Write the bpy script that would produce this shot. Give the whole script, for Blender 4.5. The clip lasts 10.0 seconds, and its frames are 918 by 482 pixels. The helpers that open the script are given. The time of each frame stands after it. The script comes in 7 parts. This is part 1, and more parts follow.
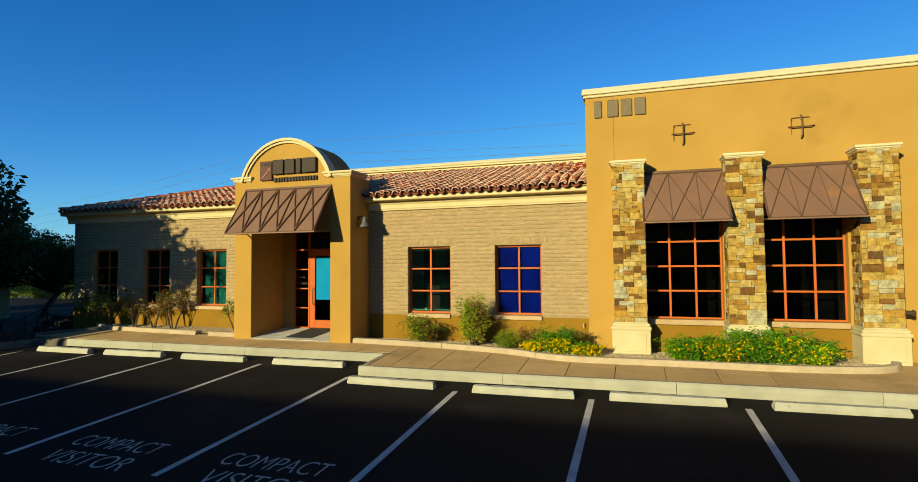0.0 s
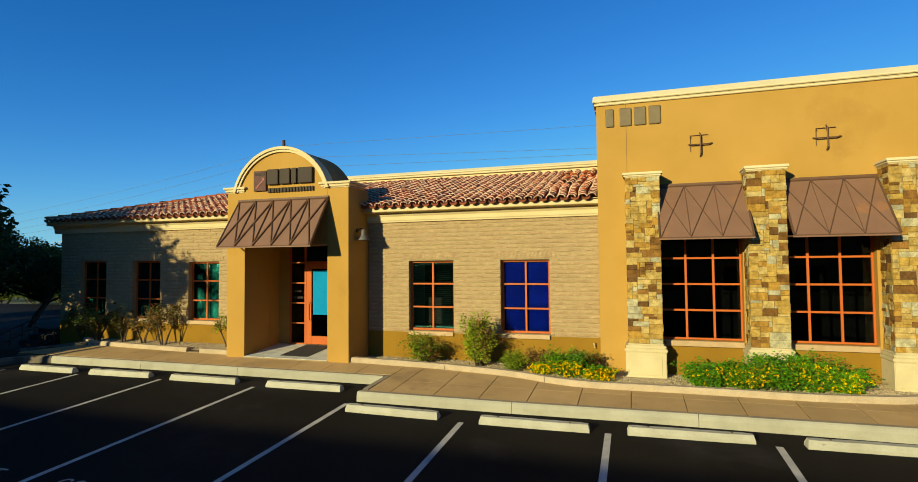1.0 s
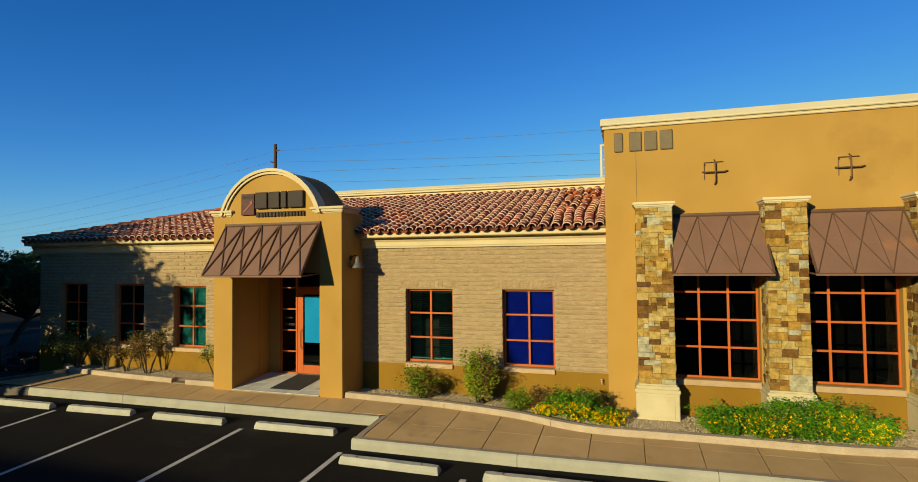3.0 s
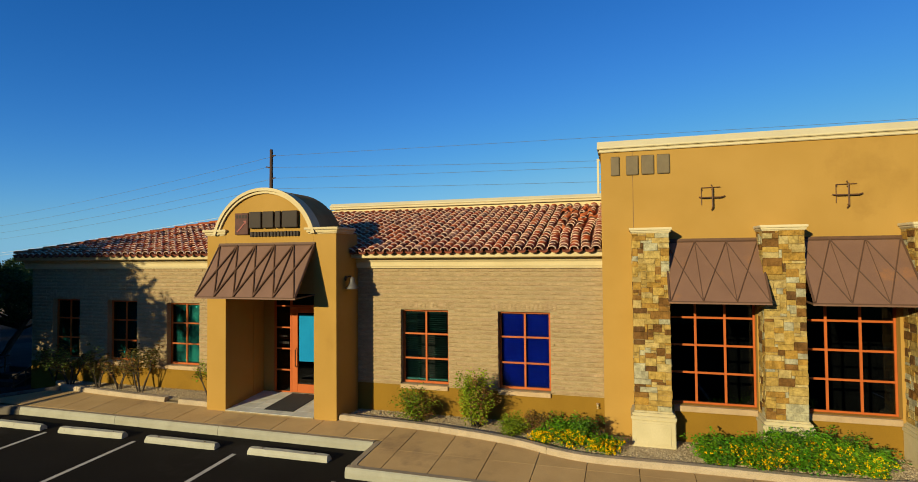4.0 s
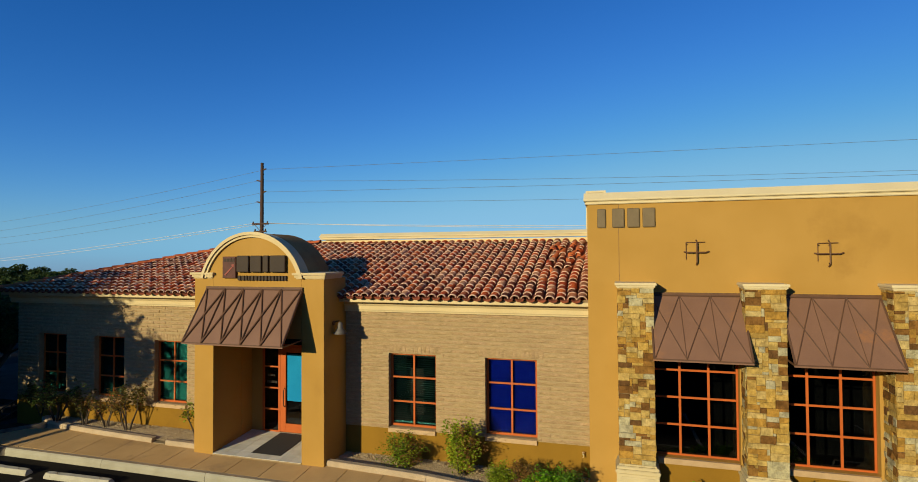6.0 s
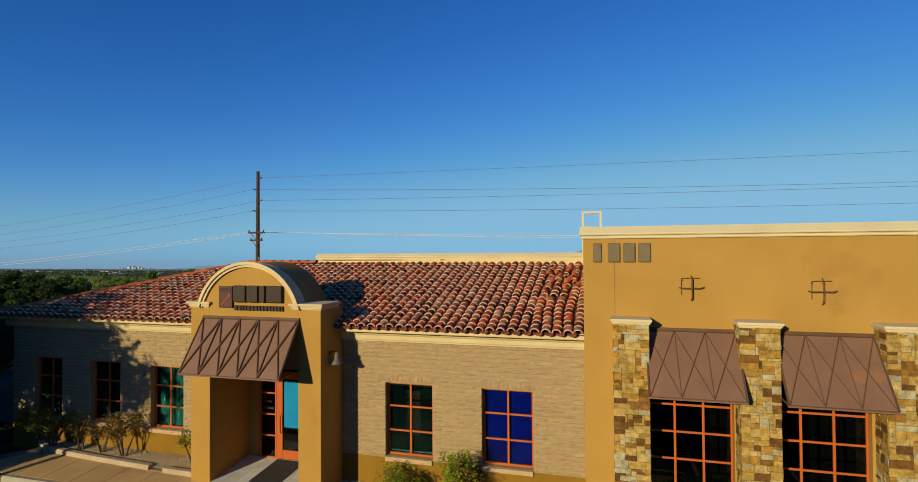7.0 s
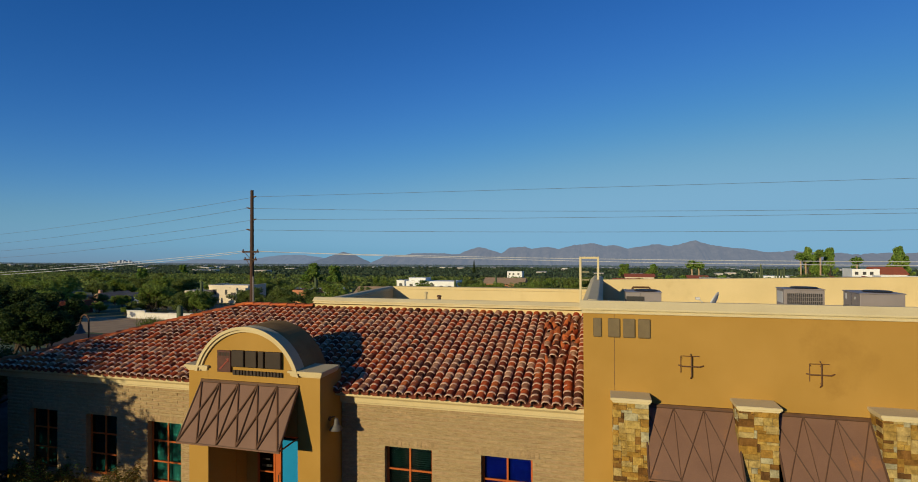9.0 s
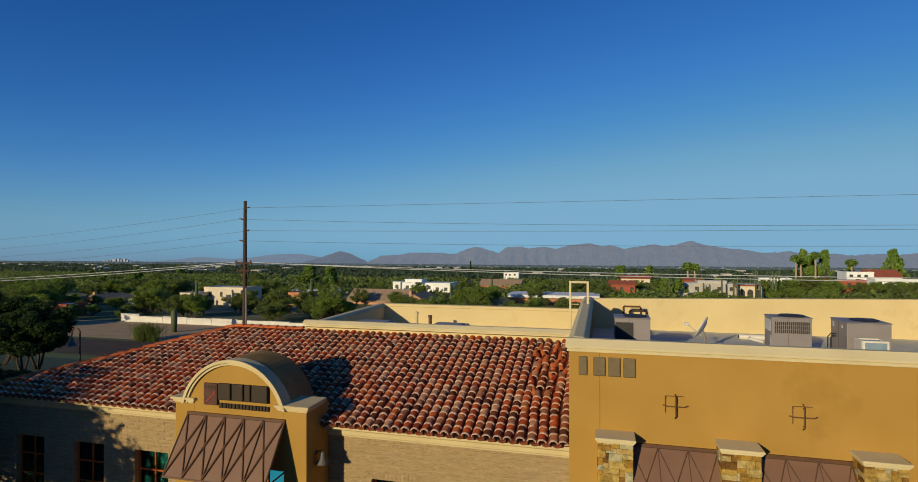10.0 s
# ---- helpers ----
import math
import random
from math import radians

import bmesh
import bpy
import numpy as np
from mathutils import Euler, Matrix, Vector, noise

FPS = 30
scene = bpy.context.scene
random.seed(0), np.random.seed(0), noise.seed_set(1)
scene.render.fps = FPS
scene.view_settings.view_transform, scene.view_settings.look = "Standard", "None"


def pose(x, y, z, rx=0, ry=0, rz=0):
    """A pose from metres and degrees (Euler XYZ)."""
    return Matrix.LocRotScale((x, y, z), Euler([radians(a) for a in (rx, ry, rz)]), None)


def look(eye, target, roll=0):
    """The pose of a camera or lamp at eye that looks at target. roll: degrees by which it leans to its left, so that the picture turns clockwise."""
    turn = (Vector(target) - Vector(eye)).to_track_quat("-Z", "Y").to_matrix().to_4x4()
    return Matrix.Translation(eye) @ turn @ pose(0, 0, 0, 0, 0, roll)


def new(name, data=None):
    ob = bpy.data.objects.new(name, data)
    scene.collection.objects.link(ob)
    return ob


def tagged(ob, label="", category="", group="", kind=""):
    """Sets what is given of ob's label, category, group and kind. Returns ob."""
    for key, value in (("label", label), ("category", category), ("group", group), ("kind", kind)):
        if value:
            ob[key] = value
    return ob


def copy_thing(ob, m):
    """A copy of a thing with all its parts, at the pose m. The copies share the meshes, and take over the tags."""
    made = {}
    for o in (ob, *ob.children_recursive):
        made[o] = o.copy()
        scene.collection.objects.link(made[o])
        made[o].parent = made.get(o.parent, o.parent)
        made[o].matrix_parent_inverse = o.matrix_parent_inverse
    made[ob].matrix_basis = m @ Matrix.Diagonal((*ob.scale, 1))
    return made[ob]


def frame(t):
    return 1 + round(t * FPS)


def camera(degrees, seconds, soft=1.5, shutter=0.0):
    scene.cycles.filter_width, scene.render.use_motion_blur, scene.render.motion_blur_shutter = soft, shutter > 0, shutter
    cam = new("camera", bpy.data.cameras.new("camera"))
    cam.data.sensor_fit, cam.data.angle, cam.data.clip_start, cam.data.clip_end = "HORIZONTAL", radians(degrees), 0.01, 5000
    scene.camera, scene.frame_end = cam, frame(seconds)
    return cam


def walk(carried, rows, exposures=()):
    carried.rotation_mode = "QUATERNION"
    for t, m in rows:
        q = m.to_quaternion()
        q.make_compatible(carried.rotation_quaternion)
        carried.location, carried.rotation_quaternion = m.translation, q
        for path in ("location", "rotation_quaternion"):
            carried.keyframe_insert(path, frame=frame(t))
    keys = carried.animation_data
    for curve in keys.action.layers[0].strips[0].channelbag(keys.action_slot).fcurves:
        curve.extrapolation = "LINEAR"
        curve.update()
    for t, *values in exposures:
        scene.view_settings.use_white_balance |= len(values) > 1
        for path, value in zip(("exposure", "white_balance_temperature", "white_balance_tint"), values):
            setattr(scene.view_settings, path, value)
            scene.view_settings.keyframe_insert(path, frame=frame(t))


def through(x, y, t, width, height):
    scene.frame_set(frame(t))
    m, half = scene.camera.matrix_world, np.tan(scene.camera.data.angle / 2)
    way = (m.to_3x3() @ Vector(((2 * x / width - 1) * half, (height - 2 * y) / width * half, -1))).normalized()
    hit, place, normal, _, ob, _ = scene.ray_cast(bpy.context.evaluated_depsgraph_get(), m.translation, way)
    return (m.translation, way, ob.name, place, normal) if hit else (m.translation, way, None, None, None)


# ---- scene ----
cam = camera(80.8, 10.0, soft=0.92)
PATH = [
    (0, (3.273, -0.2, 2.297), (2.654, 1.7, 2.381), -0.5),
    (0.5, (3.123, 0.071, 2.489), (2.508, 1.972, 2.57), -0.5),
    (1, (2.957, 0.363, 2.679), (2.344, 2.265, 2.761), -0.5),
    (1.5, (2.785, 0.671, 2.93), (2.174, 2.574, 3.006), -0.6),
    (2, (2.707, 0.86, 3.091), (2.103, 2.765, 3.166), -0.5),
    (2.5, (2.653, 0.912, 3.251), (2.055, 2.819, 3.319), -0.6),
    (4, (2.67, 1.017, 3.998), (2.087, 2.93, 4.053), -0.5),
    (4.5, (2.732, 1.072, 4.246), (2.153, 2.986, 4.298), -0.5),
    (5, (2.793, 1.079, 4.532), (2.219, 2.994, 4.58), -0.5),
    (5.5, (2.807, 1.033, 4.783), (2.241, 2.951, 4.832), -0.4),
    (7, (2.83, 0.947, 5.868), (2.284, 2.871, 5.902), -0.4),
    (7.5, (2.779, 0.945, 6.281), (2.24, 2.871, 6.308), -0.4),
    (8, (2.74, 0.948, 6.753), (2.207, 2.876, 6.767), -0.4),
    (8.5, (2.687, 0.924, 7.136), (2.162, 2.854, 7.149), -0.4),
    (9, (2.684, 0.896, 7.529), (2.164, 2.827, 7.541), -0.3),
    (9.5, (2.748, 0.906, 7.919), (2.233, 2.838, 7.931), -0.2),
    (10, (2.904, 0.945, 8.328), (2.395, 2.879, 8.338), -0.1),
]
walk(cam, [(t, look(eye, target, roll)) for t, eye, target, roll in PATH],
     exposures=[(0, 0.46, 7050, -5), (2.5, 0.21, 6900, 1), (5.5, 0.05, 6750, 8), (8, -0.23, 6850, 11), (10, -0.34, 6850, 11)])

# ---- light ----
SUN_AZ, SUN_EL = math.radians(202.1), math.radians(14.1)   # towards the sun, clockwise from +y
world = bpy.data.worlds.new("sky")
scene.world = world
world.use_nodes = True
wn, wl = world.node_tree.nodes, world.node_tree.links
wn.clear()
sky = wn.new("ShaderNodeTexSky")
sky.sky_type = "NISHITA"
sky.sun_disc = False
sky.sun_elevation, sky.sun_rotation = SUN_EL, SUN_AZ
sky.altitude, sky.air_density, sky.dust_density, sky.ozone_density = 800, 1.0, 0.1, 3.0
bg = wn.new("ShaderNodeBackground")
bg.inputs["Strength"].default_value = 0.118
wo = wn.new("ShaderNodeOutputWorld")
def num(kind, a, b, c=None):
    v = wn.new("ShaderNodeMath")
    v.operation = kind
    for k, x in ((0, a), (1, b), (2, c)):
        if isinstance(x, float): v.inputs[k].default_value = x
        elif x is not None: wl.new(x, v.inputs[k])
    return v.outputs[0]
# clear desert sky: deep blue overhead, paler and greyer towards the horizon, brighter round the sun
raw = wn.new("ShaderNodeSeparateXYZ")
wl.new(sky.outputs[0], raw.inputs[0])
r1, g1, b1 = (num("SMOOTH_MIN", raw.outputs[k], cap, d) for k, (cap, d) in enumerate(((3.05, 2.5), (5.3, 3.0), (5.25, 2.0))))
g2 = num("ADD", num("MULTIPLY", g1, 0.505), num("MULTIPLY", num("MULTIPLY", g1, g1), 0.0625))
r2 = num("SMOOTH_MAX", num("MULTIPLY", num("MULTIPLY", r1, r1), 0.175), num("SUBTRACT", g2, 2.4), 0.6)
b2 = num("SMOOTH_MAX", num("MULTIPLY", b1, 1.20), num("MULTIPLY", g2, 1.5), 1.0)
tint = wn.new("ShaderNodeCombineXYZ")
for k, (x, glow) in enumerate(((r2, 0.05), (g2, 0.035), (b2, 0.016))):
    wl.new(num("ADD", x, num("MULTIPLY", num("MAXIMUM", num("SUBTRACT", raw.outputs[k], 8.0), 0.0), glow)), tint.inputs[k])
wl.new(tint.outputs[0], bg.inputs[0])
wl.new(bg.outputs[0], wo.inputs[0])

to_sun = Vector((math.sin(SUN_AZ) * math.cos(SUN_EL), math.cos(SUN_AZ) * math.cos(SUN_EL), math.sin(SUN_EL)))
sun_data = bpy.data.lights.new("sun", "SUN")
sun_data.energy, sun_data.angle, sun_data.color = 5.0, math.radians(0.5), (1.0, 0.87, 0.57)
sun = new("sun", sun_data)
sun.matrix_world = look(to_sun * 60, (0, 0, 0))

# ---- materials ----
def surf(name, c1, c2=None, scale=2.0, fine=40.0, rough=0.85, bump=0.3, dist=0.01, metal=0.0, rand=0.0, island=0.0,
         stain=None, stain_scale=0.7, stain_cut=0.58, spec=0.4, stretch=(1, 1, 1), grain=0.12, hue=0.0):
    m = bpy.data.materials.new(name)
    m.use_nodes = True
    n, l = m.node_tree.nodes, m.node_tree.links
    b = n["Principled BSDF"]
    geo = n.new("ShaderNodeNewGeometry")
    mp = n.new("ShaderNodeVectorMath"); mp.operation = "MULTIPLY"; mp.inputs[1].default_value = stretch
    l.new(geo.outputs["Position"], mp.inputs[0])
    def noise_tex(s, detail=4.0, r=0.55):
        t = n.new("ShaderNodeTexNoise")
        t.inputs["Scale"].default_value, t.inputs["Detail"].default_value, t.inputs["Roughness"].default_value = s, detail, r
        l.new(mp.outputs[0], t.inputs["Vector"])
        return t.outputs["Fac"]
    def mix(kind, fac, a, bcol):
        x = n.new("ShaderNodeMix"); x.data_type = "RGBA"; x.blend_type = kind
        if isinstance(fac, float): x.inputs[0].default_value = fac
        else: l.new(fac, x.inputs[0])
        for k, v in ((6, a), (7, bcol)):
            if isinstance(v, tuple): x.inputs[k].default_value = (*v, 1)
            else: l.new(v, x.inputs[k])
        return x.outputs[2]
    def ramp(fac, lo, hi):
        r = n.new("ShaderNodeMapRange")
        r.inputs[1].default_value, r.inputs[2].default_value = lo, hi
        l.new(fac, r.inputs[0])
        return r.outputs[0]
    c2 = c2 or tuple(v * 0.8 for v in c1)
    col = mix("MIX", ramp(noise_tex(scale), 0.35, 0.65), c1, c2)
    if stain:
        col = mix("MIX", ramp(noise_tex(stain_scale, 6.0, 0.65), stain_cut, stain_cut + 0.12), col, stain)
    fn = noise_tex(fine, 3.0, 0.6)
    g = n.new("ShaderNodeMapRange")
    g.inputs[1].default_value, g.inputs[2].default_value, g.inputs[3].default_value, g.inputs[4].default_value = 0.25, 0.75, 1 - grain, 1 + grain
    l.new(fn, g.inputs[0])
    hs = n.new("ShaderNodeHueSaturation")
    l.new(col, hs.inputs["Color"])
    val = g.outputs[0]
    if rand or island:
        src = n.new("ShaderNodeObjectInfo").outputs["Random"] if rand else geo.outputs["Random Per Island"]
        a = rand or island
        rr = n.new("ShaderNodeMapRange")
        rr.inputs[3].default_value, rr.inputs[4].default_value = 1 - a, 1 + a
        l.new(src, rr.inputs[0])
        mu = n.new("ShaderNodeMath"); mu.operation = "MULTIPLY"
        l.new(val, mu.inputs[0]); l.new(rr.outputs[0], mu.inputs[1])
        val = mu.outputs[0]
        if hue:
            w = n.new("ShaderNodeTexWhiteNoise"); w.noise_dimensions = "1D"
            l.new(src, w.inputs["W"])
            hr = n.new("ShaderNodeMapRange")
            hr.inputs[3].default_value, hr.inputs[4].default_value = 0.5 - hue, 0.5 + hue
            l.new(w.outputs[0], hr.inputs[0]); l.new(hr.outputs[0], hs.inputs["Hue"])
    l.new(val, hs.inputs["Value"])
    l.new(hs.outputs[0], b.inputs["Base Color"])
    b.inputs["Roughness"].default_value, b.inputs["Metallic"].default_value = rough, metal
    b.inputs["Specular IOR Level"].default_value = spec
    if bump:
        bp = n.new("ShaderNodeBump")
        bp.inputs["Strength"].default_value, bp.inputs["Distance"].default_value = bump, dist
        l.new(fn, bp.inputs["Height"]); l.new(bp.outputs[0], b.inputs["Normal"])
    return m


def palette(name, colours, island=False, rough=0.9, fine=45.0, bump=0.5, dist=0.008, scale=9.0, spec=0.1):
    """A material whose pieces each take one colour of a list."""
    m = surf(name, (0.54, 0.54, 0.54), (0.31, 0.31, 0.31), scale=scale, fine=fine, rough=rough, bump=bump, dist=dist, spec=spec)
    n, l = m.node_tree.nodes, m.node_tree.links
    b = n["Principled BSDF"]
    old = b.inputs["Base Color"].links[0].from_socket
    src = n.new("ShaderNodeNewGeometry").outputs["Random Per Island"] if island else n.new("ShaderNodeObjectInfo").outputs["Random"]
    w = n.new("ShaderNodeTexWhiteNoise"); w.noise_dimensions = "1D"
    l.new(src, w.inputs["W"])
    r = n.new("ShaderNodeValToRGB"); r.color_ramp.interpolation = "CONSTANT"
    e = r.color_ramp.elements
    for i, c in enumerate(colours):
        el = e[i] if i < 2 else e.new(i / len(colours))
        el.position, el.color = i / len(colours), (*c, 1)
    l.new(w.outputs["Value"], r.inputs[0])
    x = n.new("ShaderNodeMix"); x.data_type = "RGBA"; x.blend_type = "MULTIPLY"; x.inputs[0].default_value = 1.0
    dbl = n.new("ShaderNodeMix"); dbl.data_type = "RGBA"; dbl.blend_type = "ADD"; dbl.inputs[0].default_value = 1.0
    l.new(r.outputs[0], dbl.inputs[6]); l.new(r.outputs[0], dbl.inputs[7])
    l.new(dbl.outputs[2], x.inputs[6]); l.new(old, x.inputs[7])
    l.new(x.outputs[2], b.inputs["Base Color"])
    return m


def glass(name, tint=(0.55, 0.6, 0.6), rough=0.01, ior=1.25):
    m = bpy.data.materials.new(name)
    m.use_nodes = True
    b = m.node_tree.nodes["Principled BSDF"]
    b.inputs["Base Color"].default_value = (*tint, 1)
    b.inputs["Roughness"].default_value, b.inputs["Transmission Weight"].default_value, b.inputs["IOR"].default_value = rough, 1.0, ior
    return m


STUCCO = surf("golden stucco", (0.4018, 0.2337, 0.059), (0.3649, 0.2091, 0.0492), scale=0.9, fine=140, bump=0.35, dist=0.004, rough=0.92, spec=0.05, stain=(0.328, 0.1845, 0.0451), stain_scale=0.5, stain_cut=0.6, grain=0.07)
DADO = surf("dark mustard stucco", (0.246, 0.1353, 0.0197), (0.2173, 0.1164, 0.0164), scale=1.2, fine=120, bump=0.35, dist=0.004, rough=0.92, spec=0.05, stain=(0.1804, 0.0984, 0.018), stain_scale=0.9, stain_cut=0.6)
CREAM = surf("cream moulding", (0.58, 0.47, 0.26), (0.525, 0.42, 0.228), scale=1.5, fine=90, bump=0.15, dist=0.003, rough=0.85, spec=0.2, stain=(0.54, 0.435, 0.22), stain_scale=1.3, stain_cut=0.62)
PLINTH = surf("cast stone", (0.533, 0.451, 0.2624), (0.4756, 0.3977, 0.2255), scale=2.5, fine=110, bump=0.25, dist=0.003, rough=0.85, spec=0.2, stain=(0.3936, 0.3198, 0.1804), stain_scale=1.6, stain_cut=0.62)
BLOCK = surf("slump block", (0.405, 0.284, 0.152), (0.326, 0.227, 0.115), scale=7, fine=20, bump=1.0, dist=0.03, rough=0.95, spec=0.1, rand=0.05, hue=0.004, stretch=(1, 1, 2.2), grain=0.16)
BLOCK_J = surf("slump block joined", (0.405, 0.284, 0.152), (0.326, 0.227, 0.115), scale=7, fine=20, bump=1.0, dist=0.03, rough=0.95, spec=0.1, island=0.05, hue=0.004, stretch=(1, 1, 2.2), grain=0.16)
MORTAR = surf("mortar", (0.3116, 0.2337, 0.1312), (0.2542, 0.1927, 0.1066), scale=6, fine=80, bump=0.5, dist=0.006, rough=0.95, spec=0.1)
STONE = palette("quarried ledge stone", [(0.41, 0.2624, 0.0697), (0.4592, 0.3198, 0.0984), (0.3526, 0.1927, 0.041), (0.1722, 0.082, 0.023), (0.492, 0.369, 0.1476), (0.4428, 0.2788, 0.0656), (0.2624, 0.1312, 0.0328), (0.4674, 0.3362, 0.123), (0.451, 0.4018, 0.2378), (0.4592, 0.2952, 0.0738), (0.1394, 0.0697, 0.0246), (0.4756, 0.328, 0.1066), (0.4018, 0.2255, 0.0451), (0.4264, 0.2788, 0.0779), (0.2214, 0.1066, 0.0287), (0.492, 0.3526, 0.1312), (0.3936, 0.3526, 0.2214)], fine=34, bump=1.0, dist=0.025, scale=11)
TILE_COLS = [(0.524, 0.098, 0.027), (0.433, 0.073, 0.022), (0.251, 0.049, 0.019), (0.125, 0.039, 0.019), (0.593, 0.147, 0.038), (0.353, 0.064, 0.022), (0.456, 0.167, 0.072), (0.194, 0.054, 0.024), (0.57, 0.113, 0.029), (0.388, 0.108, 0.044), (0.536, 0.265, 0.14), (0.479, 0.083, 0.024), (0.342, 0.147, 0.076)]
TILE = palette("clay barrel tile", TILE_COLS, rough=0.85, fine=30, bump=0.4, dist=0.006, scale=14)
TILE_J = palette("clay barrel tile joined", TILE_COLS, island=True, rough=0.85, fine=30, bump=0.4, dist=0.006, scale=14)
TILE_PAN = surf("clay pan tile", (0.25, 0.06, 0.022), (0.15, 0.038, 0.016), scale=6, fine=40, rough=0.9, bump=0.4, island=0.2)
TILE_ORANGE = surf("bright unweathered clay", (0.64, 0.16, 0.035), (0.5, 0.115, 0.026), scale=8, fine=40, rough=0.9, bump=0.4, rand=0.12)
TILE_HIP = surf("weathered hip clay", (0.46, 0.105, 0.03), (0.33, 0.075, 0.025), scale=8, fine=40, rough=0.9, bump=0.4, rand=0.2)
LIME = surf("lime mortar bead", (0.76, 0.53, 0.38), (0.52, 0.32, 0.21), scale=9, fine=60, rough=0.95, bump=0.4, spec=0.1)
BROWN = surf("brown painted steel", (0.1927, 0.1025, 0.0615), (0.1681, 0.0886, 0.0533), scale=2.0, fine=70, rough=0.55, bump=0.05, stain=(0.3116, 0.1312, 0.041), stain_scale=0.8, stain_cut=0.6, spec=0.35)
BROWN_BAR = surf("brown steel bar", (0.105, 0.055, 0.03), (0.09, 0.046, 0.026), scale=3, fine=80, rough=0.5, bump=0.05, spec=0.35)
IRON = surf("dark bronze iron", (0.123, 0.0558, 0.0213), (0.0902, 0.041, 0.0164), scale=6, fine=90, rough=0.6, metal=0.0, bump=0.1)
SIGN_METAL = surf("bronze sign metal", (0.041, 0.0262, 0.0148), (0.0312, 0.0205, 0.0123), scale=5, fine=80, rough=0.75, metal=0.0, bump=0.05)
SIGN_FACE = surf("maroon logo panel", (0.0984, 0.0369, 0.0246), (0.0738, 0.0287, 0.0205), scale=6, fine=80, rough=0.75, metal=0.0, bump=0.05)
SIGN_RED = surf("red logo mark", (0.2296, 0.0369, 0.0205), rough=0.5, bump=0.0)
NUMERAL = surf("pewter metal", (0.164, 0.1189, 0.0574), (0.1353, 0.0984, 0.0492), scale=5, fine=80, rough=0.7, metal=0.0, bump=0.05)
VAULT = surf("weathered brown coating", (0.33, 0.20, 0.075), (0.25, 0.15, 0.056), scale=1.5, fine=40, rough=0.92, bump=0.3, stain=(0.20, 0.122, 0.048), stain_scale=1.2, spec=0.04)
ORANGE = surf("terracotta painted aluminium", (0.45, 0.105, 0.020), (0.40, 0.090, 0.017), scale=3, fine=60, rough=0.6, spec=0.2, bump=0.02, grain=0.05)
SILL = surf("sill block", (0.4756, 0.328, 0.1804), (0.41, 0.2788, 0.1476), scale=5, fine=50, rough=0.95, bump=0.6, rand=0.08)
CONCRETE = surf("tan concrete paving", (0.495, 0.325, 0.143), (0.435, 0.28, 0.12), scale=1.6, fine=90, rough=0.92, bump=0.2, dist=0.003, rand=0.06, stain=(0.34, 0.22, 0.105), stain_scale=0.9, stain_cut=0.55, spec=0.08)
KERB = surf("painted kerb", (0.36, 0.34, 0.255), (0.305, 0.288, 0.213), scale=2.5, fine=70, rough=0.9, bump=0.25, dist=0.004, stain=(0.3116, 0.2829, 0.1722), stain_scale=2.2, stain_cut=0.62, rand=0.05)
BEDKERB = surf("exposed aggregate kerb", (0.47, 0.365, 0.235), (0.39, 0.3, 0.19), scale=3, fine=110, rough=0.95, bump=0.8, dist=0.01, rand=0.06, grain=0.4)
WHEEL = surf("cream painted concrete", (0.41, 0.39, 0.30), (0.345, 0.328, 0.247), scale=3, fine=60, rough=0.85, bump=0.4, dist=0.006, stain=(0.12, 0.105, 0.075), stain_scale=7.0, stain_cut=0.665, rand=0.06)
ASPHALT = surf("sealed asphalt", (0.0135, 0.0115, 0.009), (0.0185, 0.016, 0.0125), scale=0.5, fine=160, rough=0.8, bump=0.5, dist=0.005, stain=(0.029, 0.0255, 0.022), stain_scale=0.35, stain_cut=0.56, spec=0.04, grain=0.3)
PAINT = surf("worn white road paint", (0.5, 0.465, 0.4), (0.385, 0.355, 0.305), scale=5, fine=120, rough=0.85, bump=0.3, dist=0.003, stain=(0.1312, 0.1271, 0.123), stain_scale=14, stain_cut=0.63)
STENCIL = surf("faded stencil paint", (0.44, 0.405, 0.345), (0.31, 0.285, 0.24), scale=6, fine=120, rough=0.85, bump=0.3, dist=0.003, stain=(0.05, 0.046, 0.042), stain_scale=16, stain_cut=0.56)
GRAVEL = surf("gravel bed", (0.50, 0.38, 0.215), (0.34, 0.255, 0.14), scale=22, fine=90, rough=0.95, bump=0.8, dist=0.02)
PEBBLE = surf("gravel pebble", (0.46, 0.36, 0.215), (0.31, 0.235, 0.135), scale=30, fine=90, rough=0.9, bump=0.3, island=0.22)
EARTH = surf("desert earth", (0.25, 0.2, 0.11), (0.17, 0.155, 0.075), scale=0.35, fine=9, rough=0.95, bump=0.4, dist=0.03, stain=(0.075, 0.105, 0.032), stain_scale=0.045, stain_cut=0.36)
ROOFING = surf("pale roof membrane", (0.5084, 0.5084, 0.4428), (0.41, 0.41, 0.3608), scale=0.9, fine=40, rough=0.9, bump=0.15)
PARAPET = surf("parapet stucco", (0.64, 0.5, 0.255), (0.59, 0.46, 0.23), scale=0.8, fine=110, rough=0.92, bump=0.2, dist=0.003, stain=(0.54, 0.415, 0.205), stain_scale=0.6, stain_cut=0.6, spec=0.15)
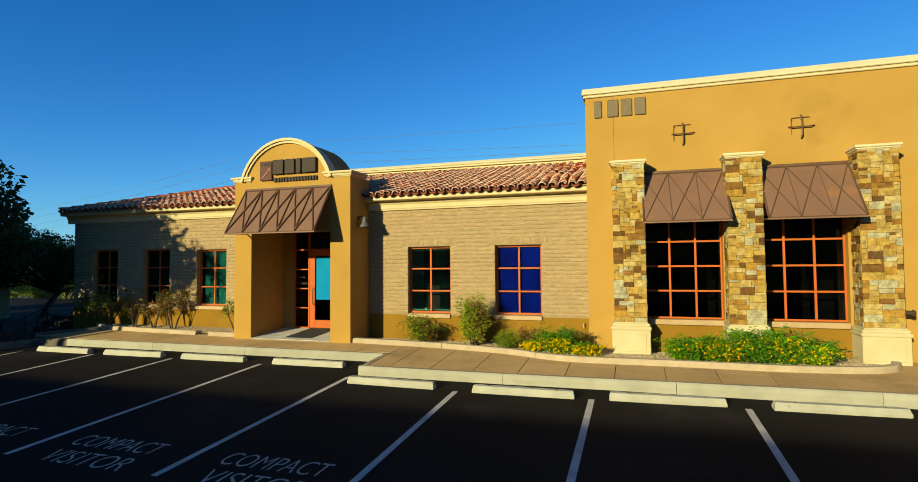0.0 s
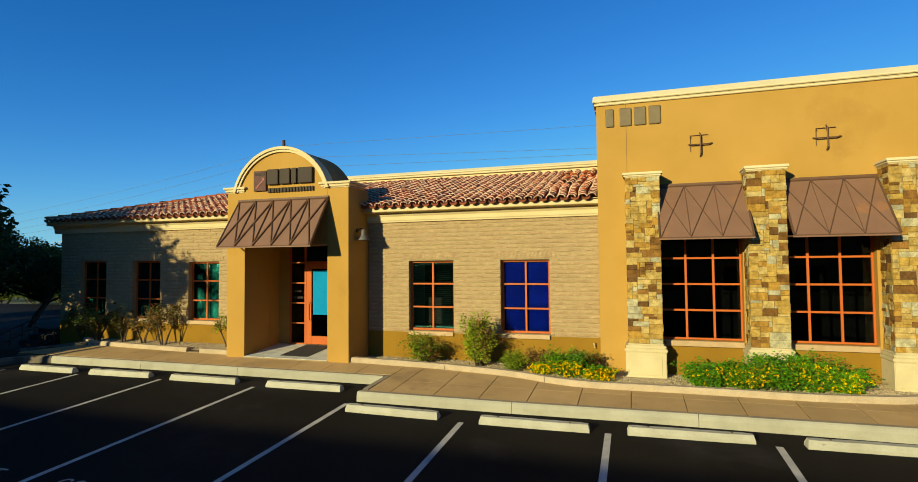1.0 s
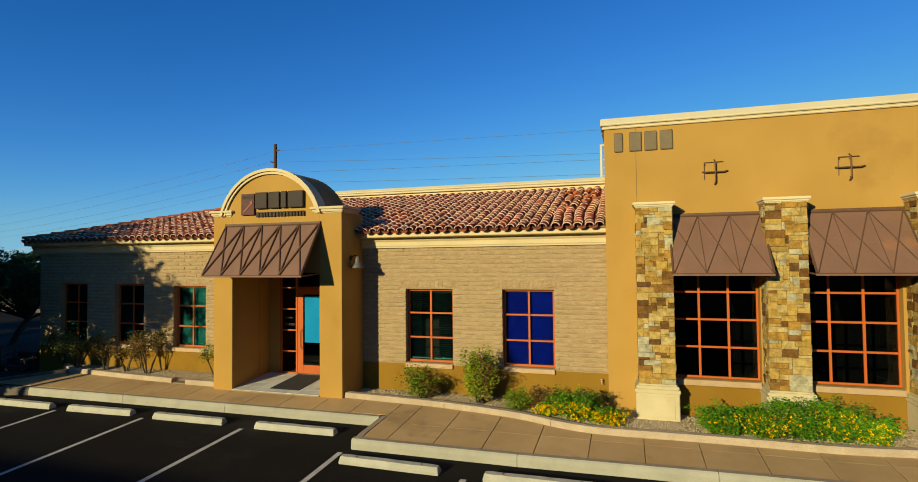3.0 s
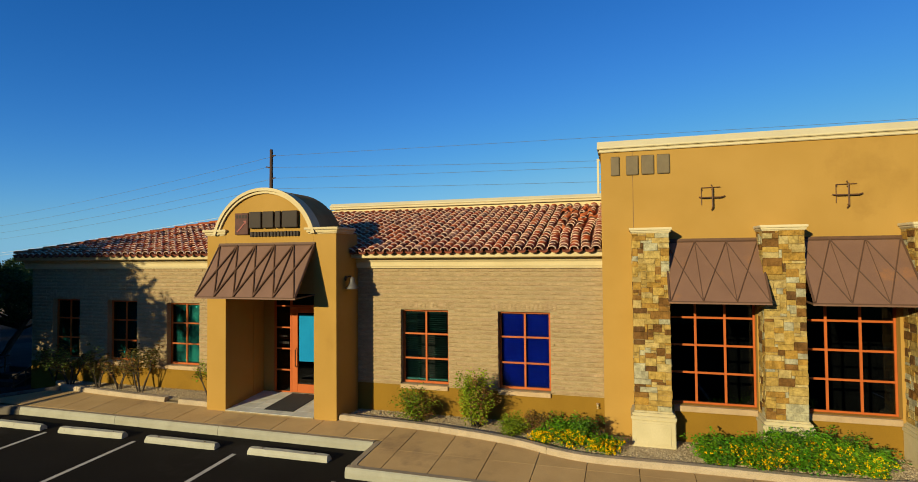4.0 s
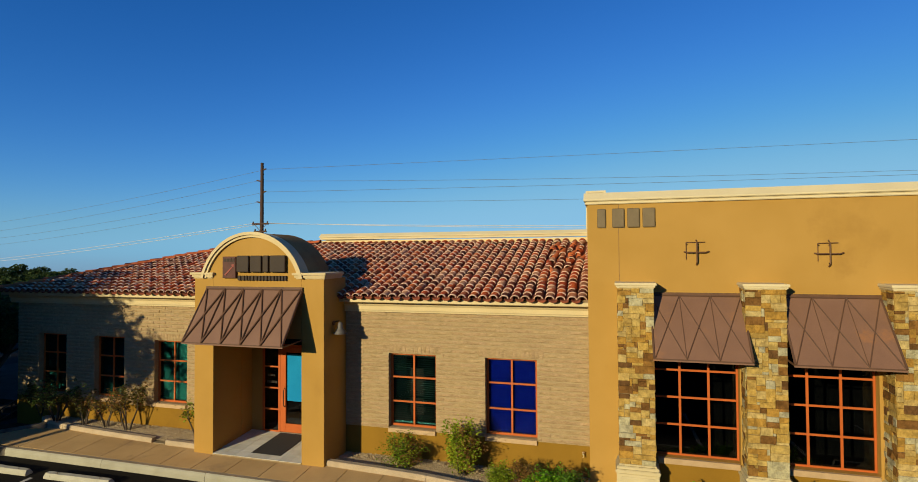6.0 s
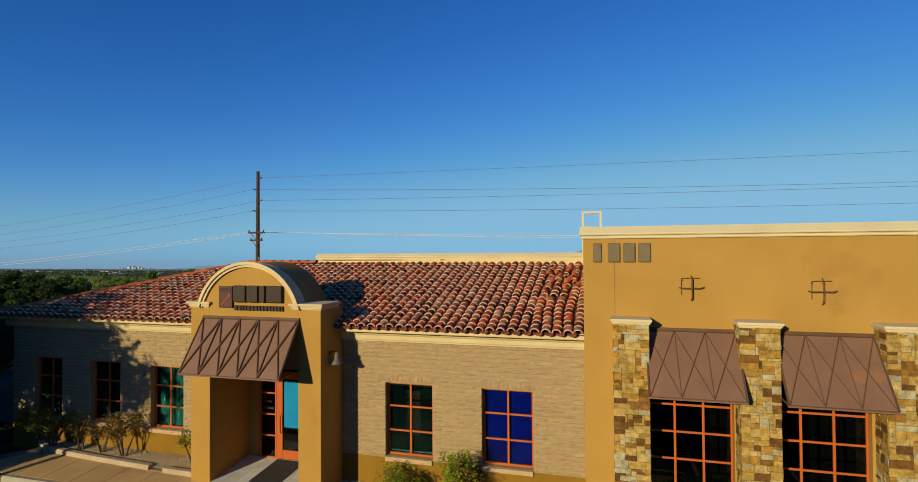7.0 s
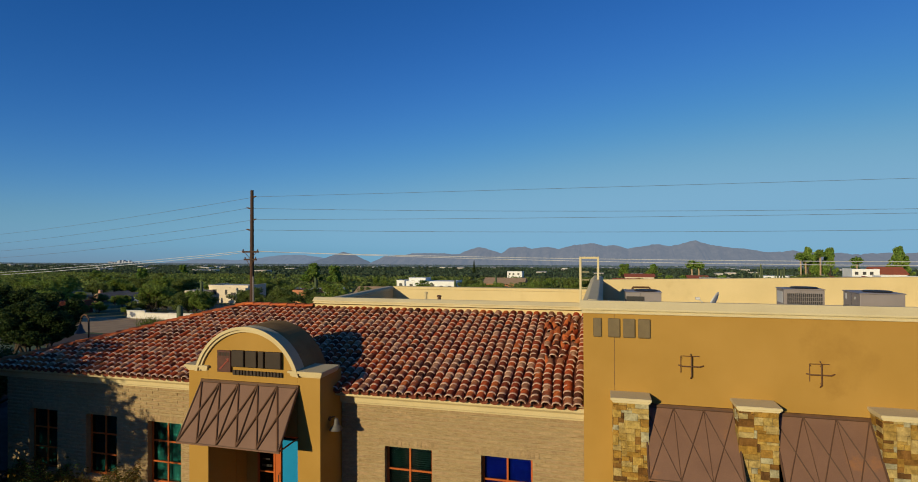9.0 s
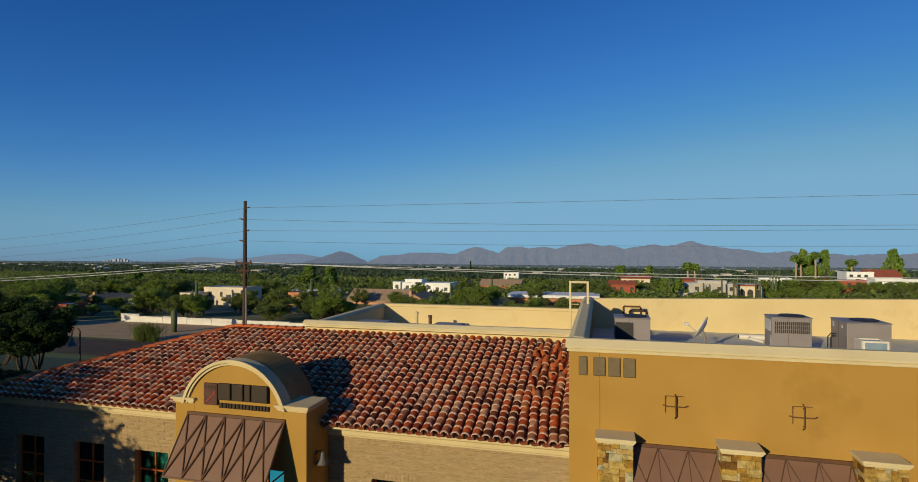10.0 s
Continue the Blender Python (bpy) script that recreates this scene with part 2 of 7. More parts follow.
UNIT = surf("grey painted sheet metal", (0.246, 0.2132, 0.205), (0.2214, 0.1927, 0.1845), scale=2, fine=60, rough=0.5, bump=0.03)
DARKGRILLE = surf("dark grille", (0.03, 0.028, 0.028), rough=0.6, bump=0.0)
WHITEM = surf("white enamel", (0.5904, 0.5822, 0.5576), rough=0.5, bump=0.0)
TILEFLOOR = surf("pale stone floor", (0.5904, 0.574, 0.492), (0.5084, 0.4838, 0.4018), scale=3, fine=60, rough=0.7, bump=0.15, rand=0.10)
MATBLACK = surf("black ribbed mat", (0.03, 0.028, 0.026), (0.04, 0.037, 0.034), scale=9, fine=150, rough=0.95, bump=0.7, stretch=(1, 6, 1))
# the darkness of the rooms is put into this near-black colour
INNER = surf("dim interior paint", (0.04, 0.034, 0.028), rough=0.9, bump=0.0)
GLASS = glass("tinted window glass", (0.30, 0.36, 0.36))
GLASS_DARK = glass("dark tinted glass", (0.035, 0.045, 0.05), ior=1.45)
BLIND_TEAL = surf("teal blind slat", (0.02, 0.17, 0.15), (0.018, 0.15, 0.13), rough=0.9, spec=0.0, bump=0.0)
BLIND_DARK = surf("dark teal blind slat", (0.02, 0.05, 0.047), rough=0.9, spec=0.0, bump=0.0)
BLIND_EDGE = surf("pale teal blind rail", (0.0492, 0.2788, 0.2624), rough=0.6, bump=0.0)
BLOCK_BED = surf("block mortar", (0.369, 0.2788, 0.1476), (0.3198, 0.2419, 0.1271), scale=6, fine=80, bump=0.5, dist=0.006, rough=0.95, spec=0.1)
BLIND_BLUE = surf("deep blue window film", (0.002, 0.008, 0.17), (0.002, 0.006, 0.14), rough=0.9, spec=0.0, bump=0.0)
FILM_CYAN = surf("bright blue door film", (0.012, 0.22, 0.44), (0.010, 0.195, 0.40), rough=0.9, spec=0.0, bump=0.0)
BARK = surf("rough bark", (0.082, 0.0574, 0.0369), (0.0492, 0.0369, 0.0246), scale=6, fine=40, rough=0.95, bump=0.8, stretch=(1, 1, 0.3))
POLEWOOD = surf("weathered pole timber", (0.0738, 0.0369, 0.0205), (0.0492, 0.0262, 0.0164), scale=5, fine=60, rough=0.9, bump=0.5, stretch=(1, 1, 0.1))


def foliage(name, c1, c2, through=0.35, island=0.35, hue=0.025):
    m = surf(name, c1, c2, scale=1.2, fine=20, rough=0.6, bump=0.0, island=island, hue=hue, spec=0.08)
    n, l = m.node_tree.nodes, m.node_tree.links
    b = n["Principled BSDF"]
    tr = n.new("ShaderNodeBsdfTranslucent")
    l.new(b.inputs["Base Color"].links[0].from_socket, tr.inputs["Color"])
    mx = n.new("ShaderNodeMixShader"); mx.inputs[0].default_value = through
    l.new(b.outputs[0], mx.inputs[1]); l.new(tr.outputs[0], mx.inputs[2])
    l.new(mx.outputs[0], n["Material Output"].inputs["Surface"])
    return m


LEAF_TREE = foliage("dark tree leaves", (0.055, 0.085, 0.026), (0.038, 0.062, 0.018))
LEAF_MESQ = foliage("desert tree leaves", (0.26, 0.335, 0.068), (0.185, 0.25, 0.05), through=0.5)
LEAF_SHRUB = foliage("bright shrub leaves", (0.29, 0.365, 0.028), (0.17, 0.245, 0.02), through=0.45)
LEAF_GREEN = foliage("deep shrub leaves", (0.11, 0.21, 0.03), (0.07, 0.15, 0.02))
LEAF_OLIVE = foliage("olive desert leaves", (0.205, 0.255, 0.068), (0.15, 0.19, 0.05), through=0.5)
LEAF_DUST = foliage("dusty shrub leaves", (0.165, 0.142, 0.035), (0.112, 0.10, 0.026), through=0.45)
LEAF_RED = foliage("russet shrub leaves", (0.27, 0.15, 0.045), (0.20, 0.105, 0.03))
LEAF_LANTANA = foliage("lantana leaves", (0.1804, 0.3772, 0.0205), (0.1066, 0.2706, 0.0148), through=0.45)
PETAL = foliage("yellow petals", (0.95, 0.64, 0.01), (0.9, 0.52, 0.008), through=0.35, island=0.12, hue=0.01)
CACTUS = surf("saguaro skin", (0.082, 0.1066, 0.041), (0.0615, 0.082, 0.0328), scale=4, fine=30, rough=0.7, bump=0.4)

# ---- building helpers ----
def za(x, y):
    """Height of the parking lot."""
    return 0.03 + 0.053 * (max(y, -2.0) - 9.85)


def zs(x, y):
    """Height of the pavement in front of the building."""
    return 0.208 + 0.066 * (y - 9.9) if x > -2.1 else 0.276 + 0.085 * (y - 11.05)


def box(bm, x0, x1, y0, y1, z0, z1):
    v = [bm.verts.new(p) for p in ((x0, y0, z0), (x1, y0, z0), (x1, y1, z0), (x0, y1, z0), (x0, y0, z1), (x1, y0, z1), (x1, y1, z1), (x0, y1, z1))]
    for f in ((0, 3, 2, 1), (4, 5, 6, 7), (0, 1, 5, 4), (1, 2, 6, 5), (2, 3, 7, 6), (3, 0, 4, 7)):
        bm.faces.new([v[i] for i in f])
    return v


def boxes(*specs, bevel=0.0, seg=1):
    bm = bmesh.new()
    for s in specs:
        box(bm, *s)
    if bevel:
        bmesh.ops.bevel(bm, geom=bm.edges[:], offset=bevel, segments=seg, affect="EDGES", profile=0.5)
    return bm


def prism(bm, pts, a, b, axis="x"):
    """Extrude a closed outline along an axis. Outline: (y,z) for x, (x,z) for y, (x,y) for z."""
    def at(p, t):
        return {"x": (t, p[0], p[1]), "y": (p[0], t, p[1]), "z": (p[0], p[1], t)}[axis]
    va = [bm.verts.new(at(p, a)) for p in pts]
    vb = [bm.verts.new(at(p, b)) for p in pts]
    n = len(pts)
    for i in range(n):
        bm.faces.new((va[i], va[(i + 1) % n], vb[(i + 1) % n], vb[i]))
    bm.faces.new(va[::-1]); bm.faces.new(vb)
    bmesh.ops.recalc_face_normals(bm, faces=bm.faces[:])
    return bm


def tube(bm, pts, radii, seg=6, cap=True):
    pts = [Vector(p) for p in pts]
    if not hasattr(radii, "__len__"):
        radii = [radii] * len(pts)
    rings = []
    for i, p in enumerate(pts):
        d = (pts[min(i + 1, len(pts) - 1)] - pts[max(i - 1, 0)]).normalized()
        s = d.cross(Vector((0, 0, 1))) if abs(d.z) < 0.9 else d.cross(Vector((0, 1, 0)))
        s.normalize()
        u = s.cross(d)
        rings.append([bm.verts.new(p + (s * math.cos(k * math.tau / seg) + u * math.sin(k * math.tau / seg)) * radii[i]) for k in range(seg)])
    for a, b in zip(rings, rings[1:]):
        for k in range(seg):
            bm.faces.new((a[k], a[(k + 1) % seg], b[(k + 1) % seg], b[k]))
    if cap:
        bm.faces.new(rings[0][::-1]); bm.faces.new(rings[-1])
    return bm


def lathe(bm, profile, at, seg=20, axis=(0, 0, 1)):
    q = Vector((0, 0, 1)).rotation_difference(Vector(axis))
    rings = []
    for r, h in profile:
        rings.append([bm.verts.new(Vector(at) + q @ Vector((r * math.cos(k * math.tau / seg), r * math.sin(k * math.tau / seg), h))) for k in range(seg)])
    for a, b in zip(rings, rings[1:]):
        for k in range(seg):
            bm.faces.new((a[k], a[(k + 1) % seg], b[(k + 1) % seg], b[k]))
    bm.faces.new(rings[0][::-1]); bm.faces.new(rings[-1])
    bmesh.ops.recalc_face_normals(bm, faces=bm.faces[:])
    return bm


def finish(bm, name, material, smooth=False):
    me = bpy.data.meshes.new(name)
    bm.normal_update()
    bm.to_mesh(me); bm.free()
    for m in (material if isinstance(material, (list, tuple)) else [material]):
        me.materials.append(m)
    if smooth:
        for p in me.polygons:
            p.use_smooth = True
    return me


def hang(ob, parent):
    ob.parent = parent
    ob.matrix_parent_inverse = parent.matrix_basis.inverted()
    return ob


def part(name, bm, material, parent=None, label="", smooth=False):
    me = bm if isinstance(bm, bpy.types.Mesh) else finish(bm, name, material, smooth)
    ob = new(name, me)
    if parent:
        hang(ob, parent)
    if label:
        ob["label"] = label
    return ob


def thing(name, at, label, category, group="", kind=""):
    e = new(name)
    e.empty_display_size = 0.1
    e.matrix_basis = Matrix.Translation(at)
    return tagged(e, label, category, group, kind)


def setting(name, bm, material, label, category="", smooth=False):
    return tagged(part(name, bm, material, None, "", smooth), label, category, kind="structure")


def piece(name, mesh, at, parent):
    """A small piece that shares its mesh with others like it."""
    ob = new(name, mesh)
    ob.matrix_basis = at if isinstance(at, Matrix) else Matrix.Translation(at)
    return hang(ob, parent)


def wall_cells(x0, x1, z0, z1, holes):
    xs = sorted({x0, x1, *(h[0] for h in holes), *(h[1] for h in holes)})
    zz = sorted({z0, z1, *(h[2] for h in holes), *(h[3] for h in holes)})
    for a, b in zip(xs, xs[1:]):
        run = None
        for c, d in zip(zz, zz[1:]):
            free = not any(h[0] <= a and b <= h[1] and h[2] <= c and d <= h[3] for h in holes)
            if free and run: run[1] = d
            elif free: run = [c, d]
            elif run:
                yield a, b, run[0], run[1]; run = None
        if run:
            yield a, b, run[0], run[1]


def leaf_mesh(name, pts, size, material, flat=0.3, aspect=1.6, rng=None):
    """Many small leaves: a bent pair of triangles each, turned at random."""
    rng = rng or np.random.default_rng(3)
    pts = np.asarray(pts, float)
    n = len(pts)
    a = rng.normal(size=(n, 3)); a[:, 2] *= flat; a /= np.linalg.norm(a, axis=1)[:, None]
    b = np.cross(a, rng.normal(size=(n, 3))); b /= np.linalg.norm(b, axis=1)[:, None]
    s = (size * rng.uniform(0.6, 1.35, n))[:, None]
    v = np.stack([pts - a * s * aspect / 2, pts + b * s / 2, pts + a * s * aspect / 2, pts - b * s / 2], 1).reshape(-1, 3)
    f = np.arange(4 * n).reshape(-1, 4)
    me = bpy.data.meshes.new(name)
    me.from_pydata(v.tolist(), [], f.tolist())
    me.materials.append(material)
    return me

# ---- ground ----
TERRAIN = ((28, -0.2), (45, -3.55), (74, -4.45), (120, -6.6), (250, -11.5), (600, -25.0), (1500, -58.0), (4700, -178.0))


def zt(y):
    return float(np.interp(y, [k[0] for k in TERRAIN], [k[1] for k in TERRAIN]))


def ground_height(x, y):
    lot = za(x, min(y, 11.2)) - 0.10
    return lot if y < 20 else min(lot, -0.05) if y < 28 else zt(y)


gy = [-4600, -2000, -700, -200, -80, -40, -25, -10, -2, 2, 6, 9, 12, 16, 20, 28, 33, 39, 45, 57, 74, 95, 120, 180, 250, 400, 600, 1000, 1500, 2600, 4700]
gx = [-4700, -2400, -1200, -600, -300, -160, -90, -50, -28, -14, -6, 0, 6, 12, 28, 60, 120, 250, 500, 1000, 2200, 4700]
bm = bmesh.new()
grid = [[bm.verts.new((x, y, ground_height(x, y))) for x in gx] for y in gy]
for r0, r1 in zip(grid, grid[1:]):
    for k in range(len(gx) - 1):
        bm.faces.new((r0[k], r0[k + 1], r1[k + 1], r1[k]))
setting("ground", bm, EARTH, "dry desert ground with scrub falling away to a valley", "ground")

KERB_R, KERB_L, STEP_X, LOT_L = 9.77, 10.93, -2.20, -13.4     # kerb faces of the lot
bm = bmesh.new()
ax = [LOT_L - 0.1, -9, -5, STEP_X, 0, 4, 8, 14, 30]
ay = [-14, -6, -2, 1, 4, 7, KERB_R + 0.05, KERB_L + 0.05]
rows_v = [[bm.verts.new((x, y, za(x, y))) for x in ax] for y in ay]
for j in range(len(ay) - 1):
    for i in range(len(ax) - 1):
        if j == len(ay) - 2 and ax[i] >= STEP_X:
            continue
        bm.faces.new((rows_v[j][i], rows_v[j][i + 1], rows_v[j + 1][i + 1], rows_v[j + 1][i]))
lot = setting("parking_lot", bm, ASPHALT, "black sealed asphalt parking lot with white stall lines", "road")

# stall lines and painted words
LINES = [(-12.5, 10.1), (-10.03, 10.16), (-7.51, 10.22), (-4.89, 10.18), (-2.30, 9.6), (0.14, 9.13), (2.53, 9.20), (4.90, 9.25), (7.33, 9.28), (9.77, 9.28)]
for x, far in LINES:
    bm = bmesh.new()
    w, near, n = 0.050, 4.94, 10
    vs = []
    for k in range(n + 1):
        y = near + (far - near) * k / n
        vs.append([bm.verts.new((x + s * w, y, za(x, y) + 0.005)) for s in (-1, 1)])
    for a, b in zip(vs, vs[1:]):
        bm.faces.new((a[0], a[1], b[1], b[0]))
    part("stall_line", bm, PAINT, lot)


def painted_word(text, x, y, width):
    cu = bpy.data.curves.new("painted_word", "FONT")
    cu.body, cu.align_x, cu.size, cu.offset = text, "CENTER", 1.0, -0.008
    tmp = new("tmp", cu)
    bpy.context.view_layer.update()
    me = bpy.data.meshes.new_from_object(tmp.evaluated_get(bpy.context.evaluated_depsgraph_get()))
    bpy.data.objects.remove(tmp)
    xs = [v.co.x for v in me.vertices]
    hi = max(v.co.y for v in me.vertices)
    k, x_mid = width / (max(xs) - min(xs)), (max(xs) + min(xs)) / 2
    for v in me.vertices:
        px, py = x + (v.co.x - x_mid) * k, y + v.co.y / hi * 0.36
        v.co = (px, py, za(px, py) + 0.006)
    me.materials.clear(); me.materials.append(STENCIL)
    ob = new("painted_word", me)
    ob["label"] = "white stencilled word " + text
    hang(ob, lot)


for cx in (-6.26, -3.65, -1.06):
    painted_word("COMPACT", cx, 5.43, 1.52)
    painted_word("VISITOR", cx + 0.06, 4.92, 1.42)
bm = bmesh.new()
for k in range(6):
    x = 0.95 + k * 0.23
    v = [bm.verts.new((px, py, za(px, py) + 0.006)) for px, py in ((x, 4.95), (x + 0.14, 4.95), (x + 0.14, 5.28), (x, 5.28))]
    bm.faces.new(v)
part("painted_bars", bm, PAINT, lot, "row of white stencilled bars")


# wheel stops
def wheel_stop(length, tilt):
    e = thing("wheel_stop", (0, 0, 0), "cream painted concrete wheel stop with chipped edges", "wheel stop", "wheel stops along the kerb")
    bm = bmesh.new()
    prof = [(-0.085, 0.0), (0.085, 0.0), (0.085, 0.05), (0.055, 0.125), (-0.055, 0.125), (-0.085, 0.05)]
    n = 12
    rng = random.Random(tilt)
    rings = []
    for k in range(n + 1):
        x = -length / 2 + length * k / n
        end = 0.75 if k in (0, n) else 1.0
        rings.append([bm.verts.new((x + (0.02 if k == 0 else -0.02 if k == n else 0) * (z > 0.06), y * (end if z > 0.06 else 1) + rng.uniform(-0.003, 0.003), z * (1 if z < 0.1 else rng.uniform(0.96, 1.02)))) for y, z in prof])
    for a, b in zip(rings, rings[1:]):
        for k in range(6):
            bm.faces.new((a[k], a[(k + 1) % 6], b[(k + 1) % 6], b[k]))
    bm.faces.new(rings[0]); bm.faces.new(rings[-1][::-1])
    bmesh.ops.recalc_face_normals(bm, faces=bm.faces[:])
    part("body", bm, WHEEL, e)
    for x in (-length * 0.33, length * 0.33):
        part("pin", lathe(bmesh.new(), [(0.012, 0.1), (0.016, 0.128), (0.010, 0.134)], (x, 0, 0), 8), IRON, e, "rusty anchor pin")
    return e


STOPS = [(-11.15, 10.25, 1.8), (-8.80, 10.30, 1.75), (-6.33, 10.31, 1.75), (-3.72, 10.32, 1.77), (-1.19, 9.24, 1.80), (1.35, 9.21, 1.78), (3.71, 9.31, 1.78), (6.15, 9.37, 1.86), (8.6, 9.40, 1.8)]
stop = None
for i, (x, y, ln) in enumerate(STOPS):
    m = pose(x, y, za(x, y), math.degrees(math.atan(0.053)), 0.3, [1.2, 2.5, 1.2, 1.2, -0.6, 1.4, 3.0, 3.0, 1][i])
    if stop is None:
        stop = wheel_stop(1.79, 1)
        stop.matrix_basis = m
        for c in stop.children: c.matrix_parent_inverse.identity()
    else:
        copy_thing(stop, m)


# kerbs: lengths of cast kerb with open joints
def kerb_run(pts, h=0.17, w=0.15, face=0.03, lift=None):
    """Lengths of kerb along a plan line; the road lies on the right-hand side."""
    out = []
    bm = bmesh.new()
    sec = [(0.0, -0.25), (0.0, h * 0.55), (face * 0.6, h - 0.025), (face + 0.01, h), (w, h), (w, -0.25)]
    rings = []
    P = [Vector((p[0], p[1], 0)) for p in pts]
    for i, p in enumerate(P):
        d = ((P[min(i + 1, len(P) - 1)] - p).normalized() + (p - P[max(i - 1, 0)]).normalized()).normalized()
        nrm = Vector((-d.y, d.x, 0))
        base = lift(p.x, p.y) if lift else za(p.x, p.y)
        rings.append([bm.verts.new((p.x + nrm.x * a, p.y + nrm.y * a, base + b)) for a, b in sec])
    for a, b in zip(rings, rings[1:]):
        for k in range(len(sec) - 1):
            bm.faces.new((a[k], b[k], b[k + 1], a[k + 1]))
    bm.faces.new(rings[0]); bm.faces.new(rings[-1][::-1])
    bmesh.ops.recalc_face_normals(bm, faces=bm.faces[:])
    return bm


kerb = thing("kerb", (0, KERB_R, 0), "cream painted concrete kerb edging the parking lot", "kerb", kind="structure")
def straight(x0, y0, x1, y1, n):
    return [(x0 + (x1 - x0) * k / n, y0 + (y1 - y0) * k / n) for k in range(n + 1)]
runs = [straight(STEP_X + 0.02, KERB_R, 0.86, KERB_R, 6), straight(0.868, KERB_R, 3.9, KERB_R + 0.08, 5), straight(3.908, KERB_R + 0.08, 6.9, KERB_R + 0.14, 5), straight(6.908, KERB_R + 0.14, 10, KERB_R + 0.16, 5), straight(10.01, KERB_R + 0.16, 20, KERB_R + 0.16, 6),
        straight(-5.95, KERB_L, STEP_X, KERB_L, 5), straight(-8.9, KERB_L, -5.958, KERB_L, 5), straight(-12.0, KERB_L - 0.02, -8.908, KERB_L, 5),
        [(LOT_L, -10), (LOT_L, 0), (LOT_L, 8.8), (LOT_L + 0.03, 9.6), (LOT_L + 0.25, 10.3), (LOT_L + 0.7, 10.75), (-12.008, KERB_L - 0.02)]]
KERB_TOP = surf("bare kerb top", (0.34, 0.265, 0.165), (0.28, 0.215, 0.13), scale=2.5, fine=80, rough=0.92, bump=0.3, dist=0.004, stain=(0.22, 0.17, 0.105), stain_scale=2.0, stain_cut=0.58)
# darker kerb colour for the side run and the bed edging
KERB_DARK = surf("weathered unpainted kerb", (0.15, 0.125, 0.09), (0.11, 0.09, 0.065), scale=2.5, fine=70, rough=0.92, bump=0.3, dist=0.004, stain=(0.07, 0.055, 0.04), stain_scale=2.2, stain_cut=0.5)
def kerb_length(line, face=KERB):
    """Cast kerb: the face is painted, the tread along the top is bare."""
    ob = part("kerb_length", kerb_run(line, h=0.19), face, kerb)
    ob.data.materials.append(KERB_TOP)
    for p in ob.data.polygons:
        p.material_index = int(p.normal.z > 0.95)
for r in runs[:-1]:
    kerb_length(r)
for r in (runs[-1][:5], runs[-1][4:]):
    kerb_length(r, KERB_DARK)
kerb_length([(STEP_X, KERB_L + 0.1), (STEP_X, KERB_R + 0.25), (STEP_X + 0.06, KERB_R + 0.07), (STEP_X + 0.2, KERB_R)])

def fine(pts, n=5):
    """A smooth plan line through points."""
    out = []
    P_ = [pts[0]] + list(pts) + [pts[-1]]
    for i in range(1, len(P_) - 2):
        p0, p1, p2, p3 = P_[i - 1:i + 3]
        for k in range(n):
            t = k / n
            out.append(tuple(0.5 * (2 * p1[j] + (p2[j] - p0[j]) * t + (2 * p0[j] - 5 * p1[j] + 4 * p2[j] - p3[j]) * t * t + (3 * p1[j] - p0[j] - 3 * p2[j] + p3[j]) * t ** 3) for j in (0, 1)))
    out.append(pts[-1])
    return out


BED_R = fine([(-3.48, 11.87), (-2.6, 11.82), (-1.9, 11.79), (-1.2, 11.73), (-0.5, 11.63), (0.15, 11.52), (0.75, 11.37), (1.35, 11.15), (1.9, 11.02), (2.6, 10.99), (3.6, 11.01), (4.7, 11.01), (5.8, 11.0), (6.6, 11.07), (7.2, 11.16), (7.68, 11.40), (7.86, 11.72)])


def bed_edge(x):
    """Far edge of the pavement: just under the bed kerb."""
    return float(np.interp(x, [p[0] for p in BED_R], [p[1] for p in BED_R])) + 0.08 if BED_R[0][0] < x < BED_R[-1][0] else 12.2


def gravel_z(x, y):
    return 0.338 if x > -3.6 else zs(x, y) + 0.04


# pavement of cast slabs
pave = thing("pavement", (0, 11, 0.2), "tan concrete pavement with sawn joints", "pavement", kind="structure")
def slab(x0, x1, y0, y1, y1_left=None):
    """One slab; y1_left is the far edge at x0 where the slab is cut on the skew."""
    g, h = 0.008, 0.003
    bm = bmesh.new()
    yl = (y1 if y1_left is None else y1_left) - h
    x0, x1, y0, y1 = x0 + g, x1 - g, y0 + h, y1 - h
    top = [bm.verts.new((x, y, zs(x, y))) for x, y in ((x0, y0), (x1, y0), (x1, y1), (x0, yl))]
    b = 0.006
    mid = [bm.verts.new((x, y, zs(x, y) - b)) for x, y in ((x0 - b / 2, y0 - b / 2), (x1 + b / 2, y0 - b / 2), (x1 + b / 2, y1 + b / 2), (x0 - b / 2, yl + b / 2))]
    bm.faces.new(top)
    for k in range(4):
        bm.faces.new((mid[k], mid[(k + 1) % 4], top[(k + 1) % 4], top[k]))
    part("slab", bm, CONCRETE, pave)
x = 0.22 - 3 * 0.885
slab(STEP_X + 0.16, x + 0.885, KERB_R + 0.15, 10.71); slab(STEP_X + 0.16, x + 0.885, 10.71, bed_edge(x + 0.885), bed_edge(STEP_X + 0.16))
x += 0.885
while x < 12:
    slab(x, x + 0.885, KERB_R + 0.15 + 0.03 * max(0, min(1, x / 4)) + (0.06 if x > 3.5 else 0), 10.71)
    slab(x, x + 0.885, 10.71, bed_edge(x + 0.885), bed_edge(x))
    x += 0.885
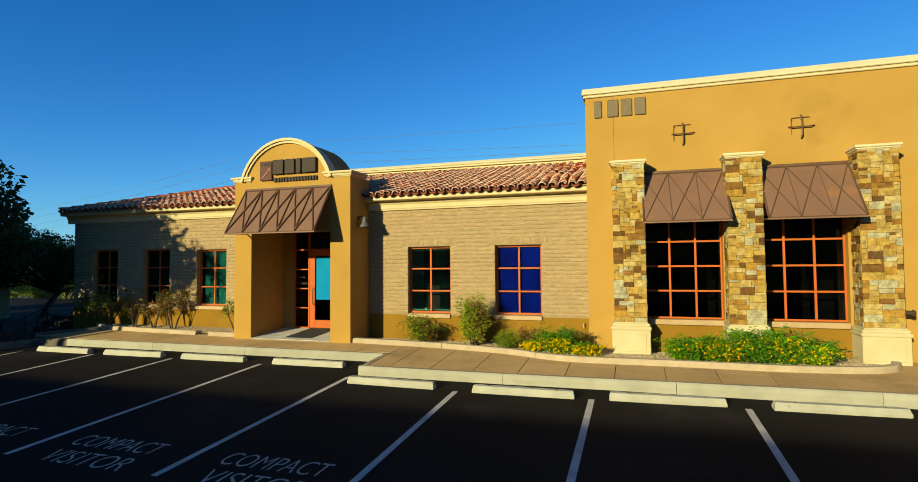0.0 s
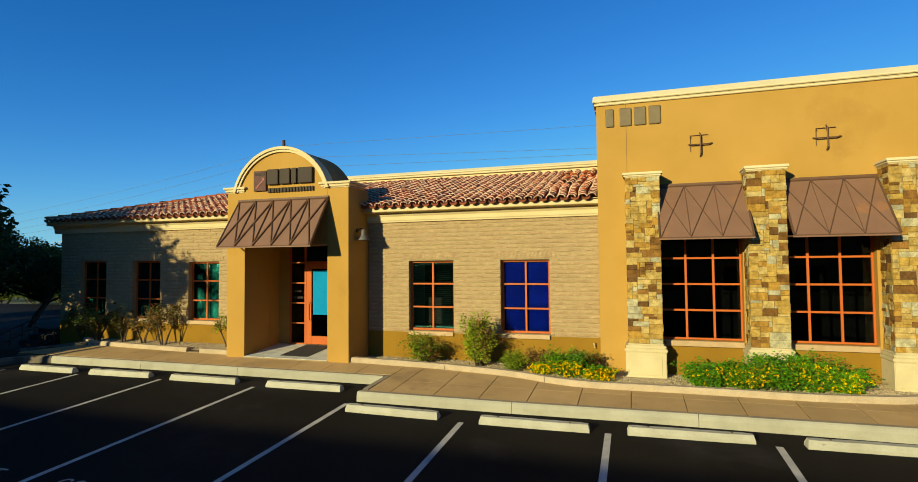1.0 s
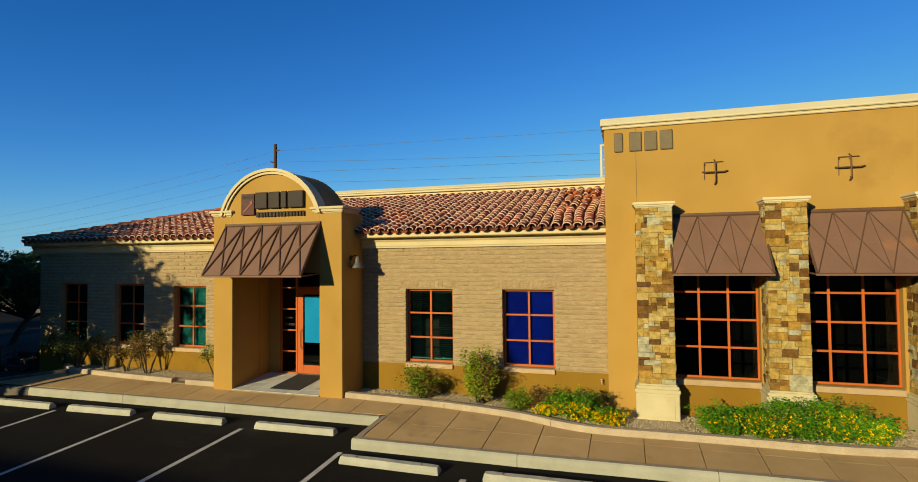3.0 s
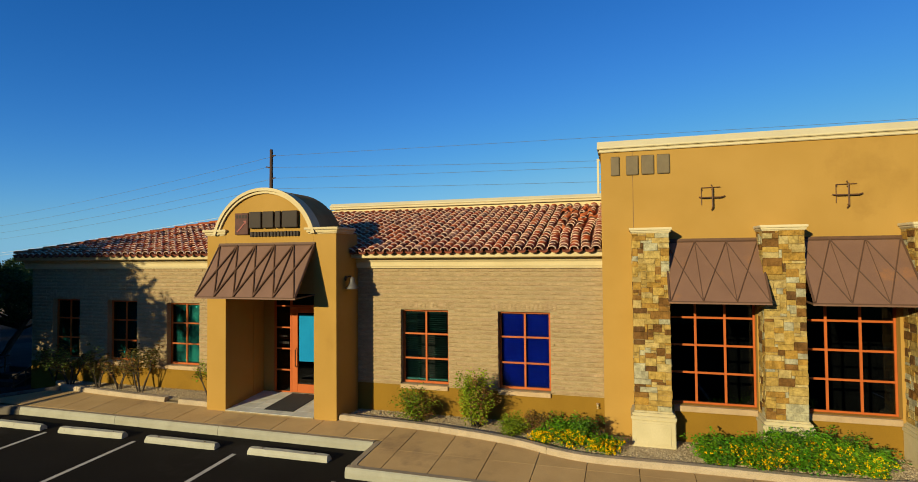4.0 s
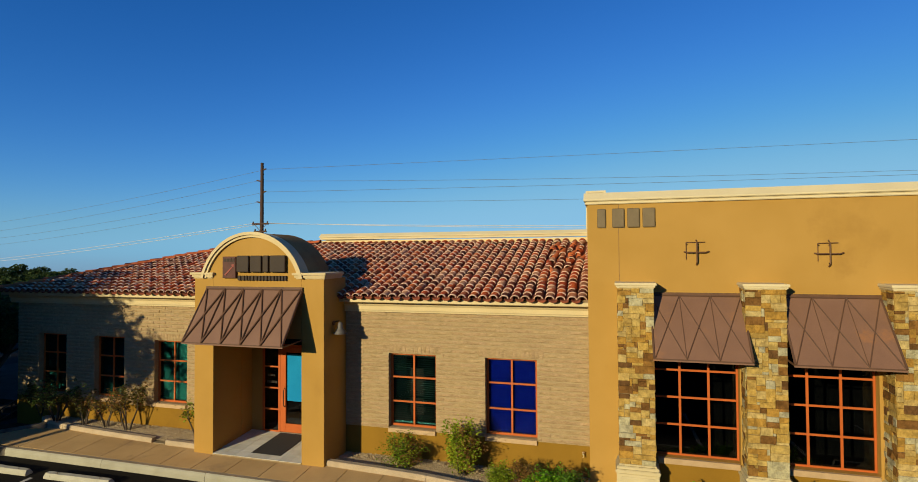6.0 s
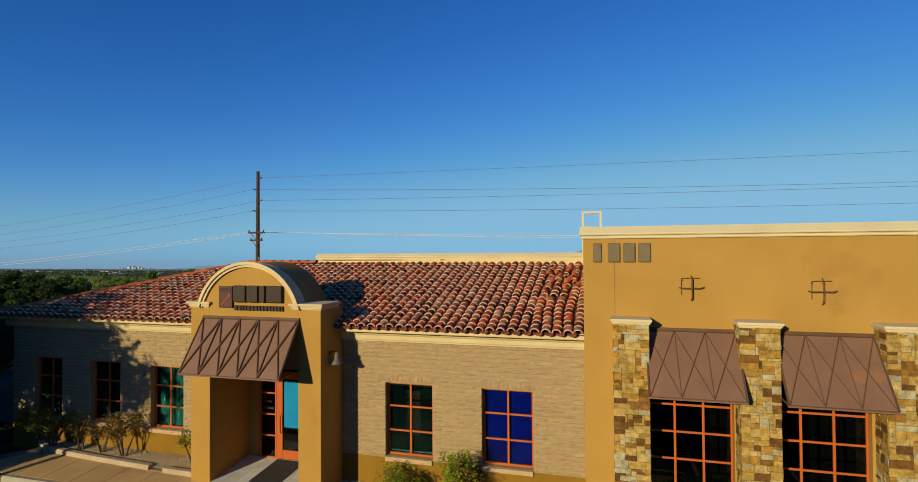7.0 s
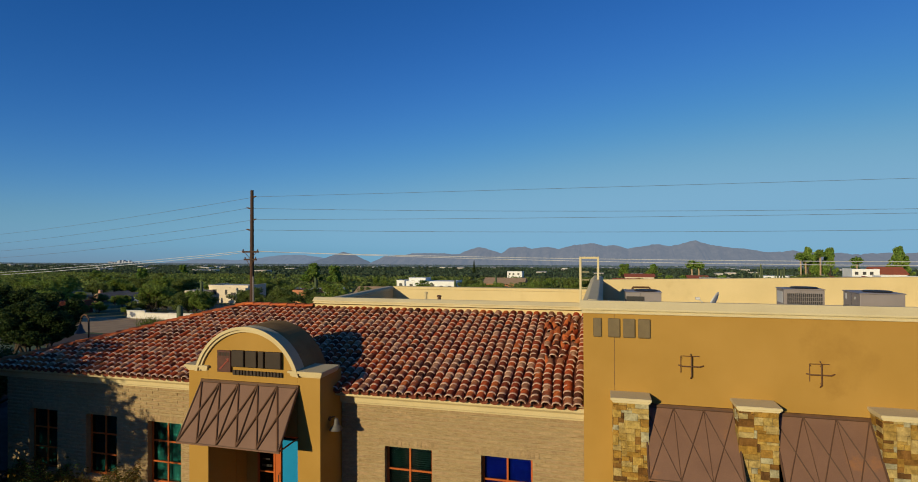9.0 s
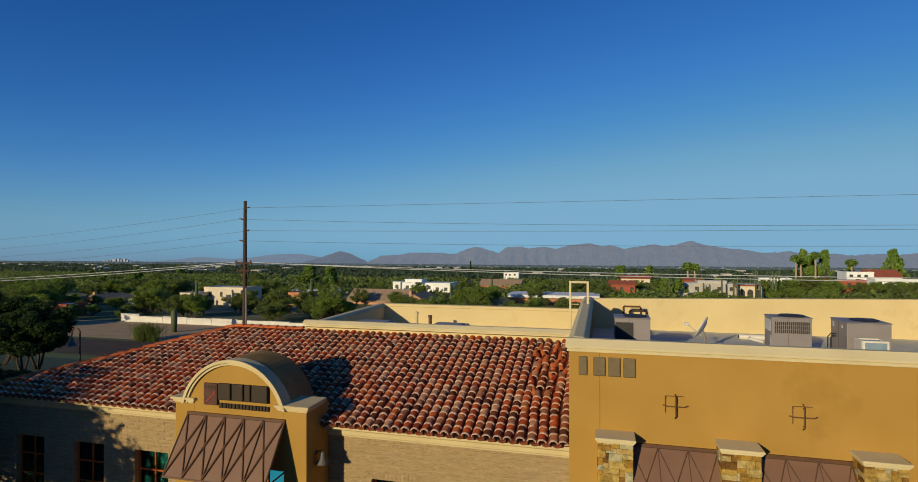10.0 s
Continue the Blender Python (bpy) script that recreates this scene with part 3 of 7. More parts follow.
x = STEP_X + 0.16
while x > -13.3:
    slab(x - 0.885, x, KERB_L + 0.15, min(bed_edge(x), x + 24.75), max(11.14, min(bed_edge(x - 0.885), x - 0.885 + 24.75)))
    x -= 0.885
bm = bmesh.new()
v = [bm.verts.new((x, y, zs(x, y) - 0.055)) for x, y in ((-13.55, KERB_L + 0.1), (STEP_X + 0.05, KERB_L + 0.1), (STEP_X + 0.05, KERB_R + 0.1), (14, KERB_R + 0.2), (14, 12.2), (-12.6, 12.2), (-13.55, 11.2))]
bm.faces.new(v)
part("joint_bed", bm, MORTAR, pave, "dark joint bed under the slabs")

# ---- building shell ----
W, T, P, PO = 12.82, 12.45, 11.95, 11.80      # faces: block wall, tall wall, stone piers, porch
X_L, X_T, X_R, Y_B, Y_R = -14.35, 2.25, 16.0, 23.3, 24.5
EAVE_Y, EAVE_Z, TOP_Y, TOP_Z = 12.42, 4.13, 17.1, 5.47
Z_DADO, Z_COR = 0.985, 3.72
WIN = {"A": (-2.38, -1.205, 1.02, 2.75), "B": (-0.04, 1.125, 1.02, 2.75), "C": (-9.285, -8.20, 1.105, 2.79), "D": (-11.40, -10.33, 1.12, 2.825), "G": (-13.515, -12.45, 1.13, 2.835)}
RIGHT = (-3.50, X_T)
LEFT = (X_L, -7.03)


def block_wall(name, x0, x1, wins, label):
    holes = [WIN[k] for k in wins]
    bm = bmesh.new()
    for a, b, c, d in wall_cells(x0, x1, Z_DADO, 4.05, holes):
        box(bm, a, b, W + 0.008, W + 0.25, c, d)
    wall = setting(name, bm, BLOCK_BED, label, "wall")
    bm = bmesh.new()
    box(bm, x0, x1, W, W + 0.25, -0.3, Z_DADO)
    part("dado", bm, DADO, wall, "dark mustard stucco base")
    return wall, holes


wall_r, holes_r = block_wall("wall_1", *RIGHT, "AB", "tan slump block wall over a mustard stucco base")
wall_l, holes_l = block_wall("wall_2", *LEFT, "CDG", "tan slump block wall with tree shade across it")

# tall wing
holes_t = [(3.47, 5.06, 1.05, 3.30), (5.68, 7.33, 1.05, 3.30)]
bm = bmesh.new()
for a, b, c, d in wall_cells(X_T, X_R, -0.3, 6.12, holes_t):
    box(bm, a, b, T, T + 0.32, c, d)
wall_t = setting("wall_3", bm, STUCCO, "tall golden stucco wall with a cream parapet", "wall")
bm = bmesh.new()
for h in holes_t:
    box(bm, h[0], h[1], T - 0.004, T + 0.02, 0.0, 0.93)
part("dado", bm, DADO, wall_t, "dark mustard stucco panel")
bm = bmesh.new()
box(bm, 2.868, 2.876, T - 0.003, T + 0.01, 4.5, 6.1)
part("control_joint", bm, BROWN_BAR, wall_t)
setting("wall_4", boxes((X_T, X_T + 0.32, T + 0.32, 21.8, -0.3, 6.12), (X_T + 0.004, X_T + 0.316, 21.8, Y_R + 0.32, -0.3, 5.99)), STUCCO, "golden stucco side wall above the tiled roof", "wall")
setting("wall_5", prism(bmesh.new(), [(X_T + 0.318, -0.3), (X_R, -0.3), (X_R, 6.27), (X_T + 0.318, 6.0)], Y_R, Y_R + 0.32, "y"), PARAPET, "cream stucco rear parapet wall", "wall")
setting("wall_6", boxes((X_R - 0.32, X_R, T + 0.32, Y_R, -0.3, 6.12)), STUCCO, "golden stucco end wall", "wall")
setting("roof_1", boxes((X_T + 0.32, X_R - 0.32, T + 0.32, Y_R, 4.5, 4.75)), ROOFING, "flat grey membrane roof behind the parapet", "roof")


def coping(x0, x1, y0, y1, z, w_out=0.07, fall=0.15):
    """Parapet cap: stepped cream moulding under a top that falls to the outer side."""
    bm = bmesh.new()
    lip = z - fall
    for o, a, b in ((0.045, lip - 0.10, lip - 0.06), (0.03, lip - 0.06, lip - 0.03)):
        box(bm, x0 - o, x1 + o, y0 - o, y1 + o, a, b)
    ax, p, q, a, b = ("y", x0, x1, y0, y1) if y1 - y0 > 2 else ("x", y0, y1, x0, x1)
    prism(bm, [(p - w_out, lip - 0.03), (p - w_out, lip), (p + 0.08, z), (q - 0.03, z - 0.01), (q + w_out, z - 0.07), (q + w_out, lip - 0.03)], a - w_out, b + w_out, ax)
    bmesh.ops.bevel(bm, geom=bm.edges[:], offset=0.010, segments=2, affect="EDGES")
    return bm


Z_T = 6.335
cop = thing("parapet_cap", (X_T, T, 6.1), "cream stepped parapet cap along the tall wing", "coping", kind="structure")
COPING = surf("pale cream coping", (0.61, 0.515, 0.305), (0.555, 0.465, 0.272), scale=1.2, fine=90, bump=0.15, dist=0.003, rough=0.85, spec=0.2, stain=(0.60, 0.50, 0.28), stain_scale=1.3, stain_cut=0.64)
part("cap_length", coping(X_T, X_R, T, T + 0.32, Z_T), COPING, cop)
part("cap_length", coping(X_T, X_T + 0.32, T + 0.42, 21.8, Z_T - 0.003), COPING, cop)
part("cap_length", coping(X_R - 0.32, X_R, T + 0.42, Y_R, Z_T - 0.003), COPING, cop)

# low wing: parapet box over the flat roof behind the tiles
X_P = -6.7
for nm, s in (("wall_7", (X_P, X_T - 0.09, TOP_Y, TOP_Y + 0.3, 4.0, 5.55)), ("wall_8", (X_P, X_P + 0.3, TOP_Y + 0.3, Y_B, 4.0, 5.55)), ("wall_9", (X_P, X_T - 0.09, Y_B, Y_B + 0.3, -0.3, 5.55))):
    setting(nm, boxes(s), PARAPET, "cream stucco parapet around the low flat roof", "wall")
cop2 = thing("parapet_cap", (X_P, TOP_Y, 5.5), "cream parapet cap behind the clay tile slope", "coping", kind="structure")
part("cap_length", coping(X_P, X_T - 0.12, TOP_Y, TOP_Y + 0.3, 5.78, 0.06, 0.10), COPING, cop2)
part("cap_length", coping(X_P, X_P + 0.3, TOP_Y + 0.37, Y_B - 0.07, 5.69, 0.06, 0.08), COPING, cop2)
part("cap_length", boxes((X_P + 0.3, X_T - 0.12, Y_B - 0.012, Y_B + 0.32, 5.55, 5.675), bevel=0.02), PARAPET, cop2)
setting("roof_2", boxes((X_P + 0.3, X_T, TOP_Y + 0.3, Y_B, 4.6, 4.85)), ROOFING, "low flat roof behind the cream parapet", "roof")
setting("wall_10", boxes((X_L, X_L + 0.25, W + 0.25, 21.6, -0.3, 4.05)), BLOCK_J, "block end wall of the low wing", "wall")
setting("wall_11", boxes((X_L + 0.25, X_P, 19.75, 21.6, -0.3, 4.05)), BLOCK_J, "block rear wall of the low wing", "wall")
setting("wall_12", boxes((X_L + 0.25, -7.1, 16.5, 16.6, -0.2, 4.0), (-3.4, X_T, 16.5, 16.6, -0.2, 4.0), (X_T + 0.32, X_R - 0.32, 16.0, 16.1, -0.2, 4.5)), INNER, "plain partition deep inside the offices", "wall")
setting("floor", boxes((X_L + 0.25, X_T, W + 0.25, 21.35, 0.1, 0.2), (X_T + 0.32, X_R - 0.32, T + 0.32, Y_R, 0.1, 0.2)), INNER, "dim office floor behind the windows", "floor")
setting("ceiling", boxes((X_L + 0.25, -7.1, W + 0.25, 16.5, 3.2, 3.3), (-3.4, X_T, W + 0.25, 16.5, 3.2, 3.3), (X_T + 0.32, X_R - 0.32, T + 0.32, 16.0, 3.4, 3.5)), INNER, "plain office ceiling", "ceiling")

# cornice under the tiles
COR = [(W + 0.05, 3.72), (W - 0.05, 3.72), (W - 0.055, 3.75), (W - 0.07, 3.77), (W - 0.075, 3.86), (W - 0.11, 3.90), (W - 0.11, 3.945), (W - 0.20, 3.955), (W - 0.31, 3.962), (W - 0.325, 3.975), (W - 0.325, 4.085), (W + 0.05, 4.085)]
cornice = thing("cornice", (0, W, 3.72), "cream moulded cornice under the tile eaves", "trim", kind="structure")
part("cornice_length", prism(bmesh.new(), COR, -3.498, X_T - 0.002), CREAM, cornice)
part("cornice_length", prism(bmesh.new(), COR, X_L - 0.235, -7.032), CREAM, cornice)
COR_S = [(X_L + (W - y), z) for y, z in COR]
part("cornice_length", prism(bmesh.new(), COR_S, W + 0.0, 21.8, "y"), CREAM, cornice)


# ---- windows ----
def office_window(name, x0, x1, z0, z1, y, cols, rows, pane_mat, label, zs_rows=None, fw=0.05):
    e = thing(name, ((x0 + x1) / 2, y, z0), label, "window", kind="structure")
    bm = bmesh.new()
    d0, d1 = y - 0.03, y + 0.035
    for s in ((x0, x0 + fw, z0, z1), (x1 - fw, x1, z0, z1), (x0 + fw, x1 - fw, z0, z0 + fw), (x0 + fw, x1 - fw, z1 - fw, z1)):
        box(bm, s[0], s[1], d0, d1, s[2], s[3])
    bmesh.ops.bevel(bm, geom=bm.edges[:], offset=0.004, segments=1, affect="EDGES")
    fr = part("window_frame", bm, ORANGE, e, "terracotta painted frame")
    xs = [x0 + (x1 - x0) * k / cols for k in range(cols + 1)]
    zz = zs_rows or [z0 + (z1 - z0) * k / rows for k in range(rows + 1)]
    for x in xs[1:-1]:
        part("mullion", boxes((x - 0.022, x + 0.022, d0 + 0.006, d1 - 0.01, z0 + fw, z1 - fw), bevel=0.003), ORANGE, e)
    for z in zz[1:-1]:
        part("glazing_bar", boxes((x0 + fw, x1 - fw, d0 + 0.009, d1 - 0.013, z - 0.02, z + 0.02), bevel=0.003), ORANGE, e)
    for a, b in zip(xs, xs[1:]):
        for c, d in zip(zz, zz[1:]):
            p = part("pane", boxes((a + 0.02, b - 0.02, y, y + 0.006, c + 0.018, d - 0.018)), pane_mat, e)
            p.visible_shadow = False
    return e


def window_blind(x0, x1, z0, z1, y, mat, label, tilt=18, pitch=0.05, edge=None):
    e = thing("window_blind", ((x0 + x1) / 2, y, z0), label, "blind", "blinds behind the windows")
    bm = bmesh.new()
    z = z0
    ca, sa = math.cos(math.radians(tilt)) * 0.022, math.sin(math.radians(tilt)) * 0.022
    while z < z1 - 0.05:
        v = [bm.verts.new(p) for p in ((x0, y - ca, z - sa), (x1, y - ca, z - sa), (x1, y + ca, z + sa), (x0, y + ca, z + sa))]
        bm.faces.new(v)
        z += pitch
    tagged(part("slats", bm, mat, e), kind="stuff")
    part("head_rail", boxes((x0, x1, y - 0.025, y + 0.025, z1 - 0.05, z1), bevel=0.004), mat, e)
    part("bottom_rail", boxes((x0, x1, y - 0.02, y + 0.02, z0 - 0.045, z0 - 0.015), bevel=0.004), edge or mat, e)
    return e


RY = W + 0.165
for k, (x0, x1, z0, z1) in WIN.items():
    office_window("window_" + str("ABCDG".index(k) + 1), x0 + 0.003, x1 - 0.003, z0 + 0.005, z1 - 0.003, RY, 2, 3, GLASS,
                  {"A": "six-pane terracotta window with dark blinds", "B": "six-pane terracotta window glazed in deep blue", "C": "six-pane terracotta window with teal blinds", "D": "six-pane window in tree shade with dark glass", "G": "six-pane window in deep tree shade"}[k])
    if k == "A":
        window_blind(x0 + 0.05, x1 - 0.05, z0 + 0.11, z1 - 0.05, RY + 0.07, BLIND_DARK, "dark teal slatted blind lowered behind glass", tilt=10, edge=BLIND_EDGE)
    elif k == "B":
        e = thing("roller_blind", (0.55, RY + 0.06, z0), "deep blue roller blind drawn behind the panes", "blind")
        part("fabric", boxes((x0 + 0.04, x1 - 0.04, RY + 0.05, RY + 0.054, z0 + 0.03, z1 - 0.08)), BLIND_BLUE, e)
        part("roller", boxes((x0 + 0.04, x1 - 0.04, RY + 0.045, RY + 0.085, z1 - 0.08, z1 - 0.03), bevel=0.01), BLIND_BLUE, e)
    else:
        window_blind(x0 + 0.05, x1 - 0.05, z0 + 0.10, z1 - 0.05, RY + 0.09, BLIND_TEAL, "teal slatted blind lowered behind glass", tilt=55, pitch=0.03)
for i, h in enumerate(holes_t):
    office_window(f"window_{6 + i}", h[0] + 0.003, h[1] - 0.003, h[2] + 0.003, h[3] - 0.003, T + 0.17, 3, 4, GLASS_DARK, "large twelve-pane terracotta window with dark glass", [1.055, 1.66, 2.20, 2.74, 3.296], fw=0.038)

# sills of the tall windows
for h in holes_t:
    s = thing("window_sill", ((h[0] + h[1]) / 2, T, 0.93), "pinkish cast sill under the large window", "sill", "sills of the tall windows", "structure")
    part("sill_block", boxes((h[0] + 0.10, h[1] - 0.02, T - 0.07, T + 0.14, 0.935, 1.048), bevel=0.012, seg=2), SILL, s)

# ---- porch ----
porch = thing("porch", (-5.26, PO, 0.37), "golden stucco entrance porch with an arched barrel top", "porch", kind="structure")
PX0, PX1, OX0, OX1 = -7.03, -3.50, -6.48, -4.08
Z_CAP = 4.55
part("pillar", boxes((PX0, OX0, PO, W + 0.0, 0.2, Z_CAP), bevel=0.012, seg=2), STUCCO, porch)
part("pillar", boxes((OX1, PX1, PO, W + 0.0, 0.2, Z_CAP), bevel=0.012, seg=2), STUCCO, porch)
part("lintel_wall", boxes((OX0 - 0.001, OX1 + 0.001, PO + 0.002, PO + 0.3, 3.16, Z_CAP)), STUCCO, porch)
part("side_wall", boxes((PX0 + 0.3, OX0, W, 13.25 + 0.2, 0.2, 4.0), (OX1, PX1 - 0.3, W, 13.25 + 0.2, 0.2, 4.0)), STUCCO, porch)
part("soffit", boxes((OX0, OX1, PO + 0.3, 13.45, 3.3, 3.4)), STUCCO, porch)


def arc(cx, half, z0, rise, n=28, grow=0.0):
    r = (half * half + rise * rise) / (2 * rise)
    cz = z0 + rise - r
    a0 = math.asin(min(1, half / r))
    if rise > half: a0 = math.pi - a0
    return [(cx + (r + grow) * math.sin(-a0 + 2 * a0 * k / n), cz + (r + grow) * math.cos(-a0 + 2 * a0 * k / n)) for k in range(n + 1)]


AX, AH, AZ, AR = -5.40, 1.365, 4.66, 0.945
inner = arc(AX, AH - 0.03, AZ - 0.14, AR + 0.09)
part("arch_wall", prism(bmesh.new(), [(AX + AH + 0.03, Z_CAP - 0.05)] + [(AX - AH - 0.03, Z_CAP - 0.05)] + inner, PO + 0.003, PO + 0.28, "y"), STUCCO, porch)
outer = arc(AX, AH, AZ - 0.14, AR + 0.14)
vin = arc(AX, AH - 0.10, AZ - 0.14, AR + 0.04)
bm = bmesh.new()
prism(bm, outer + vin[::-1], PO + 0.28, 13.05, "y")
prism(bm, [(AX + AH - 0.11, 4.3), (AX - AH + 0.11, 4.3)] + vin[1:-1], 12.95, 13.03, "y")
part("barrel_roof", bm, VAULT, porch, "weathered brown barrel roof")
o1, i1 = arc(AX, AH + 0.01, AZ - 0.12, AR + 0.13), arc(AX, AH - 0.10, AZ - 0.12, AR + 0.02)
o2, i2 = arc(AX, AH + 0.03, AZ - 0.12, AR + 0.15), arc(AX, AH - 0.04, AZ - 0.12, AR + 0.08)
part("arch_trim", prism(bmesh.new(), o1 + i1[::-1], PO - 0.05, PO + 0.281, "y"), CREAM, porch, "cream arch moulding")
part("arch_trim", prism(bmesh.new(), o2 + i2[::-1], PO - 0.09, PO - 0.04, "y"), CREAM, porch, "cream arch moulding")


def cap_block(x0, x1, y0, y1):
    bm = bmesh.new()
    for o, a, b in ((0.02, 4.53, 4.56), (0.045, 4.56, 4.62), (0.085, 4.62, 4.675)):
        box(bm, x0 - o, x1 + o, y0 - o, y1, a, b)
    bmesh.ops.bevel(bm, geom=bm.edges[:], offset=0.008, segments=2, affect="EDGES")
    return bm


part("cap", cap_block(PX0, -6.52, PO, 12.58), CREAM, porch, "cream pillar cap")
part("cap", cap_block(-4.20, PX1, PO, 12.58), CREAM, porch, "cream pillar cap")
part("side_wall", boxes((PX0 + 0.31, -6.6, W - 0.02, 13.18, 3.4, 4.5), (-4.1, PX1 - 0.31, W - 0.02, 13.18, 3.4, 4.5)), STUCCO, porch)
# porch floor, rising gently to the door
SY = 13.25
def zp(y):
    return 0.376 + 0.08 * (y - PO)
def rising(x0, x1, y0, y1, low, high, bevel=0.0):
    bm = boxes((x0, x1, y0, y1, low, high), bevel=bevel)
    for v in bm.verts: v.co.z += zp(v.co.y)
    return bm
pf = setting("porch_floor", rising(OX0, OX1, PO - 0.02, SY + 0.05, -0.3, -0.008), MORTAR, "pale stone tiled porch floor", "floor")
for i in range(8):
    for j in range(5):
        x0, y0 = OX0 + 0.004 + i * 0.3, PO - 0.018 + j * 0.3
        part("floor_tile", rising(x0, min(x0 + 0.294, OX1), y0, min(y0 + 0.294, SY - 0.02), -0.012, 0.0), TILEFLOOR, pf)
mat_t = thing("doormat", (-5.15, 12.6, zp(12.6)), "black ribbed entrance mat on the porch floor", "doormat")
part("mat", rising(-5.56, -4.76, 12.0, 13.17, 0.001, 0.013, 0.004), MATBLACK, mat_t)

# storefront: side lights, door, transom
sf = thing("storefront", (-5.3, SY, 0.49), "terracotta framed entrance glazing in the porch", "window", kind="structure")
ZF, ZS = 0.50, 3.3
XA, XB, XC, XD = -6.13, -5.63, -4.63, OX1
def bar(x0, x1, z0, z1, nm="frame_bar", d=0.05):
    part(nm, boxes((x0, x1, SY - d, SY + d, z0, z1), bevel=0.004), ORANGE, sf)
for x in (XA + 0.02, XB, XC, XD - 0.025):
    bar(x - 0.025, x + 0.025, ZF, ZS)
ZB = [0.51, 1.07, 1.62, 2.17, 2.73, 3.27]
for a, b in ((XA + 0.045, XB - 0.025), (XC + 0.025, XD - 0.05)):
    for z in ZB:
        bar(a, b, z - 0.018, z + 0.018, "glazing_bar", 0.035)
    for z0, z1 in zip(ZB, ZB[1:]):
        part("pane", boxes((a, b, SY - 0.004, SY + 0.004, z0 + 0.018, z1 - 0.018)), GLASS_DARK, sf).visible_shadow = False
bar(XB + 0.025, XC - 0.025, 2.70, 2.76)
part("pane", boxes((XB + 0.025, XC - 0.025, SY - 0.004, SY + 0.004, 2.76, 3.28)), GLASS_DARK, sf).visible_shadow = False
bm = bmesh.new()
for k in range(7):
    box(bm, -6.02 + k * 0.045, -5.99 + k * 0.045, SY - 0.007, SY - 0.005, 1.74, 1.80)
    if k < 5: box(bm, -6.00 + k * 0.045, -5.97 + k * 0.045, SY - 0.007, SY - 0.005, 1.92, 1.96)
part("door_lettering", bm, INNER, sf, "pale unreadable lettering bars")
door = thing("entrance_door", (-5.13, SY, ZF), "terracotta glazed entrance door with a bright blue film", "door")
bm = bmesh.new()
D0, D1 = XB + 0.03, XC - 0.03
for s_ in ((D0, D0 + 0.165, ZF + 0.01, 2.695), (D1 - 0.12, D1, ZF + 0.01, 2.695), (D0 + 0.165, D1 - 0.12, ZF + 0.01, 0.73), (D0 + 0.165, D1 - 0.12, 2.56, 2.695)):
    box(bm, s_[0], s_[1], SY - 0.045, SY + 0.02, s_[2], s_[3])
bmesh.ops.bevel(bm, geom=bm.edges[:], offset=0.005, segments=1, affect="EDGES")
part("door_leaf", bm, ORANGE, door)
part("pane", boxes((D0 + 0.165, D1 - 0.12, SY - 0.014, SY - 0.006, 0.73, 2.56)), GLASS_DARK, door).visible_shadow = False
part("blue_film", boxes((D0 + 0.20, D1 - 0.12, SY - 0.022, SY - 0.018, 1.31, 2.51)), FILM_CYAN, door, "bright blue film on the glass")
bm = bmesh.new()
tube(bm, [(-5.46, SY - 0.05, 1.16), (-5.46, SY - 0.11, 1.20), (-5.46, SY - 0.11, 1.60), (-5.46, SY - 0.05, 1.64)], 0.013, 8)
part("pull_handle", bm, SIGN_METAL, door, "black pull handle")
part("return_wall", boxes((OX0 - 0.001, XA, SY - 0.02, SY + 0.2, 0.2, 3.4)), STUCCO, porch)
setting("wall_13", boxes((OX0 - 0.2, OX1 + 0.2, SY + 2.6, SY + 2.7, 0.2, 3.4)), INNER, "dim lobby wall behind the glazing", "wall")


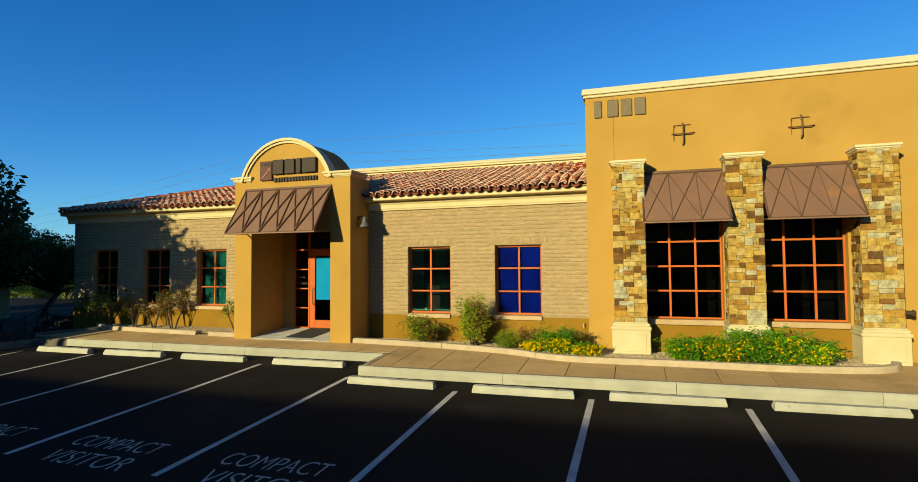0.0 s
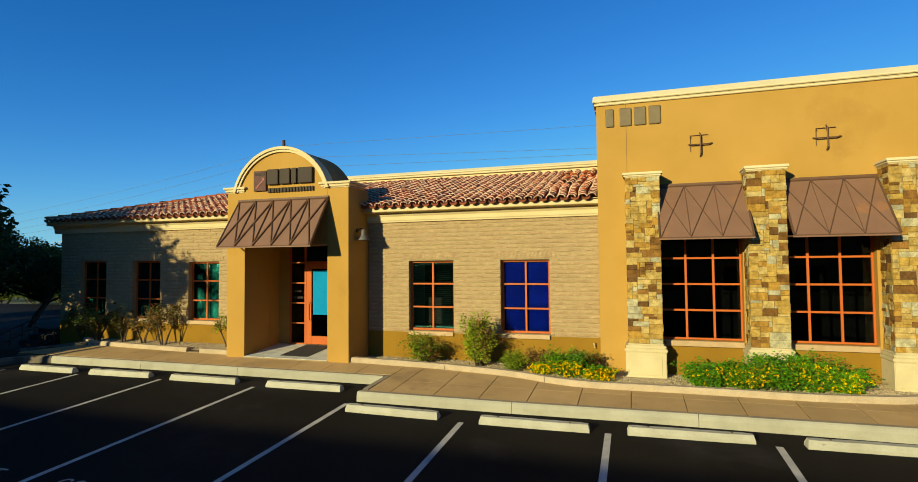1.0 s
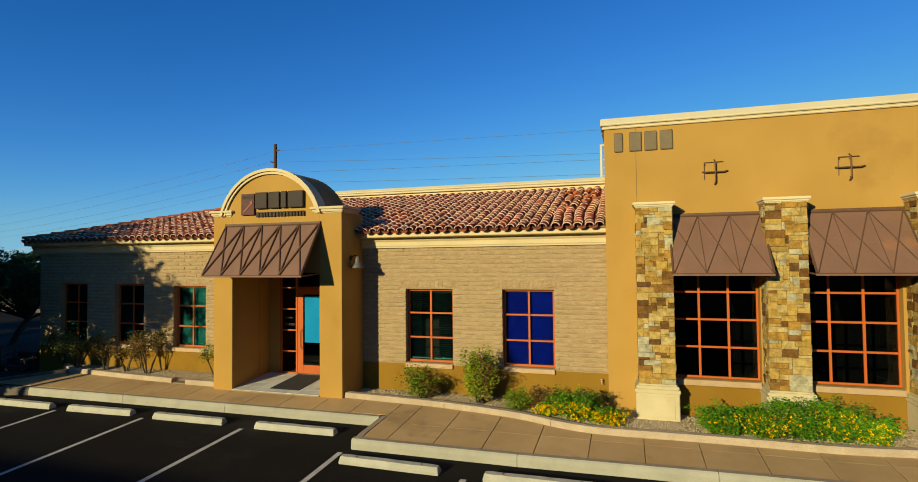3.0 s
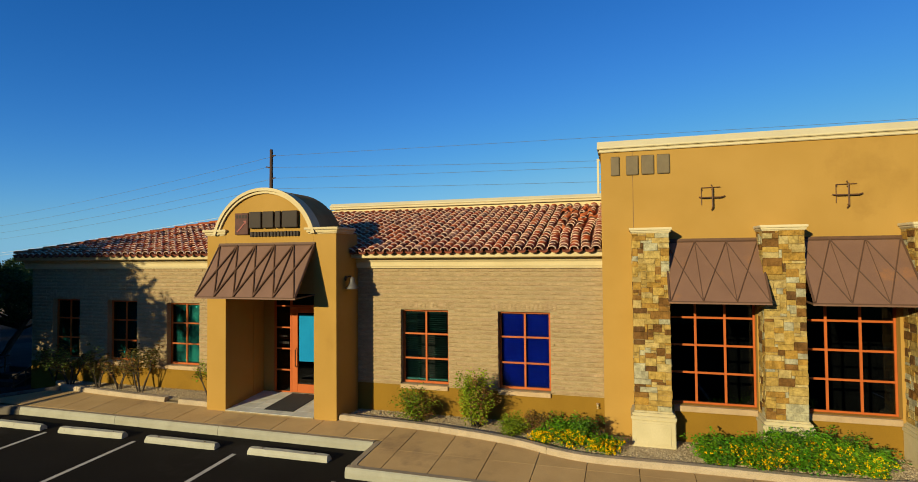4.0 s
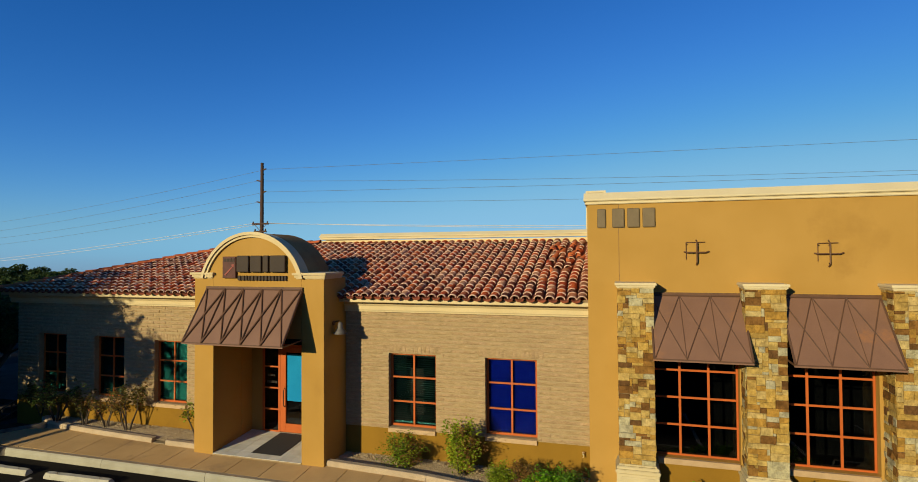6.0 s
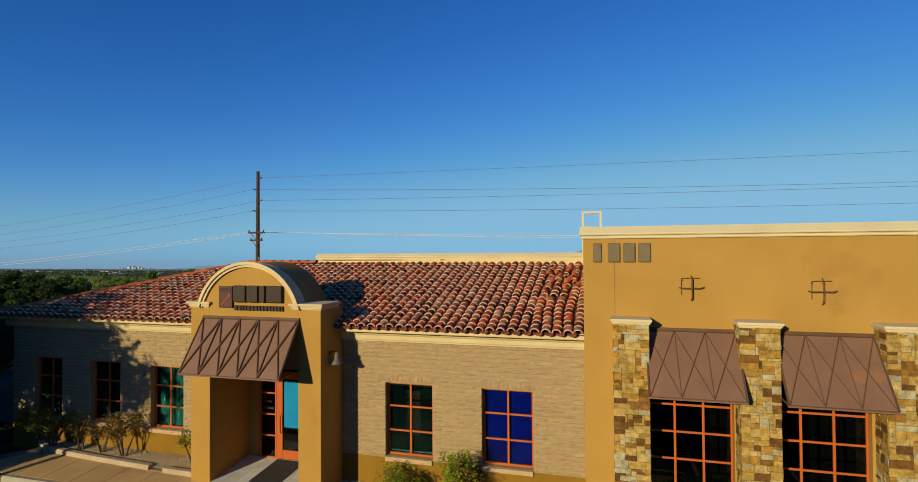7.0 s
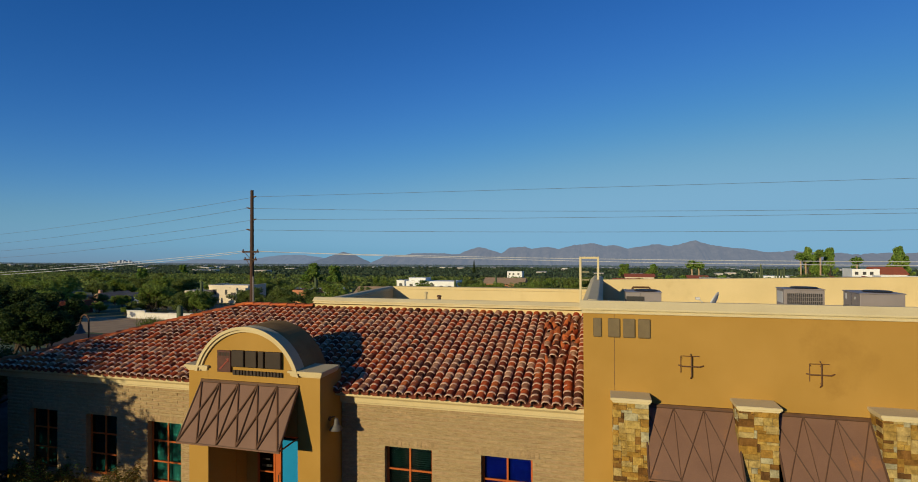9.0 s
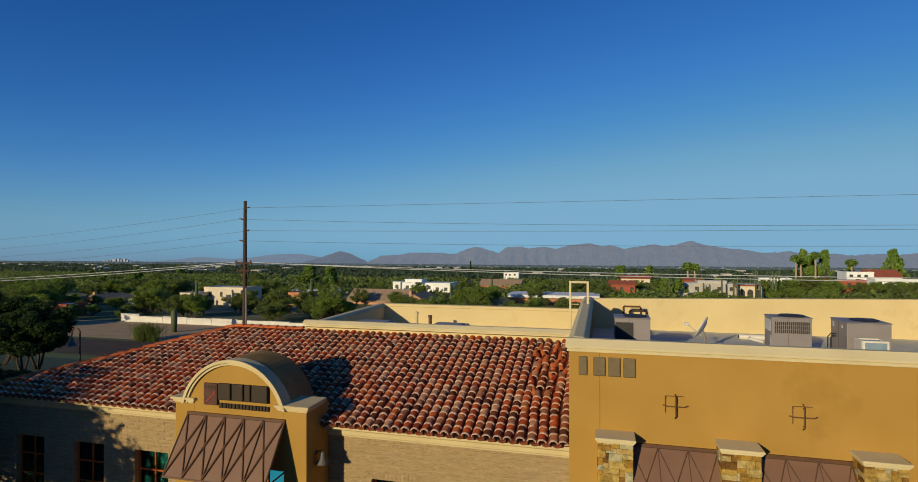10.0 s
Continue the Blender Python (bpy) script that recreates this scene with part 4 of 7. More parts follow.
# ---- awnings ----
def awning(x0, x1, y_top, z_top, y_bot, z_bot, bays, label, bars=None, bar_w=0.013, bar_m=None):
    e = thing("awning", ((x0 + x1) / 2, y_top, z_top), label, "awning", "brown steel awnings")
    dy, dz = y_bot - y_top, z_bot - z_top
    n = Vector((0, dz, -dy)).normalized()
    if n.z < 0: n = -n
    th = 0.025
    def at(u, v, h):
        return Vector((x0 + (x1 - x0) * u, y_top + dy * v, z_top + dz * v)) + n * h
    bm = bmesh.new()
    vs = [bm.verts.new(at(u, v, h)) for h in (0, th) for u, v in ((0, 0), (1, 0), (1, 1), (0, 1))]
    for f in ((0, 1, 2, 3), (7, 6, 5, 4), (0, 4, 5, 1), (1, 5, 6, 2), (2, 6, 7, 3), (3, 7, 4, 0)):
        bm.faces.new([vs[i] for i in f])
    bmesh.ops.recalc_face_normals(bm, faces=bm.faces[:])
    part("canopy_sheet", bm, BROWN, e)
    def rod(a, b, nm="canopy_bar", w=bar_w):
        pa, pb = at(a[0], a[1], th + w), at(b[0], b[1], th + w)
        part(nm, tube(bmesh.new(), [pa, pb], w, 6), bar_m or BROWN_BAR, e)
    for a, b, w in bars or ():
        rod(a, b, w=w)
    for k in range(0 if bars else bays):
        u0, u1 = k / bays, (k + 1) / bays
        i0, i1 = 0.012 + u0 * 0.976, 0.012 + u1 * 0.976
        if k: rod((i0, 0.0), (i0, 1.0))
        rod((i0, 1.0), (i1, 0.0), w=bar_w * 1.2); rod((i0, 0.0), (i1, 1.0), w=bar_w * 0.85)
    part("edge_bar", tube(bmesh.new(), [at(0, 1, 0.0), at(1, 1, 0.0)], 0.022, 6), BROWN_BAR, e)
    part("edge_bar", tube(bmesh.new(), [at(0, 0.0, 0.03), at(1, 0.0, 0.03)], 0.022, 6), BROWN_BAR, e)
    part("edge_bar", tube(bmesh.new(), [at(0.006, 0, 0.03), at(0.006, 1, 0.03)], 0.02, 6), BROWN_BAR, e)
    part("edge_bar", tube(bmesh.new(), [at(0.994, 0, 0.03), at(0.994, 1, 0.03)], 0.02, 6), BROWN_BAR, e)
    # dark strip painted in for the shade line between wall and awning
    part("flashing", boxes((x0, x1, y_top - 0.035, y_top + 0.004, z_top + 0.035, z_top + 0.075)), IRON, e, "dark strip standing for the shade gap above the sheet")
    part("lip", boxes((x0 - 0.005, x1 + 0.005, y_bot - 0.03, y_bot + 0.012, z_bot - 0.035, z_bot - 0.005), bevel=0.004), BROWN, e)
    for u in (0.012, 0.988):
        p = at(u, 1, -0.02)
        part("bracket", tube(bmesh.new(), [p, Vector((p.x, y_top, z_bot + 0.02))], 0.018, 6), BROWN_BAR, e)
    return e


# entrance bars get a near-black colour that takes in their own shadows
awning(-6.66, -4.03, PO - 0.005, 4.27, 11.02, 3.12, 5, "brown steel sheet awning with crossed bars over the entrance", bar_w=0.018, bar_m=IRON)
# zigzag of struts with long raking bars across the bays
TOPS, FEET = (0.0, 0.325, 0.66, 0.985), (0.018, 0.343, 0.672, 0.985)
def struts(rake):
    out = [((FEET[k], 1.0), (TOPS[k + 1], 0.0), 0.010) for k in range(3)]
    out += [((TOPS[k], 0.0), (FEET[k], 1.0), 0.0065) for k in (1, 2, 3)]
    out += [((TOPS[k], 0.0), (FEET[k + 1], 1.0), rake) for k in range(3)]
    return out
awning(3.455, 5.12, T - 0.005, 4.222, 11.58, 3.13, 3, "brown steel sheet awning with crossed bars between stone piers", struts(0.0075))
awning(5.745, 7.385, T - 0.005, 4.222, 11.58, 3.13, 3, "brown steel sheet awning with rust-tinted patches", struts(0.0095))

# ---- stone piers ----
PIERS = [(2.83, 3.50), (5.08, 5.75), (7.38, 8.04)]


def stone_mesh(w, h, d, rng):
    bm = bmesh.new()
    i = min(0.007, w * 0.2, h * 0.2)
    j = lambda: rng.uniform(-0.004, 0.004)
    back = [bm.verts.new((x, d, z)) for x, z in ((0, 0), (w, 0), (w, h), (0, h))]
    mid = [bm.verts.new((x + j(), 0.012 + j(), z + j())) for x, z in ((0, 0), (w, 0), (w, h), (0, h))]
    fr = [bm.verts.new((x + j(), j() * 2, z + j())) for x, z in ((i, i), (w - i, i), (w - i, h - i), (i, h - i))]
    for a, b in ((back, mid), (mid, fr)):
        for k in range(4):
            bm.faces.new((a[k], a[(k + 1) % 4], b[(k + 1) % 4], b[k]))
    bm.faces.new(fr)
    return finish(bm, "stone", STONE)


def lay_stones(width, height, rng):
    """Rough ashlar: uneven rectangles fitted into one another."""
    u = 0.05
    nx, nz = max(2, round(width / u)), round(height / u)
    ux, uz = width / nx, height / nz
    used, out = set(), []
    for k in range(nz):
        for i in range(nx):
            if (i, k) in used: continue
            w, h = rng.choice(((3, 1), (4, 1), (4, 2), (5, 2), (6, 2), (7, 2), (5, 3), (6, 3), (3, 2), (2, 2), (4, 3), (7, 3), (2, 1), (5, 2), (4, 2), (3, 3)))
            a = 0
            while a < w and i + a < nx and (i + a, k) not in used: a += 1
            if i + a == nx - 1 and (nx - 1, k) not in used: a += 1
            h = min(h, nz - k)
            used.update((i + p, k + q) for p in range(a) for q in range(h))
            out.append((i * ux, k * uz, a * ux, h * uz))
    return out


def stone_pier(x0, x1, seed):
    rng = random.Random(seed)
    e = thing("stone_pier", ((x0 + x1) / 2, P, 0.3), "ledge stone pier with cast base and moulded cap", "pier", "stone piers along the tall wall", "structure")
    part("core", boxes((x0 + 0.012, x1 - 0.012, P + 0.016, T + 0.0, 1.0, 4.42)), MORTAR, e)
    z0, z1 = 1.02, 4.41
    g = 0.0015
    for x, z, w, h in lay_stones(x1 - x0, z1 - z0, rng):
        pr = rng.uniform(-0.010, 0.006)
        piece("stone", stone_mesh(w - g, h - g, 0.06, rng), Matrix.Translation((x0 + x, P + pr, z0 + z)), e)
    for side in (0, 1):
        for x, z, w, h in lay_stones(T - P - 0.02, z1 - z0, rng):
            me = stone_mesh(w - g, h - g, 0.06, rng)
            pr = rng.uniform(-0.008, 0.005)
            if side: m = pose(x1 - pr, P + 0.02 + x, z0 + z, 0, 0, 90)
            else: m = pose(x0 + pr, T - x, z0 + z, 0, 0, -90)
            piece("stone", me, m, e)
    bm = bmesh.new()
    for o, a, b in ((0.055, 0.15, 0.86), (0.075, 0.86, 0.93), (0.05, 0.93, 0.99), (0.02, 0.99, 1.02)):
        box(bm, x0 - o, x1 + o, P - o, T, a, b)
    bmesh.ops.bevel(bm, geom=bm.edges[:], offset=0.012, segments=2, affect="EDGES")
    pl = part("plinth", bm, PLINTH, e, "cream cast stone base")
    part("plinth_panel", boxes((x0 + 0.03, x1 - 0.03, P - 0.062, P - 0.05, 0.40, 0.80), bevel=0.005), PLINTH, pl)
    bm = bmesh.new()
    for o, a, b in ((0.012, 4.40, 4.42), (0.028, 4.42, 4.455), (0.05, 4.455, 4.505)):
        box(bm, x0 - o, x1 + o, P - o, T, a, b)
    bmesh.ops.bevel(bm, geom=bm.edges[:], offset=0.008, segments=2, affect="EDGES")
    part("cap", bm, COPING, e, "cream moulded cap")
    return e


for i, (a, b) in enumerate(PIERS):
    stone_pier(a, b, 11 + i)

# ---- clay tile roof ----
X_E, X_H = -14.62, -9.35                # eave corner and head of the hip
SL = math.hypot(TOP_Y - EAVE_Y, TOP_Z - EAVE_Z)
SA = math.atan2(TOP_Z - EAVE_Z, TOP_Y - EAVE_Y)
PITCH, EXPO, TLEN = 0.2345, 0.24, 0.32
bm = bmesh.new()
Y_E2 = 2 * TOP_Y - EAVE_Y
c = {k: bm.verts.new(v) for k, v in dict(a=(X_E, EAVE_Y + 0.03, EAVE_Z - 0.06), b=(X_T - 0.002, EAVE_Y + 0.03, EAVE_Z - 0.06), c=(X_T - 0.002, TOP_Y, TOP_Z - 0.06), d=(X_H, TOP_Y, TOP_Z - 0.06), e=(X_E, Y_E2, EAVE_Z - 0.06), f=(X_P, Y_E2, EAVE_Z - 0.06), g=(X_P, TOP_Y, TOP_Z - 0.06)).items()}
bm.faces.new((c["a"], c["b"], c["c"], c["g"], c["d"])); bm.faces.new((c["a"], c["d"], c["e"])); bm.faces.new((c["d"], c["g"], c["f"], c["e"]))
roof = setting("roof_3", bm, TILE_PAN, "clay barrel tile roof in mixed reds and browns, hipped at one end", "roof")
setting("roof_edge", boxes((X_E + 0.02, -7.04, EAVE_Y + 0.05, W + 0.1, 4.086, 4.098), (-3.49, X_T - 0.003, EAVE_Y + 0.05, W + 0.1, 4.086, 4.098), (X_E + 0.02, X_L + 0.2, W + 0.1, 21.6, 4.086, 4.098)), CREAM, "cream eave board under the tiles", "trim")


def tile_verts(r0=0.098, r1=0.086, length=TLEN, seg=7, th=0.017):
    """A tapered half barrel: outer and inner ring at the lower and the upper end, and a bead of lime at the lower one."""
    v, f, mi = [], [], []
    def ring(r, y, lift=0.0):
        i0 = len(v)
        for k in range(seg + 1):
            a = math.pi * k / seg
            v.append((-r * math.cos(a), y, r * math.sin(a) * 0.72 + lift))
        return i0
    A, B, C, I = ring(r0, 0.0), ring(r0 - 0.003, 0.047), ring(r1, length), ring(r0 - th, 0.0)
    for k in range(seg):
        f.append((A + k, A + k + 1, B + k + 1, B + k)); mi.append(1)
        f.append((B + k, B + k + 1, C + k + 1, C + k)); mi.append(0)
        f.append((I + k + 1, I + k, A + k, A + k + 1)[::-1]); mi.append(1)
    return v, f, mi


TV, TF, TM = tile_verts()


def tile_mesh(material):
    me = bpy.data.meshes.new("tile")
    me.from_pydata(TV, [], TF)
    me.materials.append(material); me.materials.append(LIME)
    for p, m in zip(me.polygons, TM):
        p.material_index = m
        p.use_smooth = m == 0
    me.update()
    return me


TILE_ME, TILE_ME2, TILE_HIP_ME = tile_mesh(TILE), tile_mesh(TILE_ORANGE), tile_mesh(TILE_HIP)
for me in (TILE_ME2, TILE_HIP_ME):
    for p in me.polygons:
        p.material_index = 0


def slope_frame(origin, right, up):
    r, u = Vector(right).normalized(), Vector(up).normalized()
    n = r.cross(u)
    return Matrix(((r.x, u.x, n.x, origin[0]), (r.y, u.y, n.y, origin[1]), (r.z, u.z, n.z, origin[2]), (0, 0, 0, 1)))


rng = random.Random(5)
FRONT = slope_frame((0, EAVE_Y, EAVE_Z - 0.055), (1, 0, 0), (0, math.cos(SA), math.sin(SA)))
joined_v, joined_f, joined_m = [], [], []


def join_tile(m):
    o = len(joined_v)
    joined_v.extend((m @ Vector(p))[:] for p in TV)
    joined_f.extend(tuple(i + o for i in f) for f in TF)
    joined_m.extend(TM)


n_col = int((X_T - 0.1 - X_E) / PITCH)
NEAR_X = -1.15
for col in range(n_col):
    x = X_T - 0.125 - col * PITCH
    v_max = SL if x > X_H else SL * (x - X_E) / (X_H - X_E)
    row = 0
    messy = 1.05 < x < 2.05
    while row * EXPO < v_max - 0.10:
        v = row * EXPO + rng.uniform(-0.008, 0.008)
        row += 1
        in_porch = -6.80 < x < -4.0 and v < 0.62
        if in_porch: continue
        dx, dv, tw, dz = rng.uniform(-0.009, 0.009), 0.0, rng.uniform(-2.5, 2.5), 0.045 + rng.uniform(-0.003, 0.008)
        wild = messy and v > 1.8 and rng.random() < 0.6 * min(1, (v - 1.2) / 1.4)
        if messy: dx += 0.035 * math.sin(v * 2.3 + x)
        if wild:
            dx += rng.uniform(-0.05, 0.05); dv = rng.uniform(-0.10, 0.04); tw = rng.uniform(-18, 18); dz += rng.uniform(-0.02, 0.02)
        m = FRONT @ Matrix.Translation((x + dx, v + dv, dz)) @ pose(0, 0, 0, -1.1 + rng.uniform(-1.0, 1.0), rng.uniform(-2, 2), tw)
        if x > NEAR_X:
            piece("tile", TILE_ME2 if wild and rng.random() < 0.62 else TILE_ME, m @ Matrix.Diagonal((0.72, 1.15, 0.9, 1.0)) if wild else m, roof)
        else:
            join_tile(m)
# hidden slopes, tiled in the same way
LA = math.atan2(TOP_Z - EAVE_Z, X_H - X_E); LL = math.hypot(TOP_Z - EAVE_Z, X_H - X_E)
SIDE = slope_frame((X_E, 0, EAVE_Z - 0.055), (0, -1, 0), (math.cos(LA), 0, math.sin(LA)))
y = EAVE_Y + 0.2
while y < Y_E2 - 0.1:
    v_max = LL * (1 - abs(y - TOP_Y) / (TOP_Y - EAVE_Y))
    for r in range(int(max(0, v_max - 0.1) / EXPO) + 1):
        join_tile(SIDE @ Matrix.Translation((-y, r * EXPO, 0.045)) @ pose(0, 0, 0, -1.3))
    y += PITCH
BACK = slope_frame((0, Y_E2, EAVE_Z - 0.055), (-1, 0, 0), (0, -math.cos(SA), math.sin(SA)))
x = X_E + 0.2
while x < X_P - 0.1:
    v_max = SL if x > X_H else SL * (x - X_E) / (X_H - X_E)
    for r in range(int(max(0, v_max - 0.1) / EXPO) + 1):
        join_tile(BACK @ Matrix.Translation((-x, r * EXPO, 0.045)) @ pose(0, 0, 0, -1.3))
    x += PITCH
me = bpy.data.meshes.new("tiles_far")
me.from_pydata(joined_v, [], joined_f)
me.materials.append(TILE_J); me.materials.append(LIME)
for p, mi in zip(me.polygons, joined_m):
    p.material_index = mi; p.use_smooth = mi == 0
tagged(part("tiles", me, None, roof), kind="stuff")

# pan tiles: troughs between the rows, stepped course by course
pv, pf_ = [], []
def pan(x, v0, v1, w=0.085):
    o = len(pv)
    for v, dz in ((v0, 0.018), (v1, 0.0)):
        for k in range(6):
            a = math.pi * k / 5
            p = FRONT @ Vector((x - w * math.cos(a), v, 0.062 - 0.06 * math.sin(a) + dz))
            pv.append(p[:])
    for k in range(5):
        pf_.append((o + k, o + k + 1, o + 7 + k, o + 6 + k))
    if v0 < 0:                                     # thick rounded butts along the eave
        q = len(pv)
        for v, drop in ((v0 - 0.03, 0.0), (v0 - 0.03, 0.03)):
            for k in range(6):
                a = math.pi * k / 5
                pv.append((FRONT @ Vector((x - w * 1.08 * math.cos(a), v, 0.075 - 0.062 * math.sin(a) - drop)))[:])
        for k in range(5):
            pf_.append((o + k, o + k + 1, q + k + 1, q + k)); pf_.append((q + k, q + k + 1, q + 7 + k, q + 6 + k))
for col in range(n_col):
    x = X_T - 0.125 - (col + 0.5) * PITCH
    v_max = SL if x > X_H else SL * (x - X_E) / (X_H - X_E)
    r = 0
    while r * EXPO < v_max - 0.15:
        if not (-6.80 < x < -4.0 and r * EXPO < 0.62):
            pan(x, r * EXPO - 0.02, r * EXPO + EXPO + 0.03)
        r += 1
me = bpy.data.meshes.new("pan_tiles")
me.from_pydata(pv, [], pf_)
me.materials.append(TILE_PAN)
tagged(part("pan_tiles", me, None, roof), kind="stuff")

# hip and ridge caps
def cap_row(a, b, count):
    a, b = Vector(a), Vector(b)
    d = (b - a).normalized()
    s = d.cross(Vector((0, 0, 1))).normalized()
    n = s.cross(d)
    for k in range(count):
        o = a + (b - a) * (k / count) + Vector((0, 0, rng.uniform(0, 0.012)))
        m = Matrix(((s.x, d.x, n.x, o.x), (s.y, d.y, n.y, o.y), (s.z, d.z, n.z, o.z), (0, 0, 0, 1)))
        piece("hip_tile", TILE_ME2 if rng.random() < 0.25 else TILE_HIP_ME, m @ pose(0, 0, 0, -3.5 + rng.uniform(-1, 1), 0, rng.uniform(-2, 2)) @ Matrix.Diagonal((1.2, 1.3, 1.15, 1.0)), roof)
cap_row((X_E + 0.05, EAVE_Y + 0.03, EAVE_Z + 0.03), (X_H, TOP_Y, TOP_Z + 0.03), 20)
cap_row((X_P - 0.02, TOP_Y, TOP_Z + 0.02), (X_H, TOP_Y, TOP_Z + 0.02), 8)

# ---- sign, numerals, ornaments ----
sign = thing("company_sign", (-5.3, PO, 4.5), "bronze raised sign shapes beside a maroon logo square", "sign")
part("logo_panel", boxes((-6.18, -5.815, PO - 0.06, PO - 0.005, 4.545, 5.055), bevel=0.006), SIGN_FACE, sign, "maroon square logo panel")
part("logo_mark", prism(bmesh.new(), [(-6.13, 4.62), (-5.90, 4.83), (-5.94, 4.86), (-5.85, 4.88), (-5.86, 4.79), (-5.88, 4.81), (-6.09, 4.60)], PO - 0.068, PO - 0.058, "y"), SIGN_RED, sign, "red diagonal stroke")
for k in range(4):
    part("logo_bar", boxes((-6.14 + k * 0.08, -6.08 + k * 0.08, PO - 0.066, PO - 0.058, 4.93, 5.01)), SIGN_METAL, sign)
for x0, x1 in ((-5.775, -5.44), (-5.40, -5.10), (-5.06, -4.91), (-4.87, -4.46)):
    part("raised_block", boxes((x0, x1, PO - 0.085, PO - 0.01, 4.685, 5.075), bevel=0.02, seg=2), SIGN_METAL, sign)
rg = random.Random(2)
x = -5.77
while x < -4.5:
    w = rg.uniform(0.05, 0.085)
    part("small_bar", boxes((x, min(x + w, -4.45), PO - 0.045, PO - 0.008, 4.49, 4.605), bevel=0.008), SIGN_METAL, sign)
    x += w + 0.022
nums = thing("wall_numerals", (3.0, T, 5.6), "four pewter metal bars fixed high on the stucco wall", "sign")
for k in range(4):
    x = 2.45 + k * 0.295
    part("numeral_bar", boxes((x, x + (0.17 if k == 0 else 0.24), T - 0.03, T - 0.006, 5.60, 5.99), bevel=0.02, seg=2), NUMERAL, nums)


def iron_cross(x, z, foot, tip, arm, side):
    """A bent-ended cross standing off the wall, with a thinner one set up and aside behind it."""
    e = thing("wall_ornament", (x, T, z), "dark iron double cross ornament standing off the stucco", "ornament", "iron ornaments on the tall wall")
    def rod(pts, w):
        part("bar", tube(bmesh.new(), [(px, T - off, pz) for px, pz, off in pts], w, 8), IRON, e)
    rod([(x - 0.01, z + tip, 0.03), (x, z + tip - 0.05, 0.08), (x, z - foot + 0.05, 0.08), (x - 0.01, z - foot, 0.03)], 0.014)
    rod([(x - arm, z + 0.005, 0.03), (x - arm + 0.07, z - 0.008, 0.062), (x + arm - 0.08, z - 0.008, 0.062), (x + arm - 0.01, z + 0.012, 0.03)], 0.013)
    rod([(x - side, z - 0.145, 0.02), (x - side, z + 0.19, 0.02)], 0.008)
    rod([(x - side, z + 0.187, 0.022), (x + 0.15, z + 0.192, 0.022)], 0.008)
    for a, b in ((x - side, z + 0.16), (x, z + 0.15), (x, z - 0.18)):
        part("stud", tube(bmesh.new(), [(a, T, b), (a, T - 0.075, b)], 0.008, 6), IRON, e)


iron_cross(4.33, 5.095, 0.25, 0.232, 0.235, 0.19)
iron_cross(6.583, 5.055, 0.242, 0.242, 0.243, 0.18)

# wall lamp metal darkened: the porch shade is put into its colour
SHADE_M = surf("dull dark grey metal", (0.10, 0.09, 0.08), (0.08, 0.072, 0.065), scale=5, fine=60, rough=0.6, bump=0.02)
LY = 12.22
lamp = thing("wall_lamp", (PX1, LY, 3.5), "grey bell-shaded wall lamp on the porch side", "lamp")
part("wall_plate", lathe(bmesh.new(), [(0.055, 0), (0.055, 0.02), (0.025, 0.03)], (PX1, LY, 3.50), 14, (1, 0, 0)), IRON, lamp)
part("arm", tube(bmesh.new(), [(PX1, LY, 3.50), (PX1 + 0.08, LY, 3.545), (PX1 + 0.15, LY, 3.55), (PX1 + 0.175, LY, 3.51)], 0.014, 8), IRON, lamp)
part("shade", lathe(bmesh.new(), [(0.03, 0.265), (0.05, 0.245), (0.062, 0.19), (0.066, 0.135), (0.095, 0.085), (0.165, 0.0), (0.16, -0.004), (0.09, 0.07), (0.03, 0.12)], (PX1 + 0.175, LY, 3.262), 20), SHADE_M, lamp, "grey bell shade", True)
part("bulb", lathe(bmesh.new(), [(0.015, 0.09), (0.035, 0.045), (0.02, 0.01)], (PX1 + 0.175, LY, 3.272), 10), WHITEM, lamp)

tap = thing("hose_tap", (2.1, W, 0.8), "small brass hose tap on the stucco base", "tap")
part("pipe", tube(bmesh.new(), [(2.1, W, 0.84), (2.1, W - 0.09, 0.84), (2.1, W - 0.11, 0.78)], 0.02, 8), PLINTH, tap)
part("wheel", lathe(bmesh.new(), [(0.03, 0), (0.03, 0.012)], (2.1, W - 0.07, 0.87), 10), SILL, tap)
fdc = thing("pipe_cap", (8.1, P + 0.2, 1.3), "bronze capped pipe outlet beside the stone pier", "pipe")
part("outlet", lathe(bmesh.new(), [(0.045, -0.12), (0.045, 0.06), (0.06, 0.06), (0.06, 0.10), (0.02, 0.12)], (8.12, P + 0.12, 1.3), 12, (1, -0.4, 0)), SIGN_METAL, fdc)


# ---- planting beds ----
def bed(line, back_y, runs, label):
    e = thing("planting_bed", (line[0][0], line[0][1], zs(*line[0])), label, "planter", kind="structure")
    for r in runs:
        part("bed_kerb", kerb_run(r, h=0.115, w=0.15, face=0.012, lift=zs), BEDKERB, e)
    bm = bmesh.new()
    a = [bm.verts.new((x, y + 0.1, gravel_z(x, y + 0.1))) for x, y in line]
    m = [bm.verts.new((x, (y + back_y) / 2, gravel_z(x, (y + back_y) / 2) + 0.015)) for x, y in line]
    b = [bm.verts.new((x, back_y, gravel_z(x, back_y) - 0.01)) for x, y in line]
